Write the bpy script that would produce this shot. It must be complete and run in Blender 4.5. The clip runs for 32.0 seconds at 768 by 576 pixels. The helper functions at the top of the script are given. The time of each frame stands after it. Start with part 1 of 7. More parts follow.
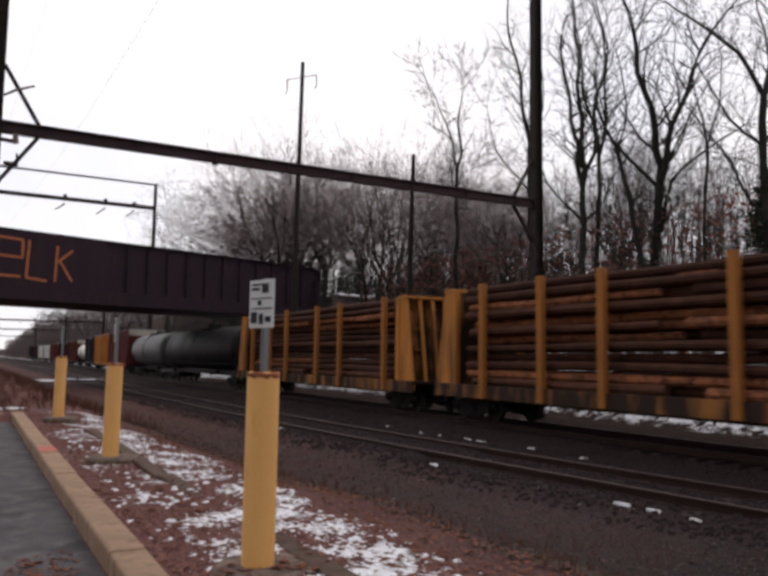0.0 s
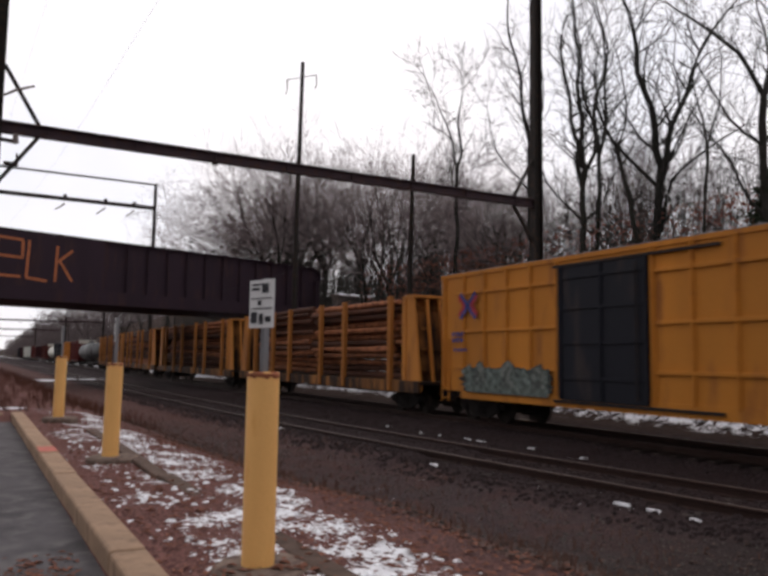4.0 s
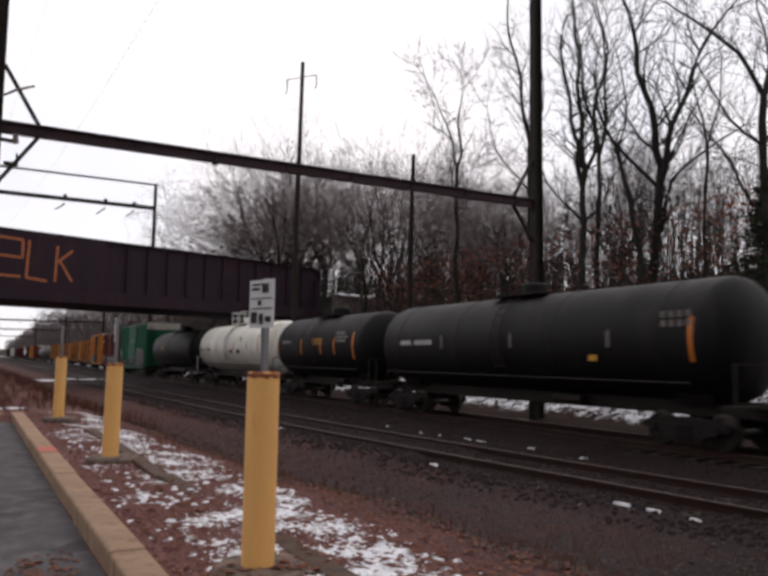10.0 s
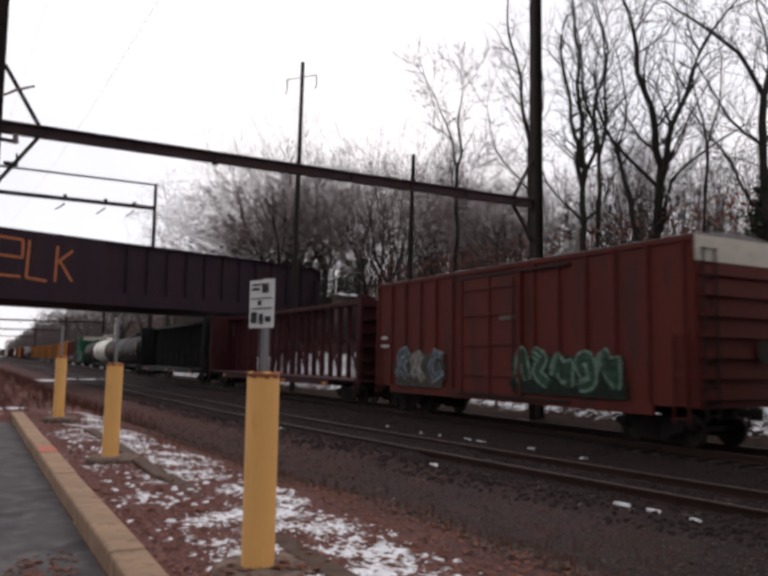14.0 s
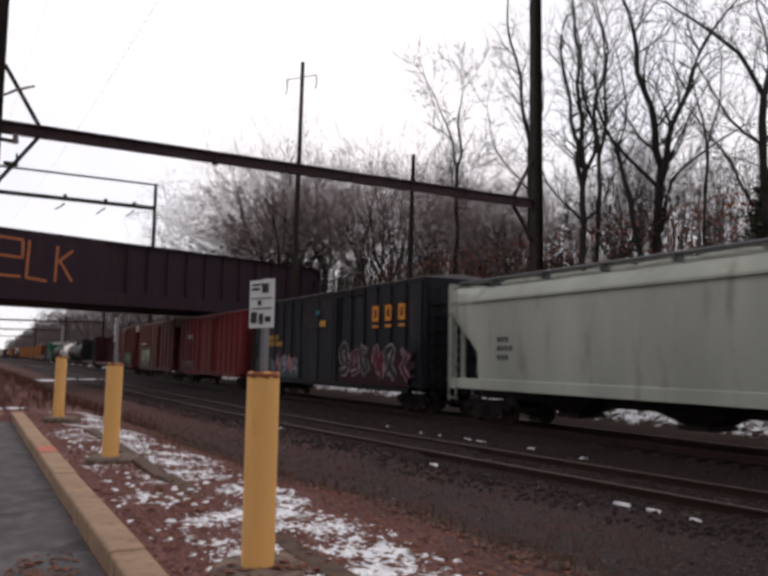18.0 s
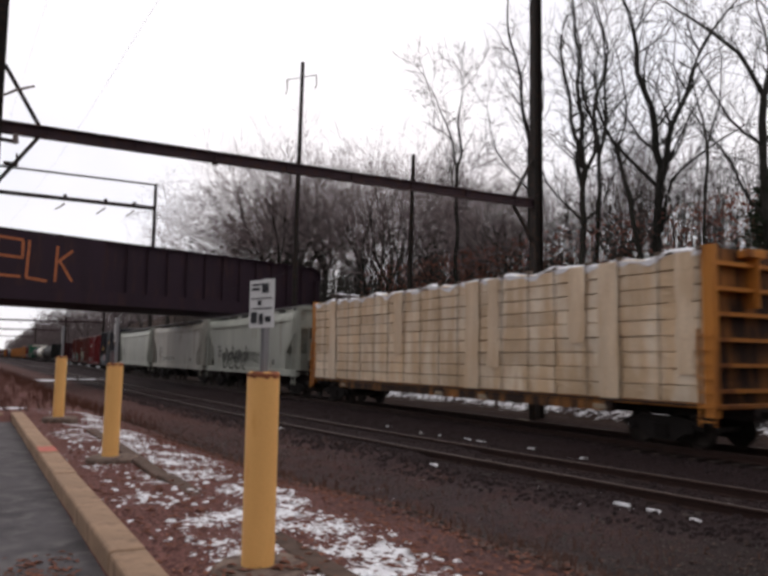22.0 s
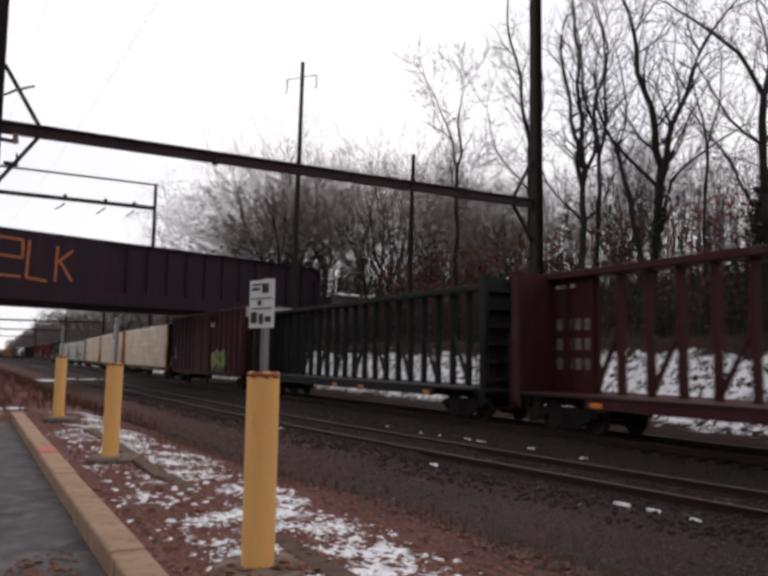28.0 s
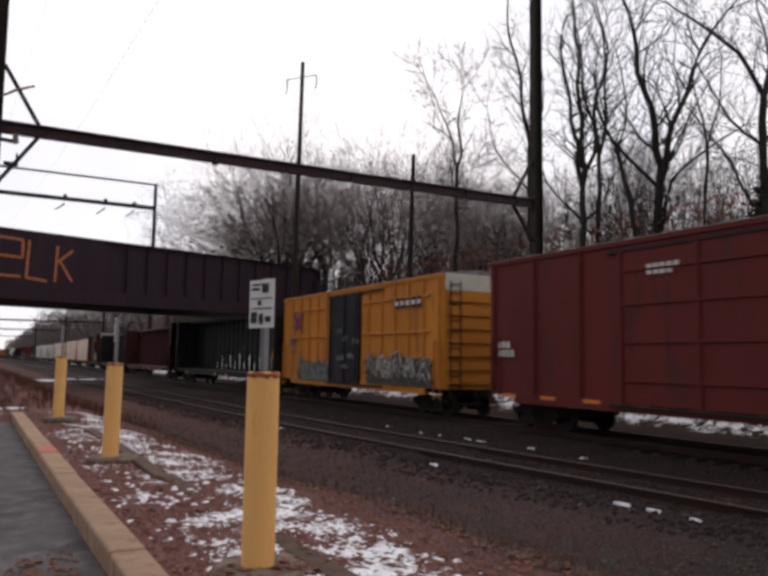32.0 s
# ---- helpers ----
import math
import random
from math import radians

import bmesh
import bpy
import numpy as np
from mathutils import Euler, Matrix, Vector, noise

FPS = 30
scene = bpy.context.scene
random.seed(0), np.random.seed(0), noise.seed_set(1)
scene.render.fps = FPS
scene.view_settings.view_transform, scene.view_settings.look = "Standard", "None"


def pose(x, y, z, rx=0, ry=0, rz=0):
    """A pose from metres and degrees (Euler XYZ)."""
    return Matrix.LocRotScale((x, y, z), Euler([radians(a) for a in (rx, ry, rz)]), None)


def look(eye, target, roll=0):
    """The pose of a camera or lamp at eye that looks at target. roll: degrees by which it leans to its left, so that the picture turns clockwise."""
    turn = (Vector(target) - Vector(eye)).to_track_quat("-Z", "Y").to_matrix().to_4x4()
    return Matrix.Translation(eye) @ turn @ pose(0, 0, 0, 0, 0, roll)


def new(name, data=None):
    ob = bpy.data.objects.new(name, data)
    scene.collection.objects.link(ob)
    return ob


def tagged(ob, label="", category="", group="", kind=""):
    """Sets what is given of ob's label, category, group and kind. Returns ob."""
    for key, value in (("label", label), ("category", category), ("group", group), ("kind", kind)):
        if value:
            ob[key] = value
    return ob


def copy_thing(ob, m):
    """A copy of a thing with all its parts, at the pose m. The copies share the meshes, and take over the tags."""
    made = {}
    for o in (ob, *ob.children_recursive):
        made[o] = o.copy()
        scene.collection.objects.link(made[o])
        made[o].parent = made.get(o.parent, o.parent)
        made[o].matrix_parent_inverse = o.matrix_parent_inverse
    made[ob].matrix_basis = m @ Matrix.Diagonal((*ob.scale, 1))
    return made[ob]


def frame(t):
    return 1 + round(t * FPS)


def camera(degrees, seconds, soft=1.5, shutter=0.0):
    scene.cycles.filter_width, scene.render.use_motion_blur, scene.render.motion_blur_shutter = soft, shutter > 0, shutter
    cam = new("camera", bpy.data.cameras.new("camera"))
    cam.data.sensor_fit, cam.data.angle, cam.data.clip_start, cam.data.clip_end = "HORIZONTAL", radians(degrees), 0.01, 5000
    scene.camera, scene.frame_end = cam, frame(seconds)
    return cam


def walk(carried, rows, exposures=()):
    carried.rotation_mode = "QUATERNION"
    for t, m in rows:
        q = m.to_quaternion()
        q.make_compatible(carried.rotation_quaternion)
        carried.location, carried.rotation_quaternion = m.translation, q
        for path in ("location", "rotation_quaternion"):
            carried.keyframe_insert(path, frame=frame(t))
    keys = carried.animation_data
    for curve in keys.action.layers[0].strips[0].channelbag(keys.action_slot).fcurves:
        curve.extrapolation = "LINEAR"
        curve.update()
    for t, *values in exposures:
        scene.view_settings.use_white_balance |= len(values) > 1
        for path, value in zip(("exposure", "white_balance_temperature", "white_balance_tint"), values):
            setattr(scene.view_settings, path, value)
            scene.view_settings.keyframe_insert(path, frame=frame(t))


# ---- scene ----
# Metres; x across the railway, y along it, z = 0 at the top of the rails.
CLIP = 32.0
EYE = (0.0, 0.0, 2.07)
HEAD, TILT, LEAN = radians(28.96), radians(5.28), 0.92
AIM = (math.sin(HEAD) * math.cos(TILT), math.cos(HEAD) * math.cos(TILT), EYE[2] + math.sin(TILT))

cam = camera(54.4, CLIP, soft=3.4, shutter=0.25)
walk(cam, [(0.0, look(EYE, AIM, LEAN)), (CLIP, look(EYE, AIM, LEAN))],
     exposures=[(0.0, 0.0, 6700, 16.5), (CLIP, 0.0, 6700, 16.5)])

# ---- overcast winter daylight ----
SUN_EL, SUN_AZ = radians(42), radians(45)     # behind the cloud, ahead of the camera
world = bpy.data.worlds.new("overcast_sky")
scene.world = world
world.use_nodes = True
wn, wl = world.node_tree.nodes, world.node_tree.links
wn.clear()
w_out = wn.new("ShaderNodeOutputWorld")
w_bg = wn.new("ShaderNodeBackground")
w_sky = wn.new("ShaderNodeTexSky")
w_sky.sky_type, w_sky.sun_disc, w_sky.sun_elevation, w_sky.sun_rotation = "NISHITA", False, SUN_EL, SUN_AZ
w_bg.inputs["Strength"].default_value = 0.11
w_cloud = wn.new("ShaderNodeTexNoise")
w_cloud.inputs["Scale"].default_value = 2.2
w_cloud.inputs["Detail"].default_value = 5.0
w_ramp = wn.new("ShaderNodeValToRGB")
w_ramp.color_ramp.elements[0].position, w_ramp.color_ramp.elements[0].color = 0.3, (8.2, 8.7, 9.3, 1)
w_ramp.color_ramp.elements[1].position, w_ramp.color_ramp.elements[1].color = 0.55, (10.2, 10.2, 10.3, 1)
w_mix = wn.new("ShaderNodeMixRGB")
w_mix.inputs[0].default_value = 0.94
w_dir = (math.sin(SUN_AZ) * math.cos(SUN_EL), math.cos(SUN_AZ) * math.cos(SUN_EL), math.sin(SUN_EL))
w_dot = wn.new("ShaderNodeVectorMath")
w_dot.operation = "DOT_PRODUCT"
w_dot.inputs[1].default_value = w_dir
w_side = wn.new("ShaderNodeMapRange")
w_side.interpolation_type = "SMOOTHSTEP"
for w_key, w_val in (("From Min", -0.7), ("From Max", 0.72), ("To Min", 0.31), ("To Max", 1.0)):
    w_side.inputs[w_key].default_value = w_val
w_lit = wn.new("ShaderNodeMixRGB")
w_lit.blend_type = "MULTIPLY"
w_lit.inputs[0].default_value = 1.0
w_co = wn.new("ShaderNodeTexCoord")
wl.new(w_co.outputs["Generated"], w_cloud.inputs["Vector"])
wl.new(w_cloud.outputs["Fac"], w_ramp.inputs["Fac"])
wl.new(w_sky.outputs["Color"], w_mix.inputs[1])
wl.new(w_co.outputs["Generated"], w_dot.inputs[0])
wl.new(w_dot.outputs["Value"], w_side.inputs["Value"])
wl.new(w_ramp.outputs["Color"], w_lit.inputs[1])
wl.new(w_side.outputs["Result"], w_lit.inputs[2])
wl.new(w_lit.outputs["Color"], w_mix.inputs[2])
wl.new(w_mix.outputs["Color"], w_bg.inputs["Color"])
wl.new(w_bg.outputs["Background"], w_out.inputs["Surface"])

sun = new("sun", bpy.data.lights.new("sun", "SUN"))
sun.data.energy, sun.data.angle, sun.data.color = 0.4, radians(30), (1.0, 0.97, 0.93)
sun.matrix_world = look([60 * v for v in w_dir], (0, 0, 0))
# ---- materials ----
MATS = {}


def mat(name, col, rough=0.7, metal=0.0, var=0.25, scale=3.0, fine=40.0, bump=0.2, dirt=None, dirt_amt=0.45, streak=False, rnd=0.0):
    """A surface with colour variation at two scales, patches of dirt or rust, and fine relief."""
    if name in MATS:
        return MATS[name]
    m = bpy.data.materials.new(name)
    m.use_nodes = True
    n, l = m.node_tree.nodes, m.node_tree.links
    bs = n["Principled BSDF"]
    bs.inputs["Metallic"].default_value = metal
    bs.inputs["Specular IOR Level"].default_value = 0.5 if rough < 0.5 else 0.22
    co = n.new("ShaderNodeTexCoord")
    mp = n.new("ShaderNodeMapping")
    mp.inputs["Scale"].default_value = (1, 1, 0.22) if streak else (1, 1, 1)
    l.new(co.outputs["Object"], mp.inputs["Vector"])
    n1, n2 = n.new("ShaderNodeTexNoise"), n.new("ShaderNodeTexNoise")
    n1.inputs["Scale"].default_value, n1.inputs["Detail"].default_value = scale, 6
    n2.inputs["Scale"].default_value, n2.inputs["Detail"].default_value = fine, 4
    l.new(mp.outputs["Vector"], n1.inputs["Vector"])
    l.new(co.outputs["Object"], n2.inputs["Vector"])
    r1 = n.new("ShaderNodeValToRGB")
    a, b = 1 - var, 1 + var
    r1.color_ramp.elements[0].position, r1.color_ramp.elements[1].position = 0.3, 0.7
    r1.color_ramp.elements[0].color = (col[0] * a, col[1] * a, col[2] * a, 1)
    r1.color_ramp.elements[1].color = (col[0] * b, col[1] * b, col[2] * b, 1)
    l.new(n1.outputs["Fac"], r1.inputs["Fac"])
    out = r1.outputs["Color"]
    if dirt:
        n3 = n.new("ShaderNodeTexNoise")
        n3.inputs["Scale"].default_value, n3.inputs["Detail"].default_value = scale * 2.3, 8
        l.new(mp.outputs["Vector"], n3.inputs["Vector"])
        r3 = n.new("ShaderNodeMapRange")
        r3.inputs["From Min"].default_value, r3.inputs["From Max"].default_value = 0.66 - dirt_amt * 0.4, 0.8 - dirt_amt * 0.3
        l.new(n3.outputs["Fac"], r3.inputs["Value"])
        mx = n.new("ShaderNodeMixRGB")
        mx.inputs[2].default_value = (*dirt, 1)
        l.new(r3.outputs["Result"], mx.inputs[0])
        l.new(out, mx.inputs[1])
        out = mx.outputs["Color"]
    g = n.new("ShaderNodeMixRGB")
    g.blend_type = "MULTIPLY"
    g.inputs[0].default_value = 1.0
    rg = n.new("ShaderNodeMapRange")
    rg.inputs["To Min"].default_value, rg.inputs["To Max"].default_value = 1 - var * 0.8, 1 + var * 0.8
    l.new(n2.outputs["Fac"], rg.inputs["Value"])
    l.new(out, g.inputs[1])
    l.new(rg.outputs["Result"], g.inputs[2])
    out = g.outputs["Color"]
    if rnd:
        oi, hv, mr = n.new("ShaderNodeObjectInfo"), n.new("ShaderNodeHueSaturation"), n.new("ShaderNodeMapRange")
        mr.inputs["To Min"].default_value, mr.inputs["To Max"].default_value = 1 - rnd, 1 + rnd
        l.new(oi.outputs["Random"], mr.inputs["Value"])
        l.new(mr.outputs["Result"], hv.inputs["Value"])
        l.new(out, hv.inputs["Color"])
        out = hv.outputs["Color"]
    l.new(out, bs.inputs["Base Color"])
    rr = n.new("ShaderNodeMapRange")
    rr.inputs["To Min"].default_value, rr.inputs["To Max"].default_value = max(0.05, rough - 0.12), min(1, rough + 0.12)
    l.new(n1.outputs["Fac"], rr.inputs["Value"])
    l.new(rr.outputs["Result"], bs.inputs["Roughness"])
    bp = n.new("ShaderNodeBump")
    bp.inputs["Strength"].default_value, bp.inputs["Distance"].default_value = bump, 0.02
    l.new(n2.outputs["Fac"], bp.inputs["Height"])
    l.new(bp.outputs["Normal"], bs.inputs["Normal"])
    MATS[name] = m
    return m


def paint(name, col, rough=0.6, rust=(0.1, 0.05, 0.035), amt=0.3):
    return mat(name, col, rough, 0.0, 0.16, 0.8, 25, 0.1, rust, amt, True)


STEEL_DARK = mat("dark_steel", (0.022, 0.018, 0.018), 0.65, 0.2, 0.3, 4, 60, 0.2, (0.05, 0.028, 0.02), 0.4)
BOGIE = mat("grimy_cast_steel", (0.016, 0.013, 0.012), 0.8, 0.1, 0.3, 5, 50, 0.3)
WHEEL = mat("wheel_steel", (0.05, 0.042, 0.038), 0.5, 0.6, 0.3, 5, 60, 0.1)
RAIL = mat("rail_steel", (0.04, 0.022, 0.018), 0.6, 0.4, 0.25, 3, 60, 0.2)
RAILHEAD = mat("polished_rail_head", (0.1, 0.075, 0.065), 0.5, 0.6, 0.15, 3, 40, 0.05)
TIE = mat("creosote_wood", (0.03, 0.02, 0.017), 0.9, 0, 0.35, 6, 50, 0.5, rnd=0.3)
GRAPHITE = paint("bridge_paint", (0.036, 0.021, 0.031), 0.75, (0.055, 0.028, 0.03), 0.3)
PORTAL = mat("rusted_portal_steel", (0.055, 0.035, 0.042), 0.7, 0.15, 0.25, 2, 40, 0.2, (0.08, 0.04, 0.03), 0.4)
POLE = mat("dark_pole_steel", (0.024, 0.02, 0.018), 0.75, 0.15, 0.25, 2, 40, 0.2, (0.05, 0.03, 0.02), 0.35)
GALV = mat("galvanised_steel", (0.22, 0.22, 0.23), 0.5, 0.5, 0.12, 3, 40, 0.05)
SIGNWHITE = mat("sign_face", (0.6, 0.6, 0.6), 0.5, 0, 0.05, 3, 30, 0.02)
INK = mat("black_ink", (0.02, 0.02, 0.025), 0.6, 0, 0.1, 8, 40, 0.02)
YELLOW = mat("yellow_bollard_paint", (0.8, 0.44, 0.15), 0.55, 0, 0.06, 5, 50, 0.12, (0.68, 0.34, 0.1), 0.2, True)
RUST = mat("rusty_steel", (0.26, 0.09, 0.045), 0.9, 0, 0.4, 14, 80, 0.4)
CONCRETE = mat("concrete", (0.3, 0.25, 0.2), 0.9, 0, 0.2, 4, 60, 0.4, (0.14, 0.1, 0.08), 0.4)
KERB = mat("kerb_concrete", (0.31, 0.205, 0.135), 0.9, 0, 0.2, 3, 70, 0.5, (0.2, 0.13, 0.09), 0.4, rnd=0.12)
ASPHALT = mat("asphalt", (0.085, 0.078, 0.082), 0.95, 0, 0.3, 2.6, 90, 0.9, (0.13, 0.12, 0.12), 0.45)
STONE = mat("abutment_stone", (0.16, 0.13, 0.12), 0.9, 0, 0.3, 2, 30, 0.6, rnd=0.2)
BARK = mat("bark", (0.029, 0.028, 0.024), 0.95, 0, 0.35, 6, 40, 0.6, rnd=0.35)
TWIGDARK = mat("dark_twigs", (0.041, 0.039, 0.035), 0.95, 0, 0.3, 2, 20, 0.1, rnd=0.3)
# paler than the near twigs: the background wood's haze is put into this colour
TWIGHAZE = mat("twigs", (0.21, 0.17, 0.17), 0.95, 0, 0.3, 2, 20, 0.1, rnd=0.35)
LEAF = mat("dead_leaves", (0.17, 0.07, 0.045), 0.9, 0, 0.4, 30, 90, 0.2)
GRASS = mat("dry_grass", (0.12, 0.062, 0.045), 0.95, 0, 0.35, 10, 60, 0.2)
SNOW = mat("snow", (0.82, 0.83, 0.86), 0.8, 0, 0.06, 4, 60, 0.3)
BALLAST = mat("ballast_stone", (0.026, 0.017, 0.017), 0.95, 0, 0.4, 5, 30, 0.5, rnd=0.3)
INSUL = mat("insulator_glaze", (0.12, 0.09, 0.08), 0.4, 0, 0.1, 5, 30, 0.05)


def ground_material():
    """Leaf litter, slope, stones and old snow by the place on the ground; slope and forest floor also hold painted haze
    and shade.
    """
    m = bpy.data.materials.new("winter_ground")
    m.use_nodes = True
    n, l = m.node_tree.nodes, m.node_tree.links
    bs = n["Principled BSDF"]
    bs.inputs["Roughness"].default_value = 0.95
    bs.inputs["Specular IOR Level"].default_value = 0.1
    geo = n.new("ShaderNodeNewGeometry")
    sep = n.new("ShaderNodeSeparateXYZ")
    l.new(geo.outputs["Position"], sep.inputs[0])

    def tex(scale, detail=6.0):
        t = n.new("ShaderNodeTexNoise")
        t.inputs["Scale"].default_value, t.inputs["Detail"].default_value = scale, detail
        l.new(geo.outputs["Position"], t.inputs["Vector"])
        return t.outputs["Fac"]

    def rng(v, a, b, c=0.0, d=1.0):
        r = n.new("ShaderNodeMapRange")
        for k, x in zip(("From Min", "From Max", "To Min", "To Max"), (a, b, c, d)):
            r.inputs[k].default_value = x
        l.new(v, r.inputs["Value"])
        return r.outputs["Result"]

    def mix(f, a, b):
        x = n.new("ShaderNodeMixRGB")
        l.new(f, x.inputs[0])
        for k, v in ((1, a), (2, b)):
            if isinstance(v, tuple):
                x.inputs[k].default_value = (*v, 1)
            else:
                l.new(v, x.inputs[k])
        return x.outputs["Color"]

    def mul(a, b, op="MULTIPLY"):
        x = n.new("ShaderNodeMath")
        x.operation = op
        l.new(a, x.inputs[0])
        if isinstance(b, float):
            x.inputs[1].default_value = b
        else:
            l.new(b, x.inputs[1])
        return x.outputs[0]

    grain, mid, big = tex(38, 3), tex(7), tex(0.9)
    litter = mix(rng(grain, 0.35, 0.65), (0.06, 0.027, 0.025), (0.21, 0.1, 0.085))
    slope = mix(rng(grain, 0.35, 0.65), (0.02, 0.013, 0.014), (0.084, 0.058, 0.057))
    # redder towards the lot and far off: a veil of haze put into the colour
    slope = mix(mul(rng(tex(1.6, 5), 0.44, 0.66), rng(sep.outputs["X"], 7.5, 3.4, 0.4, 1.0)), slope, mix(rng(grain, 0.35, 0.65), (0.036, 0.015, 0.013), (0.12, 0.052, 0.042)))
    slope = mix(rng(sep.outputs["Y"], 12.0, 26.0, 0.0, 0.75), slope, mix(rng(grain, 0.35, 0.65), (0.045, 0.02, 0.018), (0.13, 0.066, 0.056)))
    stones = mix(rng(grain, 0.35, 0.65), (0.011, 0.007, 0.0075), (0.038, 0.023, 0.023))
    # forest floor darkened: shade under the trees is put into its colour
    forest = mix(rng(mid, 0.35, 0.65), (0.012, 0.008, 0.006), (0.058, 0.034, 0.026))
    # the railway's own strip lies lower than the lot and the wood
    x_wob = mul(sep.outputs["X"], mul(rng(big, 0.0, 1.0, -0.9, 0.9), 1.0), "ADD")
    # near right of the slope painted darker, where that haze ends
    slope = mix(mul(rng(sep.outputs["X"], 3.6, 6.0), rng(sep.outputs["Y"], 8.5, 4.5)), slope, mix(rng(grain, 0.35, 0.65), (0.007, 0.0055, 0.005), (0.04, 0.033, 0.03)))
    c = mix(rng(x_wob, 2.3, 3.6), litter, slope)
    u = mul(rng(sep.outputs["Y"], 6.0, 27.0, 0.0, 1.36), sep.outputs["X"], "ADD")
    c = mix(rng(mul(u, rng(mid, 0.3, 0.7, -0.4, 0.4), "ADD"), 8.4, 9.0), c, stones)
    c = mix(rng(sep.outputs["X"], 18.0, 20.5), c, forest)
    # snow: patches by the bollards, a broad cover on the bank behind the train
    yfade = rng(sep.outputs["Y"], 20.0, 14.0)
    strip = mul(mul(rng(x_wob, 1.0, 1.9, 0.10, 0.335), rng(x_wob, 2.7, 2.15)), yfade)
    s1 = rng(mul(mul(mul(tex(24, 8), 0.9), mul(tex(2.1, 4), 0.9), "ADD"), strip, "ADD"), 1.222, 1.245)
    bank = mul(rng(x_wob, 18.6, 21.6, 0.1, 1.0), rng(x_wob, 25.4, 24.2))
    s2 = rng(mul(mul(mul(tex(3.0, 8), 0.4), mul(tex(13, 8), 0.4), "ADD"), mul(bank, 0.5), "ADD"), 0.868, 0.888)
    s2 = mul(s2, mul(rng(sep.outputs["X"], 18.3, 18.6), rng(x_wob, 25.4, 24.4)))
    deep = mul(rng(sep.outputs["X"], 24.5, 26.0), rng(tex(0.7, 8), 0.7, 0.73))
    snow = mul(mul(s1, s2, "MAXIMUM"), deep, "MAXIMUM")
    c = mix(snow, c, (0.82, 0.83, 0.86))
    l.new(c, bs.inputs["Base Color"])
    bp = n.new("ShaderNodeBump")
    bp.inputs["Strength"].default_value, bp.inputs["Distance"].default_value = 0.8, 0.05
    l.new(mul(grain, mul(snow, 0.6), "ADD"), bp.inputs["Height"])
    l.new(bp.outputs["Normal"], bs.inputs["Normal"])
    return m


GROUND = ground_material()


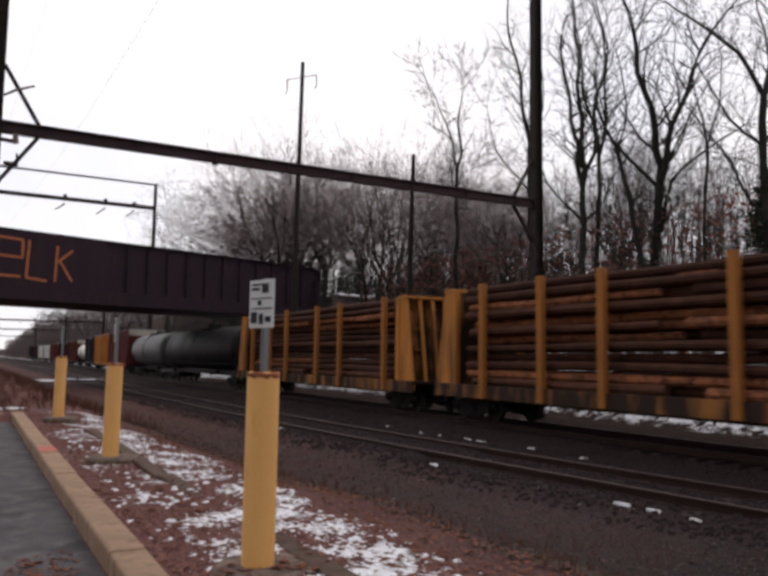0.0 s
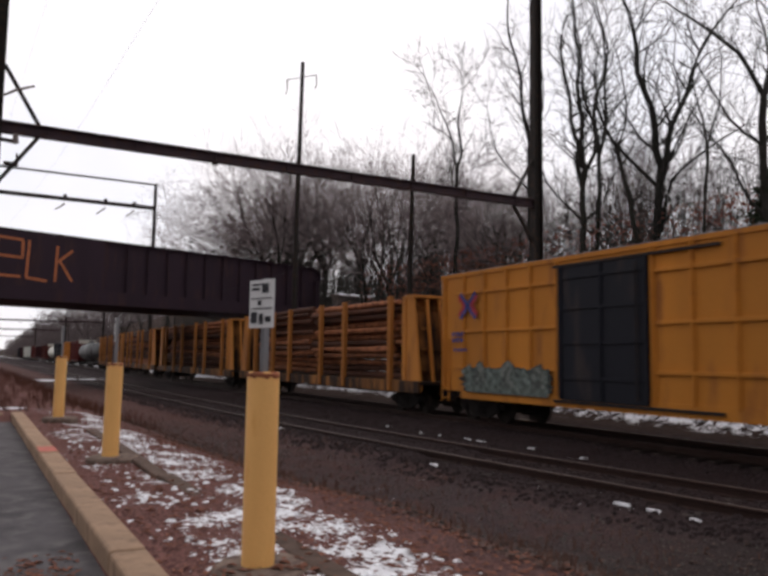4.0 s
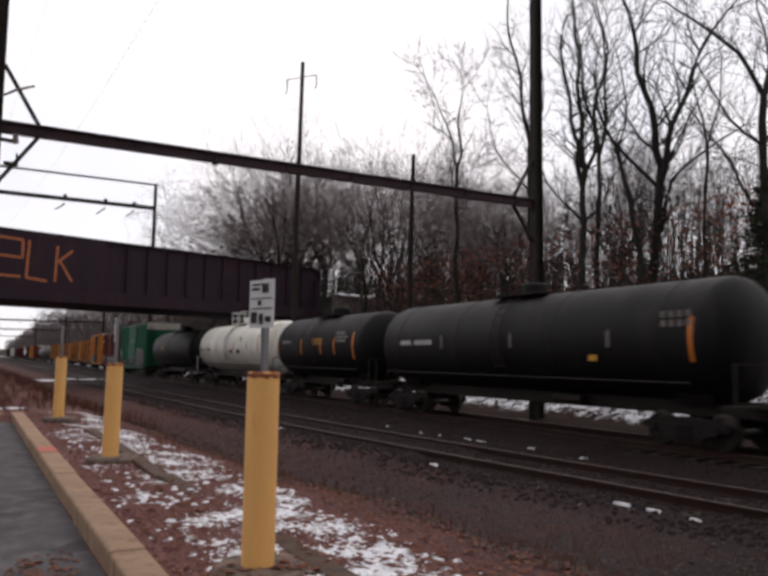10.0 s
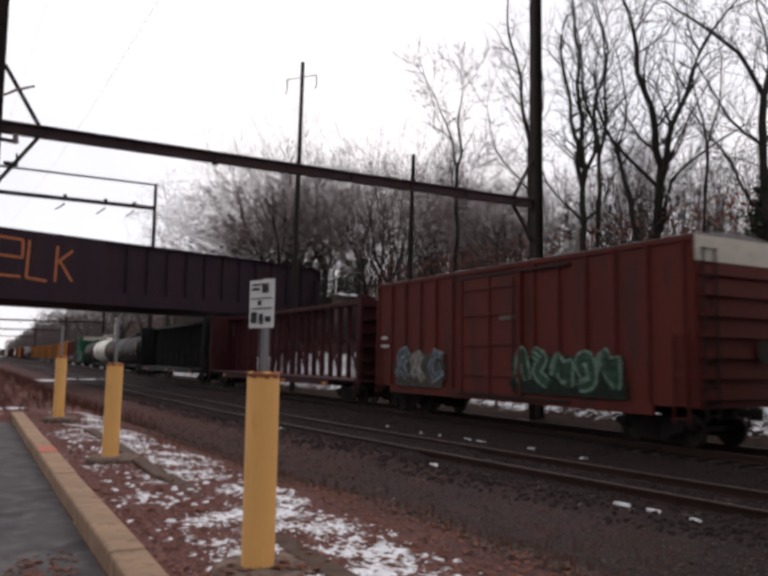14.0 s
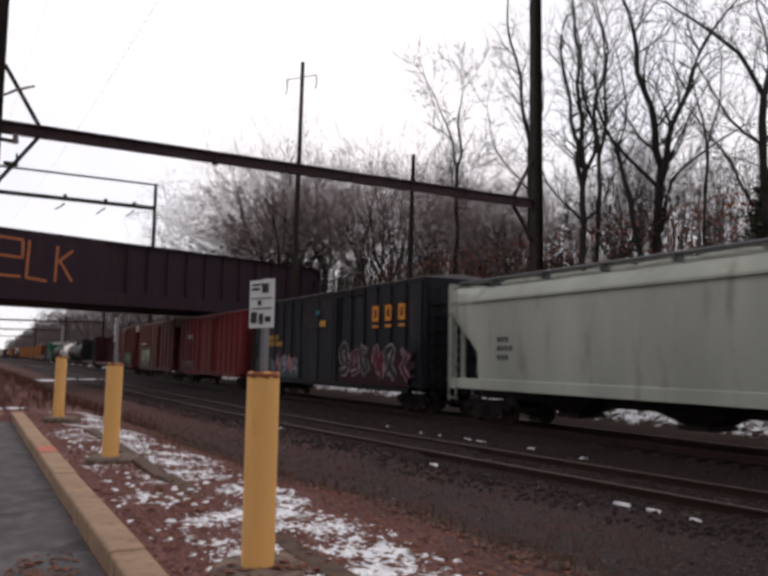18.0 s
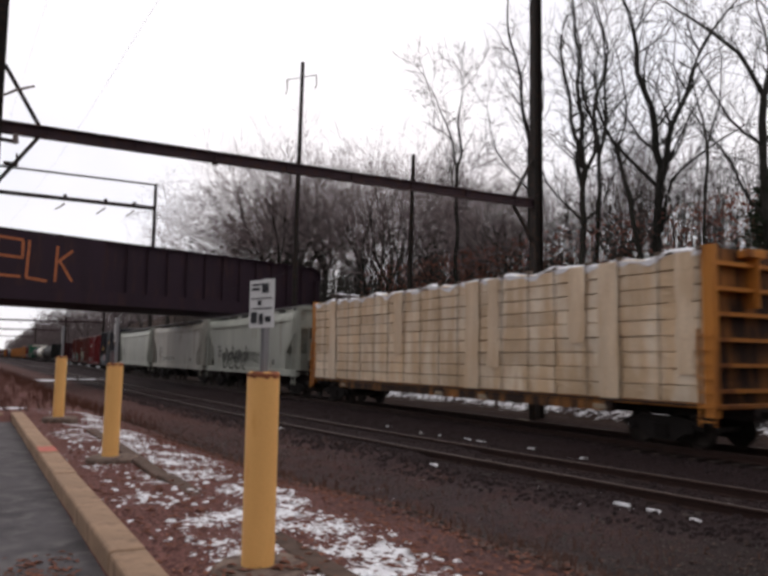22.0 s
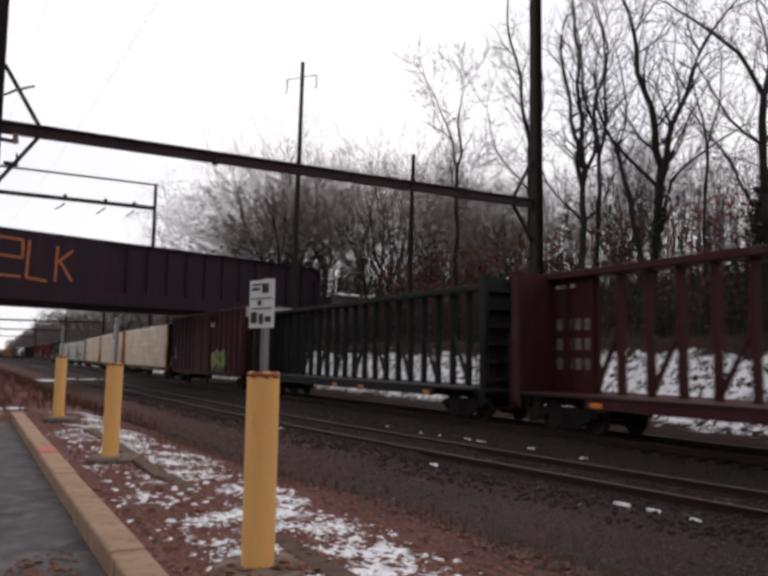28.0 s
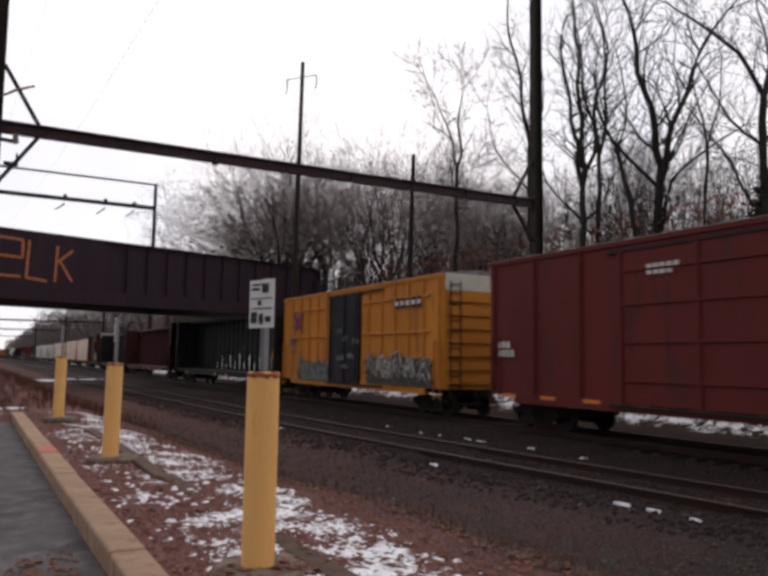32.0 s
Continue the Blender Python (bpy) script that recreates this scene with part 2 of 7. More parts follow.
# ---- mesh building ----
class Shape:
    """Collects vertices and faces of one mesh."""

    def __init__(self):
        self.v, self.f = [], []

    def add(self, vs, fs):
        k = len(self.v)
        self.v += [tuple(p) for p in vs]
        self.f += [tuple(i + k for i in f) for f in fs]
        return self

    def box(self, x0, x1, y0, y1, z0, z1, c=0.0):
        """A box; c: width of the chamfer along its edges."""
        if c <= 0:
            vs = [(x, y, z) for x in (x0, x1) for y in (y0, y1) for z in (z0, z1)]
            return self.add(vs, [(0, 1, 3, 2), (4, 6, 7, 5), (0, 4, 5, 1), (2, 3, 7, 6), (0, 2, 6, 4), (1, 5, 7, 3)])
        bm = bmesh.new()
        bmesh.ops.create_cube(bm, size=1)
        for q in bm.verts:
            q.co = Vector(((x0 + x1) / 2 + q.co.x * (x1 - x0), (y0 + y1) / 2 + q.co.y * (y1 - y0), (z0 + z1) / 2 + q.co.z * (z1 - z0)))
        bmesh.ops.bevel(bm, geom=bm.edges[:], offset=c, segments=2, affect="EDGES", profile=0.5)
        bm.verts.index_update()
        self.add([q.co for q in bm.verts], [[q.index for q in f.verts] for f in bm.faces])
        bm.free()
        return self

    def tube(self, pts, rads, n=6, caps=True):
        """A round bar through pts with the radii rads."""
        pts = [Vector(p) for p in pts]
        k = len(self.v)
        for i, p in enumerate(pts):
            d = (pts[min(i + 1, len(pts) - 1)] - pts[max(i - 1, 0)]).normalized()
            a = d.cross(Vector((0, 0, 1)) if abs(d.z) < 0.9 else Vector((1, 0, 0))).normalized()
            b = d.cross(a)
            for j in range(n):
                w = 2 * math.pi * j / n
                self.v.append(tuple(p + (a * math.cos(w) + b * math.sin(w)) * rads[i]))
        for i in range(len(pts) - 1):
            for j in range(n):
                q, s = k + i * n + j, k + i * n + (j + 1) % n
                self.f.append((q, s, s + n, q + n))
        if caps:
            self.f.append(tuple(k + j for j in range(n))[::-1])
            self.f.append(tuple(k + (len(pts) - 1) * n + j for j in range(n)))
        return self

    def bar(self, a, b, w, h=None):
        """A square bar from a to b, w wide and h deep."""
        a, b = Vector(a), Vector(b)
        h = h or w
        d = (b - a).normalized()
        s = d.cross(Vector((0, 0, 1)) if abs(d.z) < 0.95 else Vector((1, 0, 0))).normalized()
        u = s.cross(d)
        vs = [p + s * w / 2 * i + u * h / 2 * j for p in (a, b) for i, j in ((-1, -1), (1, -1), (1, 1), (-1, 1))]
        return self.add(vs, [(3, 2, 1, 0), (4, 5, 6, 7), (0, 1, 5, 4), (1, 2, 6, 5), (2, 3, 7, 6), (3, 0, 4, 7)])

    def prism(self, prof, y0, y1):
        """A profile in x and z drawn along y."""
        n = len(prof)
        vs = [(x, y0, z) for x, z in prof] + [(x, y1, z) for x, z in prof]
        fs = [(i, (i + 1) % n, (i + 1) % n + n, i + n) for i in range(n)]
        return self.add(vs, fs + [tuple(range(n))[::-1], tuple(range(n, 2 * n))])

    def lathe_y(self, prof, n=28, z=0.0):
        """A profile of y and radius turned about an axis along y at height z."""
        k, m = len(self.v), len(prof)
        for y, r in prof:
            self.v += [(r * math.cos(2 * math.pi * j / n), y, z + r * math.sin(2 * math.pi * j / n)) for j in range(n)]
        for i in range(m - 1):
            for j in range(n):
                a, b = k + i * n + j, k + i * n + (j + 1) % n
                self.f.append((a, b, b + n, a + n))
        self.f.append(tuple(k + j for j in range(n)))
        self.f.append(tuple(k + (m - 1) * n + j for j in range(n))[::-1])
        return self

    def mesh(self, name, material, smooth=False):
        me = bpy.data.meshes.new(name)
        me.from_pydata(self.v, [], self.f)
        me.materials.append(material)
        if smooth:
            me.polygons.foreach_set("use_smooth", [True] * len(me.polygons))
            me.set_sharp_from_angle(angle=radians(38))
        me.update()
        return me


def part(name, shape, material, parent, label="", at=None, smooth=False):
    """One mesh object under a thing or a part. shape: a Shape, or a mesh to share."""
    me = shape if isinstance(shape, bpy.types.Mesh) else shape.mesh(name, material, smooth)
    ob = new(name, me)
    ob.parent = parent
    if at is not None:
        ob.matrix_basis = at
    if label:
        ob["label"] = label
    return ob


def thing(name, label, category, group="", at=None, kind=""):
    ob = new(name)
    ob.empty_display_size = 0.3
    if at is not None:
        ob.matrix_basis = at
    return tagged(ob, label, category, group, kind)


def solid(name, shape, material, label, category, group="", kind="", smooth=False, at=None):
    ob = new(name, shape.mesh(name, material, smooth))
    if at is not None:
        ob.matrix_basis = at
    return tagged(ob, label, category, group, kind)


# ---- ground ----
NEAR_X, NEAR_TURN = 10.45, 0.089      # the empty track: its place abreast of y = 7, and its drift to the left, which fades out
MAIN_X = 16.0                         # the train's track
GRADE = 0.0035                        # both tracks fall gently down the line


def fall(y):
    return -GRADE * (min(max(y, -60.0), 700.0) - 20.0)


def smooth01(a, b, v):
    t = min(1.0, max(0.0, (v - a) / (b - a)))
    return t * t * (3 - 2 * t)


def near_x(y):
    k = min(max(y - 10.0, 0.0), 25.0)
    return NEAR_X - NEAR_TURN * (min(max(y, -40.0), 10.0) - 7.0 + k - k * k / 50.0)


def bend(y):
    """How far the main line has swung to the right by y."""
    return 4.0 * smooth01(60, 180, y)


def main_x(y):
    return MAIN_X + bend(y)


def ground_z(x, y):
    u = x + NEAR_X - near_x(max(y, 7.0))
    if y < 14.6 and x < 0.77:
        z = 0.85
    else:
        z = 0.955 + 0.035 * smooth01(0.95, 1.25, x) - 1.25 * smooth01(1.9, 7.0, u)
        z -= 0.075 * smooth01(5.6, 7.6, y) * (1 - smooth01(13.9, 14.6, y)) * smooth01(0.93, 1.02, x)
    z += fall(y) * smooth01(6.5, 9.0, u)
    z += 0.175 * smooth01(8.0, 9.0, u) * (1 - smooth01(12.0, 12.9, u))
    if x > 0.95 and u < 25:
        z += 0.035 * noise.noise(Vector((x * 1.3, y * 1.3, 0)))
    x -= bend(y)
    z += 0.10 * smooth01(13.4, 14.4, x) * (1 - smooth01(17.6, 18.6, x)) if u > 13.2 else 0
    z += 0.12 * smooth01(18.6, 20.6, x) + 3.05 * smooth01(20.6, 25.8, x)
    z += (5.8 * smooth01(23, 50, x) + 3.0 * smooth01(48, 120, x) + 5.5 * smooth01(70, 150, y) * smooth01(26, 46, x)) * (1 - 0.6 * smooth01(220, 420, y))
    if x > 19:
        z += 0.35 * smooth01(19, 24, x) * noise.noise(Vector((x * 0.35, y * 0.35, 3)))
    return z


def axis(steps):
    out, v = [], steps[0][0]
    for start, stop, d in steps:
        v = start
        while v < stop - 1e-6:
            out.append(v)
            v += d
    return out + [steps[-1][1]]


def build_ground():
    xs = axis([(-2400, -400, 500), (-400, -40, 60), (-40, -4, 6), (-4, 0.6, 1.15), (0.6, 0.96, 0.06), (0.96, 7, 0.2), (7, 19, 0.4), (19, 27, 0.4), (27, 70, 4), (70, 400, 55), (400, 2400, 500)])
    ys = axis([(-2400, -400, 500), (-400, -20, 40), (-20, 2, 2), (2, 14.4, 0.3), (14.4, 14.8, 0.2), (14.8, 60, 0.9), (60, 200, 7), (200, 600, 50), (600, 2400, 450)])
    s = Shape()
    n = len(ys)
    s.v = [(x, y, ground_z(x, y)) for x in xs for y in ys]
    s.f = [(i * n + j, (i + 1) * n + j, (i + 1) * n + j + 1, i * n + j + 1) for i in range(len(xs) - 1) for j in range(n - 1)]
    solid("ground", s, GROUND, "brown winter ground with dead leaves, stones and patches of old snow", "ground", kind="structure", smooth=True)


build_ground()

# the parking lot's asphalt lies on the ground
lot = Shape().box(-30, 0.735, -25, 14.55, 0.75, 0.862)
solid("pavement", lot, ASPHALT, "worn grey asphalt of a parking lot beside the kerb", "pavement", kind="structure")


def build_kerb():
    kerb = thing("kerb", "weathered tan concrete kerb along the parking lot", "kerb", kind="structure")
    piece = Shape().box(-0.1, 0.1, -0.745, 0.745, -0.25, 0.0, 0.02).mesh("kerb_stone", KERB)
    for i in range(14):
        part("kerb_stone", piece, KERB, kerb, at=pose(0.83, -5.2 + 1.5 * i - 0.2, 0.995 + 0.006 * math.sin(i * 2.1), 0, 0, 0.3 * math.sin(i)))
    side = Shape().box(-0.745, 0.745, -0.1, 0.1, -0.25, 0.0, 0.02).mesh("kerb_stone_end", KERB)
    for i in range(8):
        part("kerb_stone", side, KERB, kerb, at=pose(-0.15 - 1.5 * i, 14.75, 0.995))
    patch = Shape().box(0.74, 0.92, 8.9, 9.35, 0.994, 1.003)
    part("paint_mark", patch, mat("faded_red_paint", (0.42, 0.12, 0.09), 0.8, 0, 0.3, 8, 60, 0.2), kerb, "faded red paint on the kerb")


build_kerb()


# ---- tracks ----
def rail_profile():
    return [(-0.07, -0.17), (0.07, -0.17), (0.07, -0.155), (0.012, -0.135), (0.012, -0.045), (0.036, -0.035), (0.036, -0.006), (0.028, 0.0),
            (-0.028, 0.0), (-0.036, -0.006), (-0.036, -0.035), (-0.012, -0.045), (-0.012, -0.135), (-0.07, -0.155)]


def bent_prism(prof, y0, y1, swing):
    """A profile in x and z drawn along y, following the line's swing."""
    ys = [y0] + ([v for v in range(56, 188, 4)] if swing is bend else [-38 + 3 * v for v in range(26)]) + [y1]
    n = len(prof)
    return Shape().add([(px + swing(y), y, pz) for y in ys for px, pz in prof], [(i * n + j, i * n + (j + 1) % n, (i + 1) * n + (j + 1) % n, (i + 1) * n + j) for i in range(len(ys) - 1) for j in range(n)] + [tuple(range(n))[::-1], tuple(range((len(ys) - 1) * n, len(ys) * n))])


def build_track(name, at, y0, y1, label, ties_to, swing):
    tr = thing(name, label, "railway track", kind="structure", at=at @ pose(0, 0, 0, -math.degrees(GRADE)))
    for sx in (-0.7525, 0.7525):
        r = part("rail", bent_prism(rail_profile(), y0, y1, swing), RAIL, tr, at=pose(sx, 0, 0))
        part("rail_head", bent_prism([(-0.026, -0.002), (0.026, -0.002), (0.026, 0.003), (-0.026, 0.003)], y0, y1, swing), RAILHEAD, r, "shiny worn running surface")
    tie = Shape().box(-1.3, 1.3, -0.115, 0.115, -0.34, -0.165, 0.012).mesh("tie", TIE)
    y, k = max(y0, -6), 0
    while y < ties_to:
        part("tie", tie, TIE, tr, at=pose(swing(y) + 0.03 * math.sin(k * 1.7), y, 0.004 * math.sin(k * 2.3), 0, 0, 0.8 * math.sin(k * 3.1)))
        y, k = y + 0.54, k + 1
    rest = Shape()
    while y < y1 - 1:
        dx = swing(y)
        rest.box(dx - 1.3, dx + 1.3, y - 0.115, y + 0.115, -0.34, -0.165)
        y += 0.54
    o = part("ties", rest, TIE, tr)
    o["kind"] = "stuff"


build_track("main_track", pose(MAIN_X, 0, fall(0)), -650, 620, "rusty railway track on dark ballast under the freight train", 48, bend)
build_track("empty_track", pose(0, 0, fall(0)), -42, 330, "empty railway track with rusty rails on dark ballast", 60, near_x)


def scatter(name, material, label, category, place, count, size, seed, flat=1.0, leaf=False):
    """Many small pieces in one mesh: stones, leaves or lumps of snow."""
    rnd = random.Random(seed)
    s = Shape()
    for _ in range(count):
        x, y = place(rnd)
        z = ground_z(x, y)
        r = size * rnd.uniform(0.5, 1.35)
        a, t = rnd.uniform(0, 6.28), rnd.uniform(-0.5, 0.5)
        ca, sa = math.cos(a), math.sin(a)
        if leaf:
            pts = [(-r, 0, 0), (0, -r * 0.5, r * 0.25), (r, 0, r * 0.2 * t), (0, r * 0.5, r * 0.3)]
            s.add([(x + px * ca - py * sa, y + px * sa + py * ca, z + 0.012 + pz + abs(t) * 0.02) for px, py, pz in pts], [(0, 1, 2, 3)])
        else:
            pts = [(-r, -r * 0.6, -r * 0.3), (r * 0.8, -r * 0.7, -r * 0.3), (r, r * 0.6, -r * 0.3), (-r * 0.7, r * 0.8, -r * 0.3), (-r * 0.5, -r * 0.3, r * 0.6 * flat), (r * 0.5, -r * 0.35, r * 0.7 * flat), (r * 0.4, r * 0.4, r * 0.55 * flat), (-r * 0.4, r * 0.3, r * 0.65 * flat)]
            s.add([(x + px * ca - py * sa, y + px * sa + py * ca, z + pz) for px, py, pz in pts],
                  [(0, 1, 5, 4), (1, 2, 6, 5), (2, 3, 7, 6), (3, 0, 4, 7), (4, 5, 6, 7)])
    return solid(name, s, material, label, category, kind="stuff")


# ---- bollards with signs ----
def build_bollard(x, y, lean, sign_turn, z=0.98):
    b = thing("bollard", "yellow painted steel bollard with a grey sign post in it", "bollard", "bollards along the kerb", at=pose(x, y, z, 0, lean, 0))
    n, r = 24, 0.085
    prof = [(r, 0.0), (r, 0.985), (r * 0.985, 1.005), (r * 0.93, 1.012), (r * 0.86, 1.0), (r * 0.86, 0.9)]
    s = Shape()
    for rr, z in prof:
        for j in range(n):
            w = 2 * math.pi * j / n
            dz = 0.006 * math.sin(5 * w + y) * (z > 0.99)
            s.v.append((rr * math.cos(w), rr * math.sin(w), z + dz))
    for i in range(len(prof) - 1):
        for j in range(n):
            a, c = i * n + j, i * n + (j + 1) % n
            s.f.append((a, c, c + n, a + n))
    part("tube", s, YELLOW, b, smooth=True)
    rim = Shape()
    for j in range(n):
        w, w2 = 2 * math.pi * j / n, 2 * math.pi * (j + 1) / n
        d = 0.0 + 0.009 * abs(math.sin(j * 1.9 + y)) * (j % 3 > 0)
        vs = [(rr * math.cos(q), rr * math.sin(q), z) for rr, z in ((r + 0.0015, 0.99 - d), (r + 0.0015, 1.006), (r * 0.85, 1.016)) for q in (w, w2)]
        rim.add(vs, [(0, 1, 3, 2), (2, 3, 5, 4)])
    part("rusty_rim", rim, RUST, b, "chipped rusty rim")
    fill = Shape().tube([(0, 0, 0.93), (0, 0, 0.965)], [r * 0.86, r * 0.86], 20)
    part("fill", fill, CONCRETE, b)
    foot = Shape().tube([(0.03, 0, -0.14), (0.03, 0, 0.005), (0.03, 0, 0.026), (0.03, 0, 0.03)], [0.28, 0.272, 0.25, 0.2], 20)
    part("footing", foot, mat("stained_footing_concrete", (0.17, 0.125, 0.1), 0.95, 0, 0.3, 6, 50, 0.5, (0.09, 0.06, 0.05), 0.5), b, "round concrete footing", smooth=True)
    post = Shape()
    prof = [(-0.028, -0.012), (-0.018, 0.018), (0.018, 0.018), (0.028, -0.012), (0.02, -0.012), (0.012, 0.008), (-0.012, 0.008), (-0.02, -0.012)]
    k = len(prof)
    post.add([(py, px, z) for z in (0.9, 1.51) for px, py in prof], [(i, (i + 1) % k, (i + 1) % k + k, i + k) for i in range(k)] + [tuple(range(k))[::-1], tuple(range(k, 2 * k))])
    part("post", post, GALV, b, "grey steel channel post")
    sign = part("sign", Shape().box(-0.004, 0.0, -0.11, 0.11, 0, 0.255, 0.0015), SIGNWHITE, b, "small white metal parking sign", at=pose(-0.02, 0.0, 1.245, 0, 0, sign_turn))
    bars = [(-0.1, -0.01, 0.185, 0.235), (0.03, 0.14, 0.2, 0.214), (0.03, 0.14, 0.225, 0.236), (-0.15, 0.15, 0.1, 0.106), (-0.15, 0.15, 0.155, 0.16),
            (-0.14, -0.06, 0.03, 0.06), (-0.03, 0.03, 0.02, 0.075), (0.06, 0.15, 0.025, 0.085), (0.0, 0.05, 0.12, 0.145)]
    for ya, yb, za, zb in bars:
        part("print_bar", Shape().box(-0.0075, -0.0055, ya * 0.61, yb * 0.61, za, zb), INK, sign)
    for z in (0.03, 0.232):
        part("bolt", Shape().tube([(-0.012, 0, z), (-0.004, 0, z)], [0.007, 0.008], 6), GALV, sign)


for xb, yb, ln, st, zb in ((1.37, 3.77, 0.0, 16, 0.968), (1.395, 8.5, 0.4, -5.5, 0.945), (1.36, 13.4, 0.2, -5, 0.985)):
    build_bollard(xb, yb, ln, st, zb)

# low timber edging behind the bollards
edge = thing("timber_edging", "old half-buried timbers along the leaf strip", "edging")
EDGING = mat("weathered_edging_timber", (0.085, 0.055, 0.042), 0.95, 0, 0.35, 6, 50, 0.5, rnd=0.2)
beam = Shape().box(-0.075, 0.075, -1.2, 1.2, -0.14, 0.0, 0.015).mesh("timber", EDGING)
for i in range(5):
    part("timber", beam, EDGING, edge, at=pose(1.66 + 0.02 * math.sin(i * 2), 1.0 + 2.43 * i, 1.022 - 0.021 * i, 0, 0, 0.6 * math.sin(i * 1.7)))

# ---- overhead line ----
def h_column(s, x, y, z0, z1, w0, w1):
    """A tapering wide-flange column."""
    prof = [(-0.5, -0.42), (-0.43, -0.42), (-0.43, -0.04), (0.43, -0.04), (0.43, -0.42), (0.5, -0.42), (0.5, 0.42), (0.43, 0.42), (0.43, 0.04), (-0.43, 0.04), (-0.43, 0.42), (-0.5, 0.42)]
    k = len(prof)
    vs = [(x + px * w, y + py * w, z) for z, w in ((z0, w0), (z1, w1)) for px, py in prof]
    return s.add(vs, [(i, (i + 1) % k, (i + 1) % k + k, i + k) for i in range(k)] + [tuple(range(k))[::-1], tuple(range(k, 2 * k))])


def build_portal(y, x0, x1, zb, top, upper=False, label="dark steel portal frame of the overhead line"):
    p = thing("catenary_portal", label, "line portal", "overhead line supports", at=pose(0, y, 0))
    for x, sg in ((x0, 1), (x1, -1)):
        g = ground_z(x, y)
        part("column", h_column(Shape(), x, 0, g - 0.4, top, 0.46, 0.34), POLE, p)
        part("base_block", Shape().box(x - 0.55, x + 0.55, -0.55, 0.55, g - 0.6, g - 0.03, 0.02), CONCRETE, p)
        for dz in (1.75, -1.55):
            part("brace", Shape().bar((x + sg * 0.2, 0, zb + dz), (x + sg * 1.17, 0, zb + 0.12 * (1 if dz > 0 else -1)), 0.10), POLE, p)
    s = Shape()
    h = 0.165
    prof = [(-0.13, -h), (0.13, -h), (0.13, -h + 0.03), (0.012, -h + 0.03), (0.012, h - 0.03), (0.13, h - 0.03), (0.13, h), (-0.13, h), (-0.13, h - 0.03), (-0.012, h - 0.03), (-0.012, -h + 0.03), (-0.13, -h + 0.03)]
    k = len(prof)
    s.add([(x, y2, zb + z) for x in (x0 + 0.16, x1 - 0.16) for y2, z in prof], [(i, (i + 1) % k, (i + 1) % k + k, i + k) for i in range(k)] + [tuple(range(k))[::-1], tuple(range(k, 2 * k))])
    bm = part("beam", s, PORTAL, p, "purple-brown rusted steel cross beam")
    for i in range(int((x1 - x0) / 2.4)):
        part("stiffener", Shape().box(-0.01, 0.01, -0.11, 0.11, zb - h + 0.03, zb + h - 0.03), PORTAL, bm, at=pose(x0 + 1.4 + 2.4 * i, 0, 0))
    for x in ((near_x(y) - 0.4, main_x(y)) if not upper else (main_x(y),)):
        if x > x0 + 0.5:
            part("hanger", Shape().tube([(x, -0.2, zb - 0.16), (x, -0.2, zb - 0.62)], [0.015, 0.015], 6), POLE, p)
            if y < 30:
                continue
            ins = Shape()
            for k in range(3):
                ins.tube([(x - 0.05 + 0.16 * k, -0.2, zb - 0.5), (x + 0.05 + 0.16 * k, -0.2, zb - 0.5)], [0.11, 0.09], 10)
            part("insulator", ins, INSUL, p, smooth=True)
    if upper:
        for zz, t in ((top - 0.15, 0.2), (top - 3.15, 0.42)):
            u = part("upper_beam", Shape().box(x0, x1, -t / 2, t / 2, zz - t / 2, zz + t / 2), POLE, p)
            for x in (17.1, 13.7, 9.1):
                if zz < top - 1:
                    part("insulator_string", Shape().tube([(x, 0, zz - 0.6), (x - 1.1, -0.9, zz - 1.6)], [0.1, 0.07], 6), INSUL, u)
                    part("bracket", Shape().box(x - 0.2, x + 0.2, -0.2, 0.2, zz + 0.2, zz + 0.5), POLE, u)
        part("tip_arm", Shape().tube([(x1, 0, top - 0.2), (x1 + 0.9, 0, top - 0.25), (x1 + 1.3, 0, top - 1.6)], [0.05, 0.05, 0.04], 5), POLE, p)
    return p


build_portal(22.8, 0.25, 19.5, 8.25, 21.0)
# bits of line gear on the first portal beside its column
gear = thing("line_gear", "dark switch gear and bracket on the portal column", "line gear", at=pose(0.25, 22.8, 8.25))
part("bracket", Shape().bar((0.1, -0.2, -0.4), (0.6, -0.2, -0.44), 0.09), POLE, gear)
part("pin", Shape().tube([(0.56, -0.2, -0.46), (0.56, -0.2, -0.2)], [0.09, 0.06], 8), INSUL, gear)
part("box", Shape().box(0.3, 0.66, -0.3, -0.1, -1.1, -1.02, 0.01), POLE, gear)
part("stand", Shape().bar((0.62, -0.2, -1.05), (0.62, -0.2, -0.75), 0.05), POLE, gear)
part("drop_arm", Shape().bar((0.1, -0.2, 0.95), (-0.02, -0.2, 0.55), 0.2), POLE, gear)

part("chain", Shape().tube([(0.1, -0.25, 0.75), (0.5, -0.3, 1.0), (0.95, -0.35, 1.18)], [0.025, 0.04, 0.03], 7), INSUL, gear, "string of grey insulators")
part("clip", Shape().box(6.1, 6.28, -0.14, 0.0, -0.26, -0.168, 0.01), POLE, gear)

build_portal(95.5, -2.5, 19.6, 8.25, 23.45, True)
for yy in (165, 235, 345):
    build_portal(yy, -6.5, 24.5, 8.25, 17 if yy < 200 else 14)


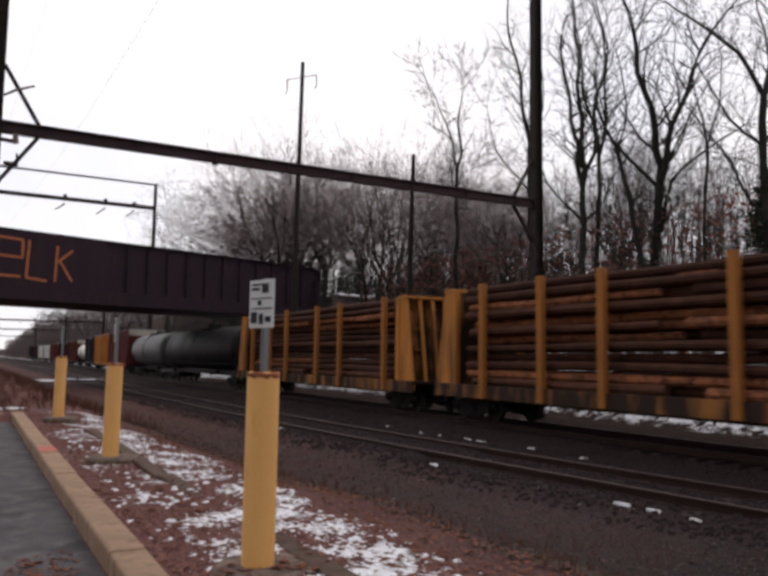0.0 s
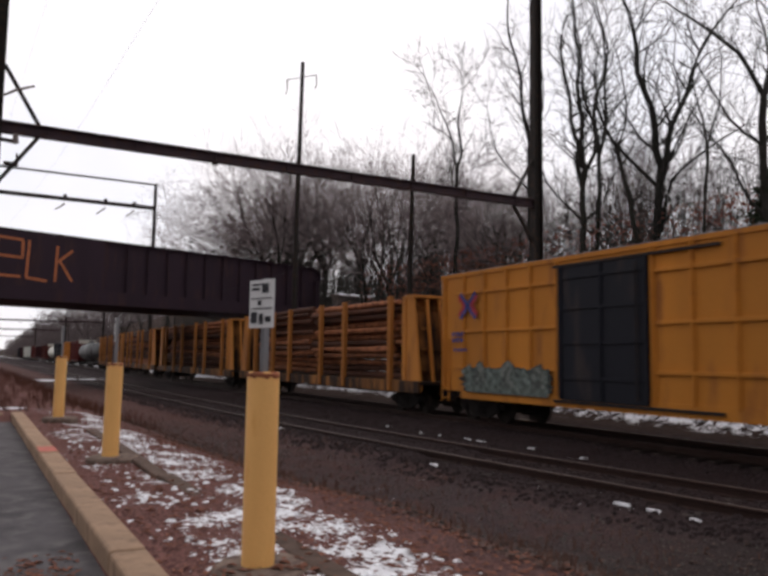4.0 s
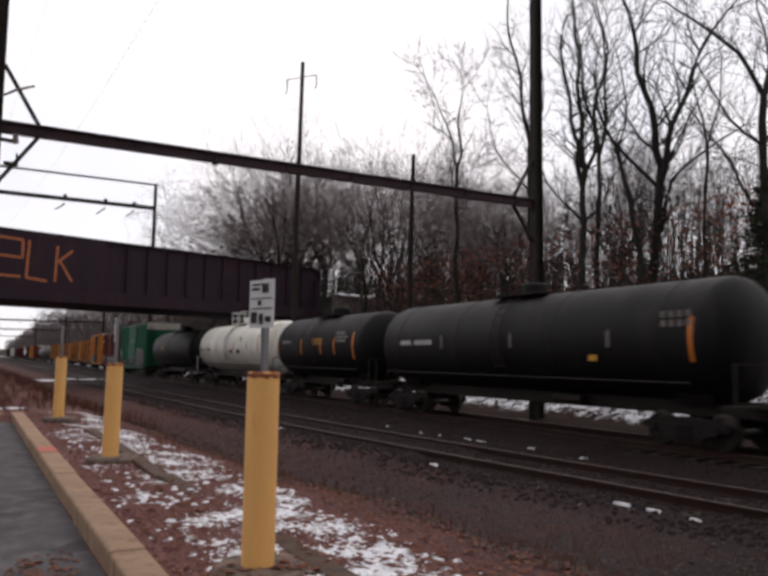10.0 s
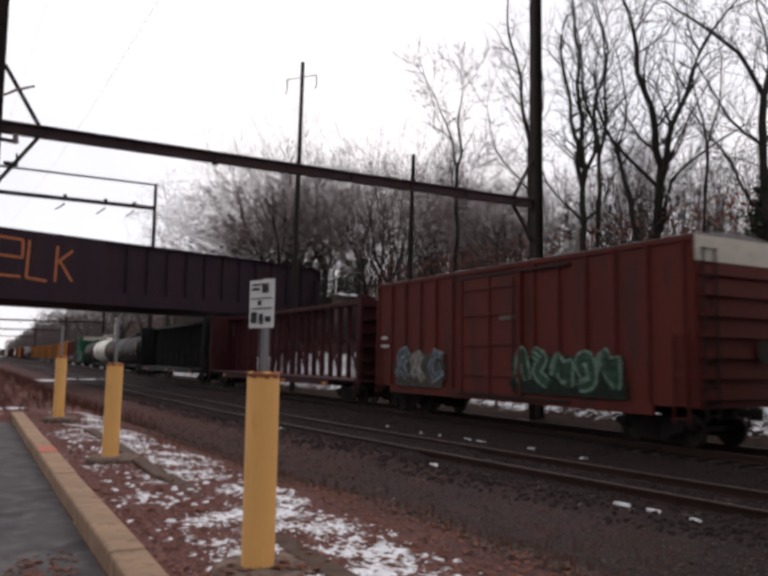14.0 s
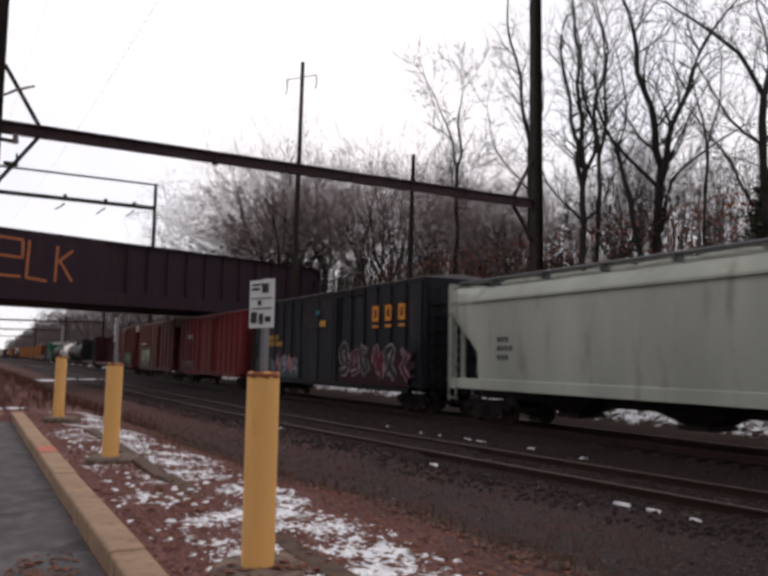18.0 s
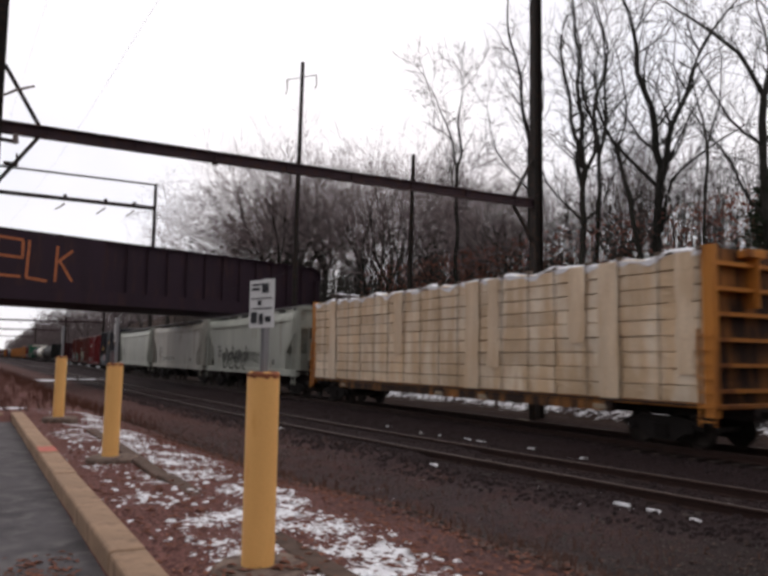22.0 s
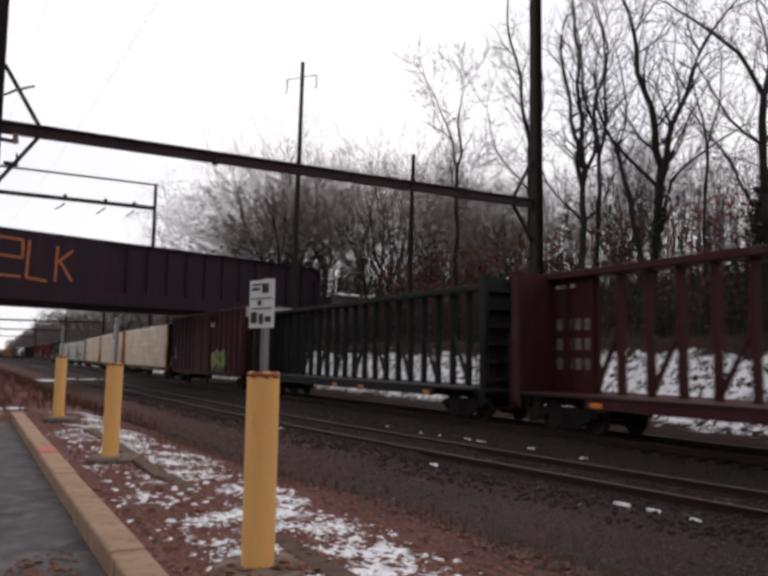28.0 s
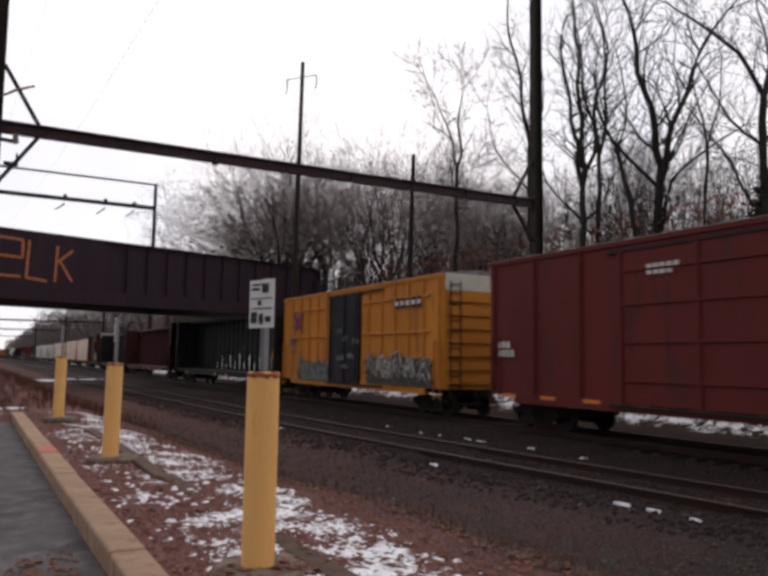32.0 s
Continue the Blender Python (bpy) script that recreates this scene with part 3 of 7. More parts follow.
def build_line_pole(x, y, top, r, label, arms=True):
    g = ground_z(x, y)
    p = thing("line_pole", label, "pole", "overhead line supports", at=pose(x, y, g))
    part("shaft", Shape().tube([(0, 0, -0.5), (0, 0, (top - g) * 0.5), (0.15, 0, top - g)], [r, r * 0.85, r * 0.65], 10), POLE, p, smooth=True)
    if arms:
        h = top - g
        part("cross_arm", Shape().tube([(-1.0, 0, h - 1.5), (1.2, 0, h - 0.7)], [0.035, 0.035], 5), GALV, p)
        for sx, zz in ((-1.0, h - 1.5), (1.2, h - 0.7)):
            part("insulator_string", Shape().tube([(sx, 0, zz), (sx + 0.05, 0, zz - 0.7), (sx - 0.1, 0, zz - 1.1)], [0.045, 0.04, 0.03], 6), INSUL, p)


build_line_pole(19.35, 47.6, 22.7, 0.20, "tall slim dark steel pole with small cross arms")
build_line_pole(25.2, 42.0, 15.6, 0.2, "short dark timber pole among the trees", False)


def wire(name, pts, r):
    s = Shape()
    for a, b in zip(pts, pts[1:]):
        a, b = Vector(a), Vector(b)
        d = (b - a).length
        row = [a.lerp(b, k / 8) - Vector((0, 0, d * 0.012 * 4 * (k / 8) * (1 - k / 8))) for k in range(9)]
        s.tube(row, [r] * 9, 4)
    return solid(name, s, STEEL_DARK, "thin dark overhead wire strung between the portals", "wire", "overhead wires")


for x, z in ((3.0, 15.0), (5.55, 13.0)):
    wire("overhead_wire", [(x - 0.4, -30, z), (x - 1.0, 22.8, z), (x - 3.2, 95.5, z + 2.5), (x - 5.5, 165, z + 1)], 0.0032)
wire("contact_wire", [(MAIN_X, -30, 7.4), (MAIN_X, 22.8, 7.6), (main_x(95.5), 95.5, 7.6), (main_x(165), 165, 7.5), (main_x(345), 345, 7.5)], 0.008)


# ---- plate girder bridge ----
BR_DIR = math.degrees(math.atan2(0.307, 0.952))


def build_bridge():
    """Its own x runs along the span; the near girder lies in y = 0."""
    b = thing("girder_bridge", "dark riveted plate girder bridge with orange graffiti letters over the tracks", "bridge", at=pose(14.4, 56.0, 0, 0, 0, BR_DIR))
    z0, z1, xa, xb = 5.32, 9.68, -27.0, 12.9
    for gy, nm in ((0.0, "near"), (7.6, "far")):
        s = Shape()
        R, n = 1.1, 6
        prof = [(xa, z0 + 0.9), (xb, z0 + 0.9)] + [(xb - R + R * math.cos(w), z1 - R + R * math.sin(w)) for w in [k * math.pi / 2 / n for k in range(n + 1)]] + [(xa, z1)]
        k = len(prof)
        s.add([(x, gy + d, z) for d in (-0.015, 0.015) for x, z in prof], [tuple(range(k)), tuple(range(k, 2 * k))[::-1]] + [(i, i + k, (i + 1) % k + k, (i + 1) % k) for i in range(k)])
        web = part("web_plate", s, GRAPHITE, b)
        fl = Shape().box(xa, xb - R, gy - 0.24, gy + 0.24, z1, z1 + 0.05).box(xa, xb, gy - 0.24, gy + 0.24, z0 + 0.85, z0 + 0.9)
        for i in range(n):
            w, w2 = i * math.pi / 2 / n, (i + 1) * math.pi / 2 / n
            fl.bar((xb - R + (R + 0.02) * math.cos(w), gy, z1 - R + (R + 0.02) * math.sin(w)), (xb - R + (R + 0.02) * math.cos(w2), gy, z1 - R + (R + 0.02) * math.sin(w2)), 0.48, 0.05)
        part("flange", fl, GRAPHITE, b)
        rib = Shape().box(-0.012, 0.012, -0.2, -0.016, z0 + 0.9, z1).box(-0.07, 0.07, -0.03, -0.016, z0 + 0.9, z1).mesh("stiffener", GRAPHITE)
        for i in range(25):
            part("stiffener", rib, GRAPHITE, web, at=pose(xb - 0.6 - 1.6 * i, gy, -1.1 if i == 0 else 0))
    for i in range(20):
        part("floor_beam", Shape().box(-0.15, 0.15, -0.35, 7.9, z0, z0 + 0.85), GRAPHITE, b, at=pose(xb - 0.8 - 2.05 * i, 0, 0))
    part("deck", Shape().box(xa, xb, -0.3, 7.9, z0 + 0.42, z0 + 0.62), GRAPHITE, b)
    part("soffit_plate", Shape().box(xa, xb, -0.355, 7.9, z0 - 0.03, z0 - 0.004), GRAPHITE, b, "dark plain underside")
    part("edge_plate", Shape().box(xa, xb, -0.42, -0.36, z0 - 0.02, z0 + 0.84), GRAPHITE, b, "dark lower edge plate")
    ink = mat("orange_graffiti_paint", (0.45, 0.15, 0.065), 0.7, 0, 0.25, 6, 40, 0.1)
    # strokes of the painted letters, in the span's own x and z
    strokes = [((-13.9, 9.15), (-12.4, 9.08)), ((-12.4, 9.08), (-12.38, 7.95)), ((-12.38, 7.95), (-13.9, 8.0)), ((-13.9, 6.75), (-12.45, 6.75)), ((-13.9, 9.15), (-13.9, 6.75)),
               ((-12.0, 9.1), (-12.1, 6.72)), ((-12.1, 6.72), (-10.8, 6.6)), ((-10.2, 8.95), (-10.28, 6.6)), ((-9.2, 8.75), (-10.2, 7.85)), ((-10.0, 7.95), (-9.15, 6.7))]
    for (xa2, za), (xb2, zb) in strokes:
        part("graffiti_stroke", Shape().bar((xa2, -0.21, za), (xb2, -0.21, zb), 0.02, 0.17), ink, b)
    rl = part("lettering_backing", Shape().box(-26.9, -6.9, -0.2, -0.19, 6.23, 9.66), GRAPHITE, b)
    for x0, x1 in ((xb - 0.6, xb + 5.5), (xa - 5.0, xa + 0.8)):
        ab = thing("bridge_abutment", "dark stone abutment under the bridge end", "abutment", at=pose(14.4, 56.0, 0, 0, 0, BR_DIR))
        rnd = random.Random(int(x0 * 10))
        st = Shape().box(0, 1.18, 0, 0.6, 0, 0.56, 0.03).mesh("stone", STONE)
        part("core", Shape().box(x0 + 0.3, x1, -0.3, 8.2, -1.0, z0 - 0.02), STONE, ab)
        for r in range(10):
            x = x0 - (0.6 if r % 2 else 0) + 0.3
            while x < x1 - 0.4:
                part("stone", st, STONE, ab, at=pose(x, -0.75 + rnd.uniform(-0.03, 0.03), -0.6 + 0.585 * r))
                x += 1.21


build_bridge()
wing = thing("wing_wall", "dark stone wing wall with snow on its coping beside the bridge", "retaining wall", at=pose(14.4, 56.0, 0, 0, 0, BR_DIR))
part("wall_core", Shape().box(12.7, 17.6, -2.6, -1.9, 1.5, 7.15, 0.03), STONE, wing)
part("coping", Shape().box(12.6, 17.7, -2.72, -1.8, 7.15, 7.32, 0.02), STONE, wing)
cap, rc = Shape(), random.Random(4)
rows_c = [[(12.9 + 0.5 * i, y, 7.32 + h * (1 + 0.5 * math.sin(i * 1.9))) for y, h in ((-2.68, 0.0), (-2.55, 0.1), (-2.2, 0.14), (-1.9, 0.0))] for i in range(9)]
cap.add([p for r in rows_c for p in r], [(i * 4 + j, i * 4 + j + 1, i * 4 + j + 5, i * 4 + j + 4) for i in range(8) for j in range(3)])
part("snow_cap", cap, SNOW, wing, "thin cap of snow", smooth=True)


# ---- freight cars: y forward, origin on the rails under the car's middle, near side at -x ----
SHARED = {}
WHEELSETS = []


def shared(key, make, material, smooth=False):
    if key not in SHARED:
        SHARED[key] = make().mesh(key, material, smooth)
    return SHARED[key]


def sideframe_shape():
    s = Shape()
    prof = [(-1.22, 0.44), (-1.22, 0.60), (-0.95, 0.66), (-0.45, 0.74), (0.45, 0.74), (0.95, 0.66), (1.22, 0.60), (1.22, 0.44), (0.98, 0.46), (0.62, 0.30), (0.40, 0.16), (-0.40, 0.16), (-0.62, 0.30), (-0.98, 0.46)]
    k = len(prof)
    s.add([(x, y, z) for x in (-0.06, 0.06) for y, z in prof], [tuple(range(k)), tuple(range(k, 2 * k))[::-1]] + [(i, (i + 1) % k, (i + 1) % k + k, i + k) for i in range(k)])
    for y in (-0.15, 0.0, 0.15):
        s.tube([(-0.09, y, 0.26), (-0.09, y, 0.56)], [0.06, 0.06], 7)
    for y in (-0.88, 0.88):
        s.tube([(-0.13, y, 0.46), (0.0, y, 0.46)], [0.11, 0.13], 10)
    return s


def wheelset_shape():
    s = Shape()
    k = 18
    for sx in (-1, 1):
        prof = [(0.70, 0.05), (0.70, 0.445), (0.725, 0.445), (0.735, 0.42), (0.82, 0.412), (0.83, 0.36), (0.77, 0.33), (0.79, 0.14), (0.84, 0.12), (0.84, 0.03)]
        b = len(s.v)
        for x, r in prof:
            s.v += [(sx * x, r * math.cos(2 * math.pi * j / k), r * math.sin(2 * math.pi * j / k)) for j in range(k)]
        for i in range(len(prof) - 1):
            for j in range(k):
                a, c = b + i * k + j, b + i * k + (j + 1) % k
                s.f.append((a, c, c + k, a + k))
    return s.tube([(-1.0, 0, 0), (1.0, 0, 0)], [0.08, 0.08], 8)


def bogie(car, y):
    b = part("bogie", shared("bolster", lambda: Shape().box(-0.95, 0.95, -0.2, 0.2, 0.42, 0.72, 0.03).tube([(0, 0, 0.7), (0, 0, 0.92)], [0.24, 0.24], 12), BOGIE), BOGIE, car, "grimy cast steel bogie", at=pose(0, y, 0))
    for sx in (-1, 1):
        part("sideframe", shared("sideframe", sideframe_shape, BOGIE), BOGIE, b, at=pose(sx * 1.0, 0, 0, 0, 0, 0 if sx < 0 else 180))
    for dy in (-0.88, 0.88):
        w = part("wheelset", shared("wheelset", wheelset_shape, WHEEL, True), WHEEL, b, at=pose(0, dy, 0.415))
        WHEELSETS.append((w, dy))


def coupler_shape():
    return Shape().box(-0.07, 0.07, -0.55, 0.0, -0.08, 0.08, 0.015).box(-0.16, 0.14, 0.0, 0.26, -0.15, 0.15, 0.04).box(0.02, 0.17, 0.2, 0.34, -0.14, 0.14, 0.03)


def running_gear(car, L, inset=2.3):
    """Bogies, couplers and air hoses; L is the length over the couplers."""
    for sy in (-1, 1):
        bogie(car, sy * (L / 2 - inset))
        part("coupler", shared("coupler", coupler_shape, BOGIE), BOGIE, car, at=pose(0, sy * (L / 2 - 0.36), 0.86, 0, 0, 0 if sy > 0 else 180))
        part("air_hose", shared("air_hose", lambda: Shape().tube([(0.3, -0.2, 0.85), (0.3, 0.1, 0.6), (0.25, 0.3, 0.42)], [0.025, 0.025, 0.03], 6), BOGIE, True), BOGIE, car, at=pose(0, sy * (L / 2 - 0.4), 0, 0, 0, 0 if sy > 0 else 180))


def ladder_shape(h, w=0.42, step=0.32):
    s = Shape()
    for y in (-w / 2, w / 2):
        s.bar((0, y, 0), (0, y, h), 0.035)
    z = 0.12
    while z < h:
        s.bar((-0.03, -w / 2, z), (-0.03, w / 2, z), 0.028)
        z += step
    return s


def ladder(car, x, y, z, h, turn=0, material=None):
    m = material or STEEL_DARK
    key = "ladder_%d_%s" % (round(h * 100), m.name)
    part("ladder", shared(key, lambda: ladder_shape(h), m), m, car, at=pose(x, y, z, 0, 0, turn))


def spray(c):
    return mat("spray_%d_%d_%d" % tuple(round(v * 100) for v in c), c, 0.7, 0, 0.4, 3, 30, 0.05, tuple(v * 0.4 for v in c), 0.6)


GLYPHS = (((0, 1), (0.7, 0.75), (0.2, 0.4), (1, 0)), ((0, 0), (0.1, 0.9), (0.6, 1), (0.9, 0.6), (0.5, 0.35), (1, 0.1)), ((0.9, 0.9), (0.3, 1), (0.05, 0.5), (0.4, 0.1), (0.9, 0.3), (0.6, 0.6)),
          ((0, 0.1), (0.9, 0.95), (0.1, 0.75), (0.8, 0.2), (1, 0)), ((0, 0.1), (0.4, 0.95), (0.6, 0.95), (1, 0.1)), ((0, 0.9), (0.3, 0.05), (0.6, 0.7), (0.95, 0.1)),
          ((0.1, 0.1), (0.9, 0.25), (0.7, 1), (0.1, 0.8), (0.45, 0.45)), ((0, 0.4), (0.35, 1), (0.6, 0.3), (1, 0.85), (0.9, 0)))


def fat_line(s, x, pts, w, fine=5):
    """One sprayed line, rounded between its points."""
    p = [pts[0]] + list(pts) + [pts[-1]]
    row = []
    for i in range(1, len(p) - 2):
        for k in range(fine):
            t = k / fine
            row.append(tuple(0.5 * (2 * p[i][c] + (p[i + 1][c] - p[i - 1][c]) * t + (2 * p[i - 1][c] - 5 * p[i][c] + 4 * p[i + 1][c] - p[i + 2][c]) * t * t + (3 * p[i][c] - p[i - 1][c] - 3 * p[i + 1][c] + p[i + 2][c]) * t ** 3) for c in (0, 1)))
    row.append(tuple(pts[-1]))
    b, n = len(s.v), len(row)
    for i, (yy, zz) in enumerate(row):
        q, r = row[min(i + 1, n - 1)], row[max(i - 1, 0)]
        d = math.hypot(q[0] - r[0], q[1] - r[1]) or 1
        h = w / 2 * (0.7 if i in (0, n - 1) else 1)
        ny, nz = -(q[1] - r[1]) / d * h, (q[0] - r[0]) / d * h
        s.v += [(x - 0.0002 * i, yy + ny, zz + nz), (x - 0.0002 * i, yy - ny, zz - nz)]
    s.f += [(b + 2 * i, b + 2 * i + 1, b + 2 * i + 3, b + 2 * i + 2) for i in range(n - 1)]
    return s


def tag_letters(car, x, y0, y1, z0, z1, cols, seed, fat=0.26, n=0):
    """A row of sprayed bubble shapes, each with an edge colour cols[0] round a fill; y1 lies behind y0."""
    rnd = random.Random(seed)
    h = z1 - z0
    n = n or max(2, round((y0 - y1) / (h * 0.8)))
    step = (y0 - y1) / n
    if n > 2:
        ring = []
        for i in range(40):
            w = 2 * math.pi * i / 40
            k = rnd.uniform(0.86, 1.06) / max(abs(math.cos(w)), abs(math.sin(w))) ** 0.8
            ring.append((x + 0.004, (y0 + y1) / 2 - (y0 - y1) * 0.53 * k * math.cos(w), max(z0 - 0.02, (z0 + z1) / 2 - 0.1 * h + h * 0.5 * k * math.sin(w))))
        part("graffiti_cloud", Shape().add([(x + 0.004, (y0 + y1) / 2, z0 + h * 0.4)] + ring, [(0, i + 1, (i + 1) % 40 + 1) for i in range(40)]), spray(tuple(0.27 * v for v in cols[-1])), car, "ragged dark cloud of spray paint")
    for k in range(n):
        g = GLYPHS[rnd.randrange(len(GLYPHS))]
        w, lean, base = step * rnd.uniform(0.62, 0.8), rnd.uniform(-0.15, 0.15), z0 + fat * h * 0.5 + rnd.uniform(0, 0.08) * h
        hh = h * rnd.uniform(0.66, 0.8)
        pts = [(y0 - step * k - 0.1 * step - w * u - lean * hh * v, base + hh * v + rnd.uniform(-0.03, 0.03) * h) for u, v in g]
        fine = 1 if rnd.random() < 0.7 else 4
        part("graffiti_outline", fat_line(Shape(), x - 0.002, pts, fat * h * 1.1, fine), spray(cols[0]), car)
        part("graffiti_fill", fat_line(Shape(), x - 0.009, pts, fat * h * 0.72, fine), spray(cols[1 + k % (len(cols) - 1)]), car)
        part("graffiti_glint", fat_line(Shape(), x - 0.017, [(p[0] + 0.04 * h, p[1] + 0.03 * h) for p in pts[:2]], fat * h * 0.14), spray(cols[0]), car)


def scrawl(car, x, y0, y1, z0, z1, col, seed, w, n):
    """One thin looping line of spray paint."""
    rnd = random.Random(seed)
    pts = [(y0 + (y1 - y0) * (k + rnd.uniform(-0.9, 0.9)) / n, z0 + (z1 - z0) * (rnd.uniform(0.0, 0.35) if k % 2 else rnd.uniform(0.6, 1.0))) for k in range(n + 1)]
    part("graffiti_line", fat_line(Shape(), x, pts, w), spray(col), car)


def loops(car, x, y, z, n, step, w, col, seed):
    """Round overlapping loops of spray paint in a row, as wide as high."""
    rnd = random.Random(seed)
    for k in range(n):
        yc, ry, rz = y - step * (k + 0.5), step * rnd.uniform(0.42, 0.62), step * rnd.uniform(0.4, 0.55)
        zc, a0, sweep = z + step * rnd.uniform(0.4, 0.55), rnd.uniform(0, 6.28), rnd.uniform(4.2, 6.6)
        pts = [(yc + ry * (1 - 0.35 * q / 9) * math.cos(a0 + sweep * q / 9), zc + rz * (1 - 0.3 * q / 9) * math.sin(a0 + sweep * q / 9)) for q in range(10)]
        part("graffiti_loop", fat_line(Shape(), x - 0.004 * k, pts, w), spray(col), car)
        tail = [(yc + 0.3 * step, z + 0.05), (yc, zc), (yc - 0.2 * step, z + step * rnd.uniform(0.9, 1.15)), (yc - 0.45 * step, zc + 0.1)]
        part("graffiti_line", fat_line(Shape(), x - 0.004 * k - 0.002, tail, w * 0.8), spray(col), car)


def bars(car, x, y, z, rows, w, h, material, gap=0.06):
    """Rows of unreadable lettering as plain bars."""
    for i, k in enumerate(rows):
        for j in range(k):
            part("lettering", Shape().box(x - 0.006, x - 0.001, y - (j + 0.62) * w, y - j * w, z - i * (h + gap) - h, z - i * (h + gap)), material, car)


WHITEPAINT = mat("white_lettering", (0.62, 0.62, 0.6), 0.6, 0, 0.15, 6, 40, 0.05)
ORANGEPAINT = mat("orange_reflector", (0.62, 0.18, 0.015), 0.4, 0, 0.1, 6, 40, 0.05)
ROOF = mat("galvanised_roof", (0.2, 0.19, 0.19), 0.55, 0.3, 0.2, 1.5, 30, 0.1, (0.1, 0.07, 0.06), 0.3)
GREYBAND = mat("white_end_band", (0.52, 0.49, 0.42), 0.6, 0, 0.1, 3, 30, 0.05, (0.35, 0.32, 0.3), 0.2)


def boxcar(L, colour, label, H=5.1, W=3.1, door=None, door_w=3.0, ribs=14, sill=0.98, band=True, reflect=False, door_off=0.0, end_col=None, belts=False):
    """A ribbed steel boxcar. H: eaves height; the gap between two cars is taken from its length over the couplers."""
    car = thing("boxcar", label, "freight car", "cars of the freight train")
    running_gear(car, L)
    hl, hw, z0 = L / 2 - 0.62, W / 2, sill
    door = door or colour
    part("body", Shape().box(-hw, hw, -hl, hl, z0, H, 0.025), colour, car)
    part("side_sill", Shape().box(-hw - 0.03, -hw + 0.05, -hl + 1.2, hl - 1.2, z0 - 0.22, z0 + 0.1), colour, car)
    part("centre_sill", Shape().box(-0.25, 0.25, -hl, hl, 0.72, z0), STEEL_DARK, car)
    rh = H - z0
    rib = shared("rib_%s_%d" % (colour.name, round(rh * 100)), lambda: Shape().prism([(0, -0.06), (-0.085, -0.03), (-0.085, 0.03), (0, 0.06)], 0, rh - 0.16), colour)
    for sx in (-1, 1):
        for i in range(ribs):
            y = -hl + 0.25 + (2 * hl - 0.5) * i / (ribs - 1)
            if abs(y - door_off) > door_w / 2 + 0.15:
                part("rib", rib, colour, car, at=pose(sx * hw, y, z0 + 0.06, 0, 0, 0 if sx < 0 else 180) @ pose(0, 0, 0, 90))
    if belts:
        for z in (z0 + 0.2 * rh, z0 + 0.5 * rh, z0 + 0.82 * rh):
            for ya, yb in ((-hl + 0.9, door_off - door_w / 2 - 0.25), (door_off + door_w / 2 + 0.25, hl - 0.9)):
                part("belt_rail", Shape().box(-hw - 0.06, -hw + 0.01, ya, yb, z - 0.05, z + 0.05, 0.012), colour, car)
    part("top_chord", Shape().box(-hw - 0.045, -hw + 0.02, -hl, hl, H - 0.14, H - 0.02).box(hw - 0.02, hw + 0.045, -hl, hl, H - 0.14, H - 0.02), colour, car)
    r = Shape().prism([(-hw - 0.03, H), (0, H + 0.16), (hw + 0.03, H), (hw + 0.03, H - 0.03), (-hw - 0.03, H - 0.03)], -hl - 0.03, hl + 0.03)
    rf = part("roof", r, ROOF, car, "weathered galvanised roof")
    rr = shared("roof_rib_%d_%d" % (round(W * 100), round(H * 100)), lambda: Shape().bar((-hw, 0, H + 0.02), (0, 0, H + 0.18), 0.09, 0.04).bar((0, 0, H + 0.18), (hw, 0, H + 0.02), 0.09, 0.04), ROOF)
    for i in range(12):
        part("roof_rib", rr, ROOF, rf, at=pose(0, -hl + 0.5 + (2 * hl - 1.0) * i / 11, 0))
    for sx in (-1, 1):
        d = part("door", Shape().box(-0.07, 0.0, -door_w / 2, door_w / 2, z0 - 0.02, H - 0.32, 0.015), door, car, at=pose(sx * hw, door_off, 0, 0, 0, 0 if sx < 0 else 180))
        for z in (z0 + 0.55, z0 + 1.5, z0 + 2.45, z0 + 3.3):
            if z < H - 0.5:
                part("door_rib", Shape().box(-0.11, -0.07, -door_w / 2 + 0.08, door_w / 2 - 0.08, z, z + 0.09), door, d)
        for yy in (-door_w / 2 - 0.06, door_w / 2 - 0.04, -0.05):
            part("door_post", Shape().box(-0.125, 0.0 if abs(yy) > 0.1 else -0.068, yy, yy + 0.1, z0, H - 0.3, 0.01), door, d)
        part("lock_bar", Shape().tube([(-0.13, -door_w / 2 + 0.25, z0 + 0.1), (-0.13, -door_w / 2 + 0.25, H - 0.45)], [0.025, 0.025], 6), STEEL_DARK, d)
        for za in (H - 0.32, z0 - 0.1):
            part("door_rail", Shape().box(-0.10, 0, -door_w - 0.6, door_w * 0.6, za, za + 0.07), STEEL_DARK, d)
    for sy in (-1, 1):
        end = part("end_panel", Shape().box(-hw + 0.06, hw - 0.06, 0.0, 0.04, z0, H - 0.02), end_col or colour, car, at=pose(0, sy * hl, 0, 0, 0, 0 if sy > 0 else 180))
        corr = shared("end_rib_%s_%d" % ((end_col or colour).name, round(W * 100)), lambda: Shape().prism([(-hw + 0.15, -0.1), (hw - 0.15, -0.1), (hw - 0.25, 0.1), (-hw + 0.25, 0.1)], 0.0, 0.09), end_col or colour)
        z = z0 + 0.3
        while z < H - 0.75:
            part("end_rib", corr, colour, end, at=pose(0, 0.035, z))
            z += 0.48
        if band:
            part("height_band", Shape().box(-hw + 0.02, hw - 0.02, 0.045, 0.06, H - 0.62, H - 0.02), GREYBAND, end, "white band across the top of the end")
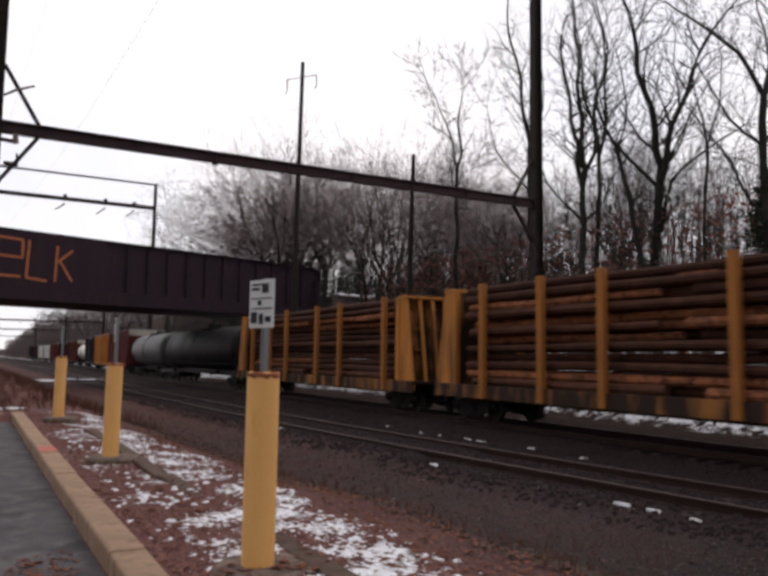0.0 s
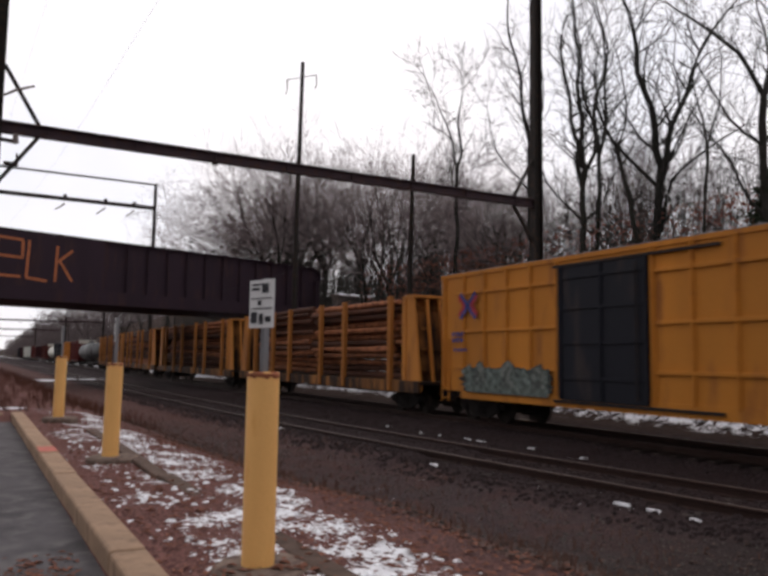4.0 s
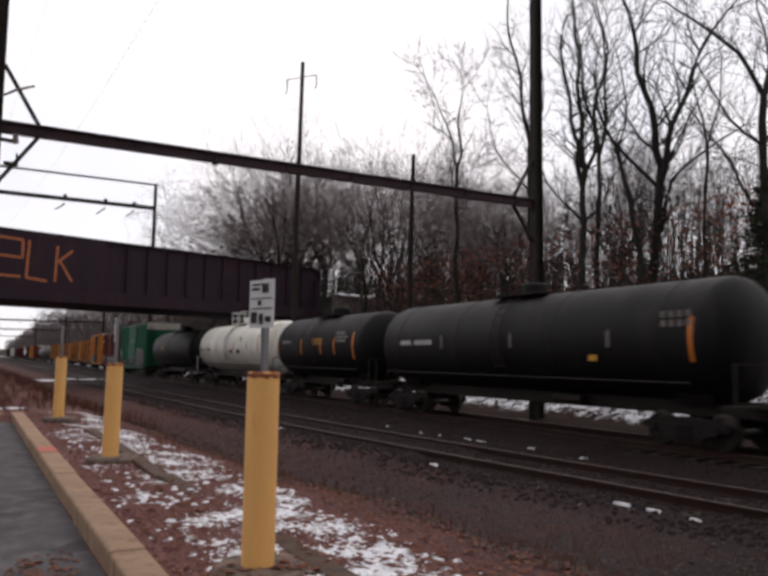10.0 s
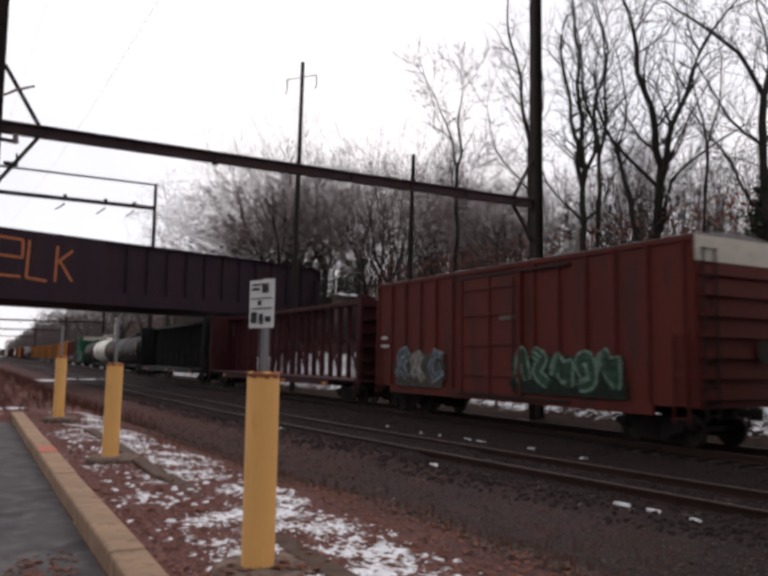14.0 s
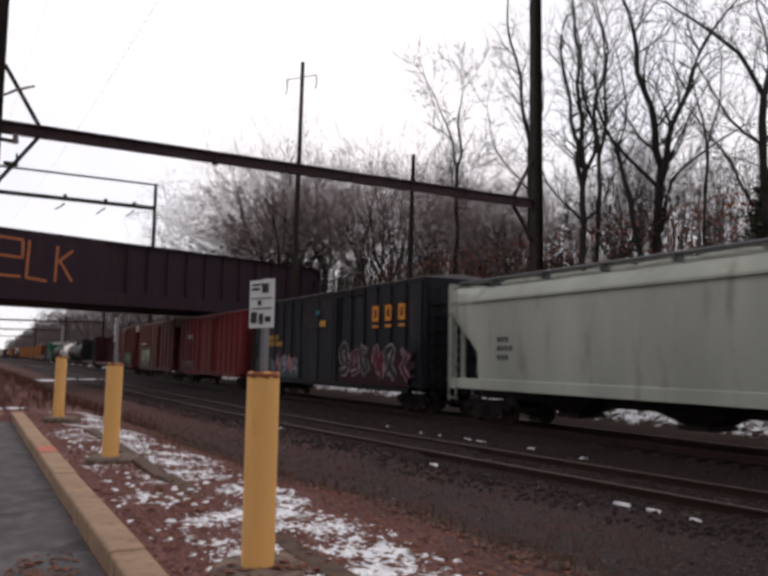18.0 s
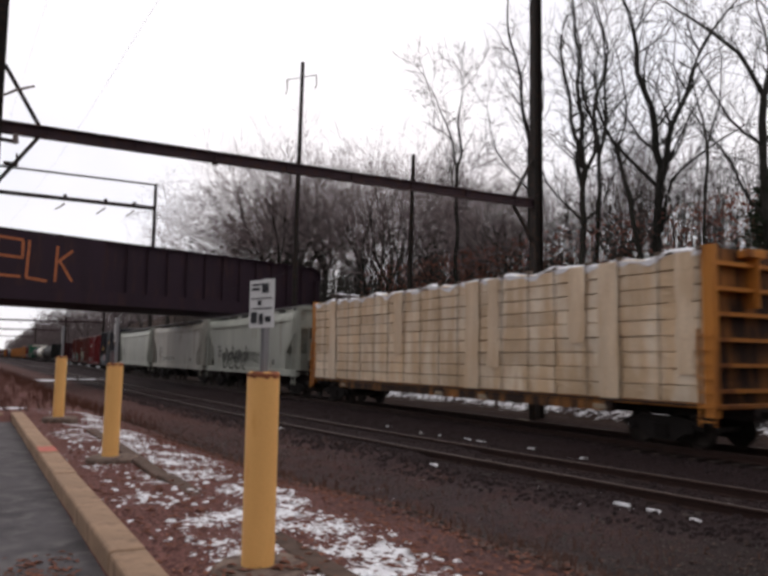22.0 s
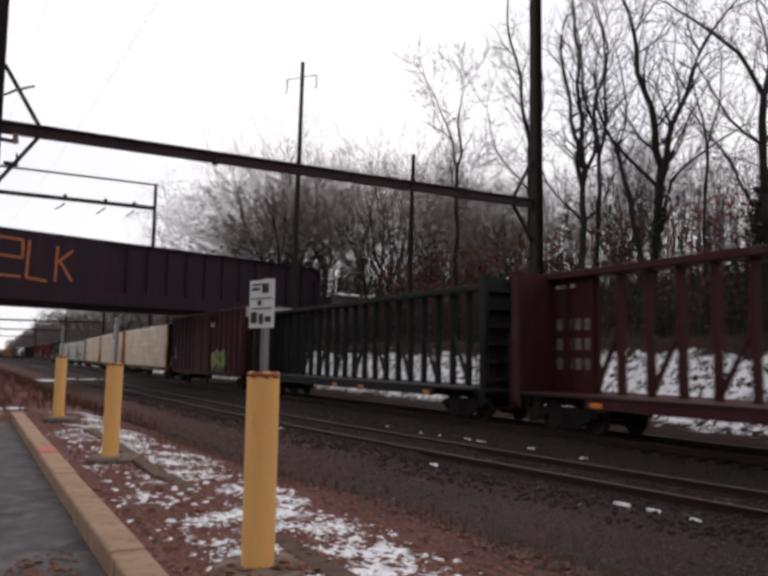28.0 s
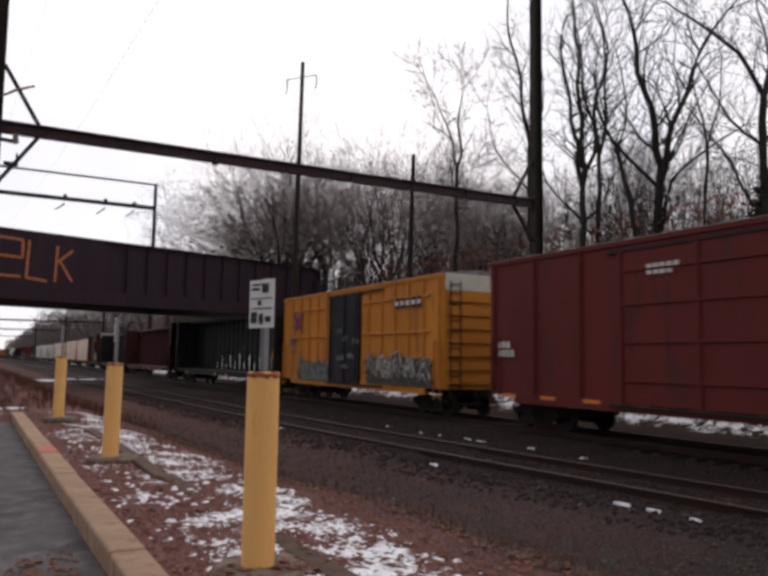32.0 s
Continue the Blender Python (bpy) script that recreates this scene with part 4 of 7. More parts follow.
        ladder(car, -hw + 0.4, sy * (hl + 0.14), 0.7, H - 1.0, 90 * sy)
        ladder(car, -hw - 0.06, sy * (hl - 0.35), 0.62, 2.1, 0, colour)
    part("brake_wheel", Shape().tube([(0.7, -hl - 0.16, 2.3), (0.7, -hl - 0.2, 2.3)], [0.28, 0.28], 14), STEEL_DARK, car)
    if reflect:
        for i in range(9):
            part("reflector", Shape().box(-hw - 0.045, -hw - 0.034, -0.3, 0.3, z0 - 0.06, z0 + 0.04), ORANGEPAINT, car, at=pose(0, -hl + 1 + (2 * hl - 2) * i / 8, 0))
    car["hl"], car["hw"] = hl, hw
    return car


def tank_car(L, colour, label, R=1.5, zc=2.6, rail=None, orange=False, frame_col=None):
    car = thing("tank_car", label, "freight car", "cars of the freight train")
    running_gear(car, L, 2.1)
    hl = L / 2 - 0.75
    prof = [(-hl, 0.02)] + [(-hl + 0.62 * (1 - math.cos(w)), R * math.sin(w)) for w in [k * math.pi / 2 / 7 for k in range(1, 8)]]
    prof += [(-y, r) for y, r in prof[::-1]]
    tk = part("tank", Shape().lathe_y(prof, 40, zc), colour, car, smooth=True)
    for y in (-hl * 0.78, -hl * 0.3, hl * 0.3, hl * 0.78):
        part("weld_band", Shape().lathe_y([(-0.05, R - 0.02), (-0.04, R + 0.012), (0.04, R + 0.012), (0.05, R - 0.02)], 40, zc), colour, tk, at=pose(0, y, 0), smooth=True)
    fc = frame_col or STEEL_DARK
    part("centre_sill", Shape().box(-0.3, 0.3, -hl - 0.35, hl + 0.35, 0.74, 1.12, 0.02), fc, car)
    for sy in (-1, 1):
        part("saddle", Shape().prism([(-1.2, 1.75), (-0.5, 1.0), (0.5, 1.0), (1.2, 1.75), (0.7, 1.35), (-0.7, 1.35)], -0.55, 0.55), fc, car, at=pose(0, sy * (L / 2 - 2.1), 0))
        part("end_platform", Shape().box(-1.45, 1.45, hl - 0.05, hl + 0.35, 1.0, 1.08), fc, car, at=pose(0, 0, 0, 0, 0, 0 if sy > 0 else 180))
        hr = Shape()
        for x in (-1.4, -0.5, 0.5, 1.4):
            hr.bar((x, hl + 0.3, 1.08), (x, hl + 0.3, 2.0), 0.04)
        hr.bar((-1.4, hl + 0.3, 2.0), (1.4, hl + 0.3, 2.0), 0.04)
        part("end_rail", hr, rail or fc, car, at=pose(0, 0, 0, 0, 0, 0 if sy > 0 else 180))
    part("manway", Shape().tube([(0, 0, zc + R - 0.1), (0, 0, zc + R + 0.34), (0, 0, zc + R + 0.4)], [0.42, 0.42, 0.36], 18), colour, car, smooth=True)
    pf = part("top_platform", Shape().box(-0.8, 0.8, -1.1, 1.4, zc + R - 0.02, zc + R + 0.03), rail or fc, car)
    if rail:
        s = Shape()
        for ya, yb in ((1.35, 0.3), (-1.05, -0.1)):
            s = Shape()
            for x in (-0.77, 0.77):
                s.tube([(x, ya, zc + R), (x, ya, zc + R + 0.68), (x, ya - (ya - yb) * 0.08, zc + R + 0.75), (x, yb + (ya - yb) * 0.08, zc + R + 0.75), (x, yb, zc + R + 0.68), (x, yb, zc + R)], [0.028] * 6, 6)
            s.bar((-0.77, ya, zc + R + 0.74), (0.77, ya, zc + R + 0.74), 0.045)
            s.bar((-0.77, ya, zc + R + 0.4), (0.77, ya, zc + R + 0.4), 0.04)
            part("guard_rail", s, rail, pf, "white guard rail")
    lad = Shape()
    for dy in (-0.22, 0.22):
        pts = [(-(R + 0.1) * math.sin(w) - 0.02, dy, zc - (R + 0.1) * math.cos(w)) for w in [1.05 + 0.16 * k for k in range(11)]]
        lad.tube(pts, [0.022] * 11, 5)
    for k in range(9):
        w = 1.1 + 0.2 * k
        lad.bar((-(R + 0.12) * math.sin(w), -0.22, zc - (R + 0.12) * math.cos(w)), (-(R + 0.12) * math.sin(w), 0.22, zc - (R + 0.12) * math.cos(w)), 0.03)
    part("side_ladder", lad, GALV if rail else fc, car)
    part("side_rail", Shape().tube([(-R * 0.98, -hl + 0.8, 1.55), (-R * 0.98, hl - 0.8, 1.55)], [0.025, 0.025], 6), fc, car)
    part("outlet", Shape().tube([(0, 0, zc - R + 0.1), (0, 0, zc - R - 0.45)], [0.22, 0.16], 12), fc, car, smooth=True)
    part("brake_cylinder", Shape().tube([(-0.6, -hl * 0.35, 0.95), (-0.6, -hl * 0.2, 0.95)], [0.14, 0.14], 10), fc, car, smooth=True)
    if rail:
        for y in (hl * 0.9, hl * 0.62, hl * 0.3, -hl * 0.2, -hl * 0.55, -hl * 0.85):
            vs = [(-(R + 0.014) * math.sin(w), y + d, zc - (R + 0.014) * math.cos(w)) for w in [1.45 + 0.06 * k for k in range(6)] for d in (-0.05, 0.05)]
            part("reflector", Shape().add(vs, [(2 * i, 2 * i + 1, 2 * i + 3, 2 * i + 2) for i in range(5)]), RUST, car, "rust-brown reflective strip")
        for y, m in ((-hl * 0.12, RUST), (-hl * 0.32, STEEL_DARK)):
            part("placard", Shape().box(-R - 0.004, -R + 0.06, y - 0.28, y + 0.28, zc - 0.36, zc - 0.14), m, car)
    if orange:
        for y in (hl * 0.87, hl * 0.28, -hl * 0.16, -hl * 0.44, -hl * 0.8):
            vs = [(-(R + 0.014) * math.sin(w), y + d, zc - (R + 0.014) * math.cos(w)) for w in [(1.3 if y > -hl * 0.7 else 1.15) + (0.07 if y > -hl * 0.7 else 0.115) * k for k in range(8)] for d in (-0.07, 0.07)]
            part("reflector", Shape().add(vs, [(2 * i, 2 * i + 1, 2 * i + 3, 2 * i + 2) for i in range(7)]), ORANGEPAINT, car, "orange reflective strip")
    car["hl"], car["hw"] = hl, R
    return car


def centrebeam(L, colour, label, H=4.72, W=2.95, name="centrebeam_flatcar", grime_shade=None, marks=None):
    """A flat car with bulkheads and a truss of posts along its middle."""
    car = thing(name, label, "freight car", "cars of the freight train")
    running_gear(car, L, 2.6)
    hl, hw, z0 = L / 2 - 0.6, W / 2, 1.1
    part("deck", Shape().box(-hw, hw, -hl, hl, z0 - 0.1, z0, 0.01), colour, car)
    part("side_sill", Shape().box(-hw - 0.02, -hw + 0.08, -hl + 3.2, hl - 3.2, z0 - 0.34, z0 - 0.08).box(hw - 0.08, hw + 0.02, -hl + 3.2, hl - 3.2, z0 - 0.34, z0 - 0.08), grime_shade or colour, car)
    part("centre_sill", Shape().box(-0.3, 0.3, -hl, hl, 0.7, z0 - 0.08), STEEL_DARK, car)
    part("top_chord", Shape().box(-0.32, 0.32, -hl, hl, H - 0.2, H, 0.02), colour, car)
    n = 22
    ys = [-hl + 2 * hl * i / n for i in range(n + 1)]
    post = shared("post_%s" % colour.name, lambda: Shape().box(-0.12, 0.12, -0.075, 0.075, z0, H - 0.2, 0.01), colour)
    for y in ys[1:-1]:
        part("post", post, colour, car, at=pose(0, y, 0))
    for i in range(1, n - 1):
        if i % 2 == 1:
            a, b = (ys[i + 1], ys[i]) if i < n / 2 else (ys[i], ys[i + 1])
            part("diagonal", Shape().bar((0, a, z0 + 1.9), (0, b, z0 + 0.05), 0.12, 0.11), colour, car)
    part("plate", Shape().box(-0.02, 0.02, hl - 2.3, hl, z0, H - 0.2), colour, car)
    part("plate", Shape().box(-0.02, 0.02, -hl, -hl + 1.55, z0 + 2.2, H - 0.2), colour, car)
    for sy in (-1, 1):
        # darker sheet colour here also paints the shade between the bulkhead's ribs
        bh = part("bulkhead", Shape().box(-hw, hw, -0.07, 0.0, z0 - 0.1, H, 0.01), grime_shade or colour, car, at=pose(0, sy * (hl - 0.32), 0, 0, 0, 0 if sy > 0 else 180))
        for cx in (-hw + 0.06, hw - 0.06):
            part("corner_post", Shape().box(cx - 0.08, cx + 0.08, -0.1, 0.22, z0 - 0.3, H + 0.02), colour, bh)
        for k in range(6):
            part("bulkhead_rib", Shape().box(-hw + 0.1, hw - 0.1, 0.0, 0.2, z0 + 0.25 + 0.58 * k, z0 + 0.34 + 0.58 * k), colour, bh)
        ladder(car, -hw - 0.06, sy * (hl - 0.3), 0.6, 2.2, 0, colour)
    for i in (0, 2, 3, 6):
        part("reflector", Shape().box(-hw - 0.036, -hw - 0.024, -0.22, 0.22, z0 - 0.3, z0 - 0.17), marks or ORANGEPAINT, car, at=pose(0, -hl + 3.6 + (2 * hl - 7.2) * i / 6, 0))
    part("winch_rail", Shape().box(-hw - 0.05, -hw - 0.02, -hl + 0.6, hl - 0.6, z0 - 0.06, z0 - 0.01), STEEL_DARK, car)
    car["hl"], car["hw"] = hl, hw
    return car


# grime on the sills; on the lumber bulkheads it also stands for shade
SILLYELLOW = paint("grimy_yellow_sill", (0.36, 0.15, 0.04), 0.75, (0.03, 0.017, 0.012), 0.92)
STAKEYELLOW = paint("dull_yellow_stake_paint", (0.38, 0.145, 0.032), 0.7, (0.14, 0.055, 0.02), 0.5)
WRAP = mat("tan_lumber_wrap", (0.58, 0.41, 0.25), 0.42, 0, 0.18, 0.9, 9, 0.8, (0.7, 0.58, 0.44), 0.55, True, rnd=0.12)
WRAPTOP = mat("snowy_wrap_top", (0.8, 0.8, 0.82), 0.7, 0, 0.06, 2, 20, 0.3)
DULLMARK = mat("dull_stencil_paint", (0.3, 0.24, 0.17), 0.7, 0, 0.25, 6, 40, 0.05)
WRAPSHEET = mat("pale_plastic_sheet", (0.68, 0.53, 0.37), 0.35, 0, 0.2, 1.2, 10, 0.7, (0.6, 0.43, 0.27), 0.6, True)
STRAP = mat("dark_strap", (0.15, 0.115, 0.09), 0.7, 0, 0.2, 5, 40, 0.1)


def lumber_car(L, colour, label, seed, tiers=9):
    car = centrebeam(L, colour, label, H=4.68, name="lumber_flatcar", grime_shade=SILLYELLOW, marks=DULLMARK)
    rnd = random.Random(seed)
    hl, hw = car["hl"], car["hw"]
    cols, y = [], hl - 0.22
    n = 9
    for sx in (-1, 1):
        for c in range(n):
            yc0 = -hl + 0.42 + (2 * hl - 0.84) * c / n
            yc1 = -hl + 0.42 + (2 * hl - 0.84) * (c + 1) / n - 0.012
            for r in range(tiers):
                th = 3.48 / tiers
                z0 = 1.12 + th * r
                b = Shape()
                e = rnd.uniform(-0.014, 0.014)
                x_out, x_in = -hw - 0.01 + e, -0.16
                m, k = 6, len(b.v)
                rows = []
                for j in range(m + 1):
                    yy = yc0 + (yc1 - yc0) * j / m
                    w = 0.012 * math.sin(j * 2.1 + c + r * 0.7) + rnd.uniform(-0.008, 0.008)
                    sag = 0.04 * math.sin(j * 1.3 + c) if r == tiers - 1 else 0
                    rows.append([(x_in, yy, z0), (x_out + 0.008, yy, z0), (x_out + w, yy, z0 + 0.012), (x_out + w * 0.5, yy, z0 + th * 0.5), (x_out - w * 0.6, yy, z0 + th - 0.04 + sag), (x_out + 0.03, yy, z0 + th - 0.018 + sag), (x_in, yy, z0 + th - 0.02)])
                q = len(rows[0])
                b.add([p for row in rows for p in row], [(i * q + j, i * q + (j + 1) % q, (i + 1) * q + (j + 1) % q, (i + 1) * q + j) for i in range(m) for j in range(q)] + [tuple(range(q))[::-1], tuple(range(m * q, m * q + q))])
                part("lumber_pack", b, WRAP, car, "wrapped bundle of sawn lumber", at=pose(0, 0, 0) if sx < 0 else pose(0, 0, 0, 0, 0, 180))
                if r == tiers - 1:
                    t = Shape()
                    g = []
                    for j in range(9):
                        yy = yc0 + (yc1 - yc0) * j / 8
                        h = 4.62 + 0.085 * math.sin(j * 0.8 + c * 2.3) * math.sin(c * 1.7 + 1) + rnd.uniform(-0.015, 0.025)
                        dr = 0.13 + 0.08 * math.sin(j * 1.7 + c * 1.1)
                        g.append([(x_out - 0.012, yy, h - dr), (x_out - 0.014, yy, h - 0.03), (x_out + 0.1, yy, h + 0.03), (-0.18, yy, h + 0.02)])
                    t.add([p for row in g for p in row], [(i * 4 + j, i * 4 + j + 1, (i + 1) * 4 + j + 1, (i + 1) * 4 + j) for i in range(8) for j in range(3)])
                    part("wrap_top", t, WRAPTOP, car, "pale wrap dusted with snow on top", at=pose(0, 0, 0) if sx < 0 else pose(0, 0, 0, 0, 0, 180), smooth=True)
            if sx < 0:
                for f in ((0.06, 0.32), (0.56, 0.8)):
                    if rnd.random() < 0.34:
                        ya, yb = (yc0 + (yc1 - yc0) * (v + rnd.uniform(-0.04, 0.04)) for v in f)
                        low = rnd.uniform(1.1, 2.6) if rnd.random() < 0.5 else 1.1
                        g = [[(-hw - 0.034 - 0.012 * abs(math.sin(2.2 * q + c)), ya + (yb - ya) * q / 4 + 0.04 * math.sin(1.9 * zr + c + q), low + (4.6 - low) * zr / 7) for q in range(5)] for zr in range(8)]
                        part("wrap_sheet", Shape().add([p for row in g for p in row], [(i * 5 + j, i * 5 + j + 1, (i + 1) * 5 + j + 1, (i + 1) * 5 + j) for i in range(7) for j in range(4)]), WRAPSHEET, car, "loose strip of pale plastic sheet", smooth=True)
                for f in (0.02, 0.5):
                    yy = yc0 + (yc1 - yc0) * f
                    part("strap", Shape().box(-hw - 0.05, -hw - 0.042, yy - 0.012, yy + 0.012, 1.0, 4.66), STRAP, car)
                    part("strap_corner", Shape().box(-hw - 0.06, -hw + 0.06, yy - 0.09, yy + 0.09, 4.6, 4.68, 0.01), STRAP, car)
    return car


LOG = mat("stripped_log", (0.27, 0.1, 0.045), 0.8, 0, 0.35, 2.5, 30, 0.4, (0.06, 0.022, 0.014), 0.4, rnd=0.3)
# dark copy of the log colour, for the shade in the gaps between logs
LOGSHADE = mat("dark_log", (0.075, 0.03, 0.018), 0.85, 0, 0.35, 2.5, 30, 0.4, rnd=0.35)
FLATYELLOW = paint("worn_yellow_paint", (0.52, 0.205, 0.04), 0.65, (0.22, 0.08, 0.025), 0.45)


def log_car(L, label, seed, halves=False):
    car = thing("log_flatcar", label, "freight car", "cars of the freight train")
    running_gear(car, L, 2.4)
    rnd = random.Random(seed)
    hl, hw, z0, H = L / 2 - 0.75, 1.5, 1.2, 4.35
    part("deck", Shape().box(-hw, hw, -hl, hl, z0 - 0.12, z0, 0.01), STEEL_DARK, car)
    part("side_sill", Shape().box(-hw - 0.03, -hw + 0.1, -hl, hl, z0 - 0.42, z0 + 0.02, 0.01).box(hw - 0.1, hw + 0.03, -hl, hl, z0 - 0.42, z0 + 0.02, 0.01), SILLYELLOW, car, "grimy side sill with worn yellow paint")
    part("centre_sill", Shape().box(-0.3, 0.3, -hl, hl, 0.62, z0 - 0.1), STEEL_DARK, car)
    for sy in (-1, 1):
        bh = part("bulkhead", Shape().box(-hw + 0.1, hw - 0.1, -0.05, 0.0, z0, H, 0.01), SILLYELLOW, car, "grimy end bulkhead with worn yellow edges", at=pose(0, sy * (hl - 1.05), 0, 0, 0, 0 if sy > 0 else 180))
        for sx in (-1, 1):
            x = sx * (hw - 0.09)
            part("bulkhead_post", Shape().box(x - 0.1, x + 0.1, -0.22, 0.03, z0 - 0.3, H + 0.05, 0.01), FLATYELLOW, bh)
            pl = [(0.0, z0 - 0.35), (1.04, z0 - 0.35), (1.02, z0 - 0.05), (0.48, H), (0.0, H)]
            part("side_plate", Shape().add([(x + d, y, z) for d in (-0.05, 0.05) for y, z in pl], [(4, 3, 2, 1, 0), (5, 6, 7, 8, 9)] + [(i, (i + 1) % 5, (i + 1) % 5 + 5, i + 5) for i in range(5)]), FLATYELLOW, bh)
        for k in range(4):
            x = -0.84 + 0.56 * k
            part("bulkhead_strut", Shape().bar((x, 0.46, H - 0.05), (x, 0.98, z0 - 0.05), 0.1, 0.1), FLATYELLOW, bh)
            part("bulkhead_rail", Shape().box(-hw + 0.2, hw - 0.2, 0.003, 0.1, z0 + 0.35 + 0.8 * k, z0 + 0.45 + 0.8 * k), SILLYELLOW, bh)
        part("top_rail", Shape().box(-hw, hw, -0.05, 0.5, H, H + 0.1, 0.01), FLATYELLOW, bh)
    for sx in (-1, 1):
        for y in (-8.2, -4.1, -1.6, 2.3, 4.7, 7.5):
            part("stake", Shape().box(-0.09, 0.09, -0.12, 0.12, z0 - 0.4, H + 0.13, 0.015), STAKEYELLOW, car, "dull yellow side stake", at=pose(sx * (hw + 0.03), y, 0))
    logs = [shared("log_%d" % k, lambda k=k: Shape().tube([(0, y, 0.03 * math.sin(y * 0.5 + k)) for y in [-8.75 + 1.75 * j for j in range(11)]], [0.145 - 0.005 * j + 0.008 * math.sin(j * 2 + k) for j in range(11)], 8), (LOG, LOGSHADE)[k % 2], True) for k in range(4)]
    short = [shared("short_log_%d" % k, lambda k=k: Shape().tube([(0, y, 0.02 * math.sin(y + k)) for y in [-4.0 + 1.12 * j for j in range(8)]], [0.14 - 0.006 * j for j in range(8)], 8), (LOG, LOGSHADE)[k % 2], True) for k in range(4)]
    row = 0
    z = z0 + 0.14
    while z < H - 0.05:
        for c in range(7):
            if c in (2, 4) and row < 10:
                continue
            x = -1.18 + 0.39 * c + (0.06 if row % 2 else -0.03)
            if c in (0, 6) and rnd.random() < 0.36 and row < 10:
                continue
            if (row + c) % 3 == 0 or halves:
                for sy in (-1, 1):
                    part("log", short[rnd.randrange(4)], LOG, car, at=pose(x, sy * (4.4 if not halves else 4.15) + rnd.uniform(-0.35, 0.35), z + (0.1 if halves and sy > 0 else 0), (-0.8 if halves and sy > 0 else 0), rnd.uniform(0, 360), rnd.choice((0, 180)) + rnd.uniform(-0.5, 0.5)))
            else:
                # more dark logs than light ones, so the gaps' shade is painted in
                part("log", logs[rnd.choice((0, 1, 1, 1, 2, 3, 3, 3))], LOG, car, at=pose(x, rnd.uniform(-0.06, 0.06), z + rnd.uniform(-0.02, 0.02), 0, rnd.uniform(0, 360), rnd.choice((0, 180)) + rnd.uniform(-0.4, 0.4)))
        z += 0.268
        row += 1
    car["hl"], car["hw"] = hl, hw
    return car


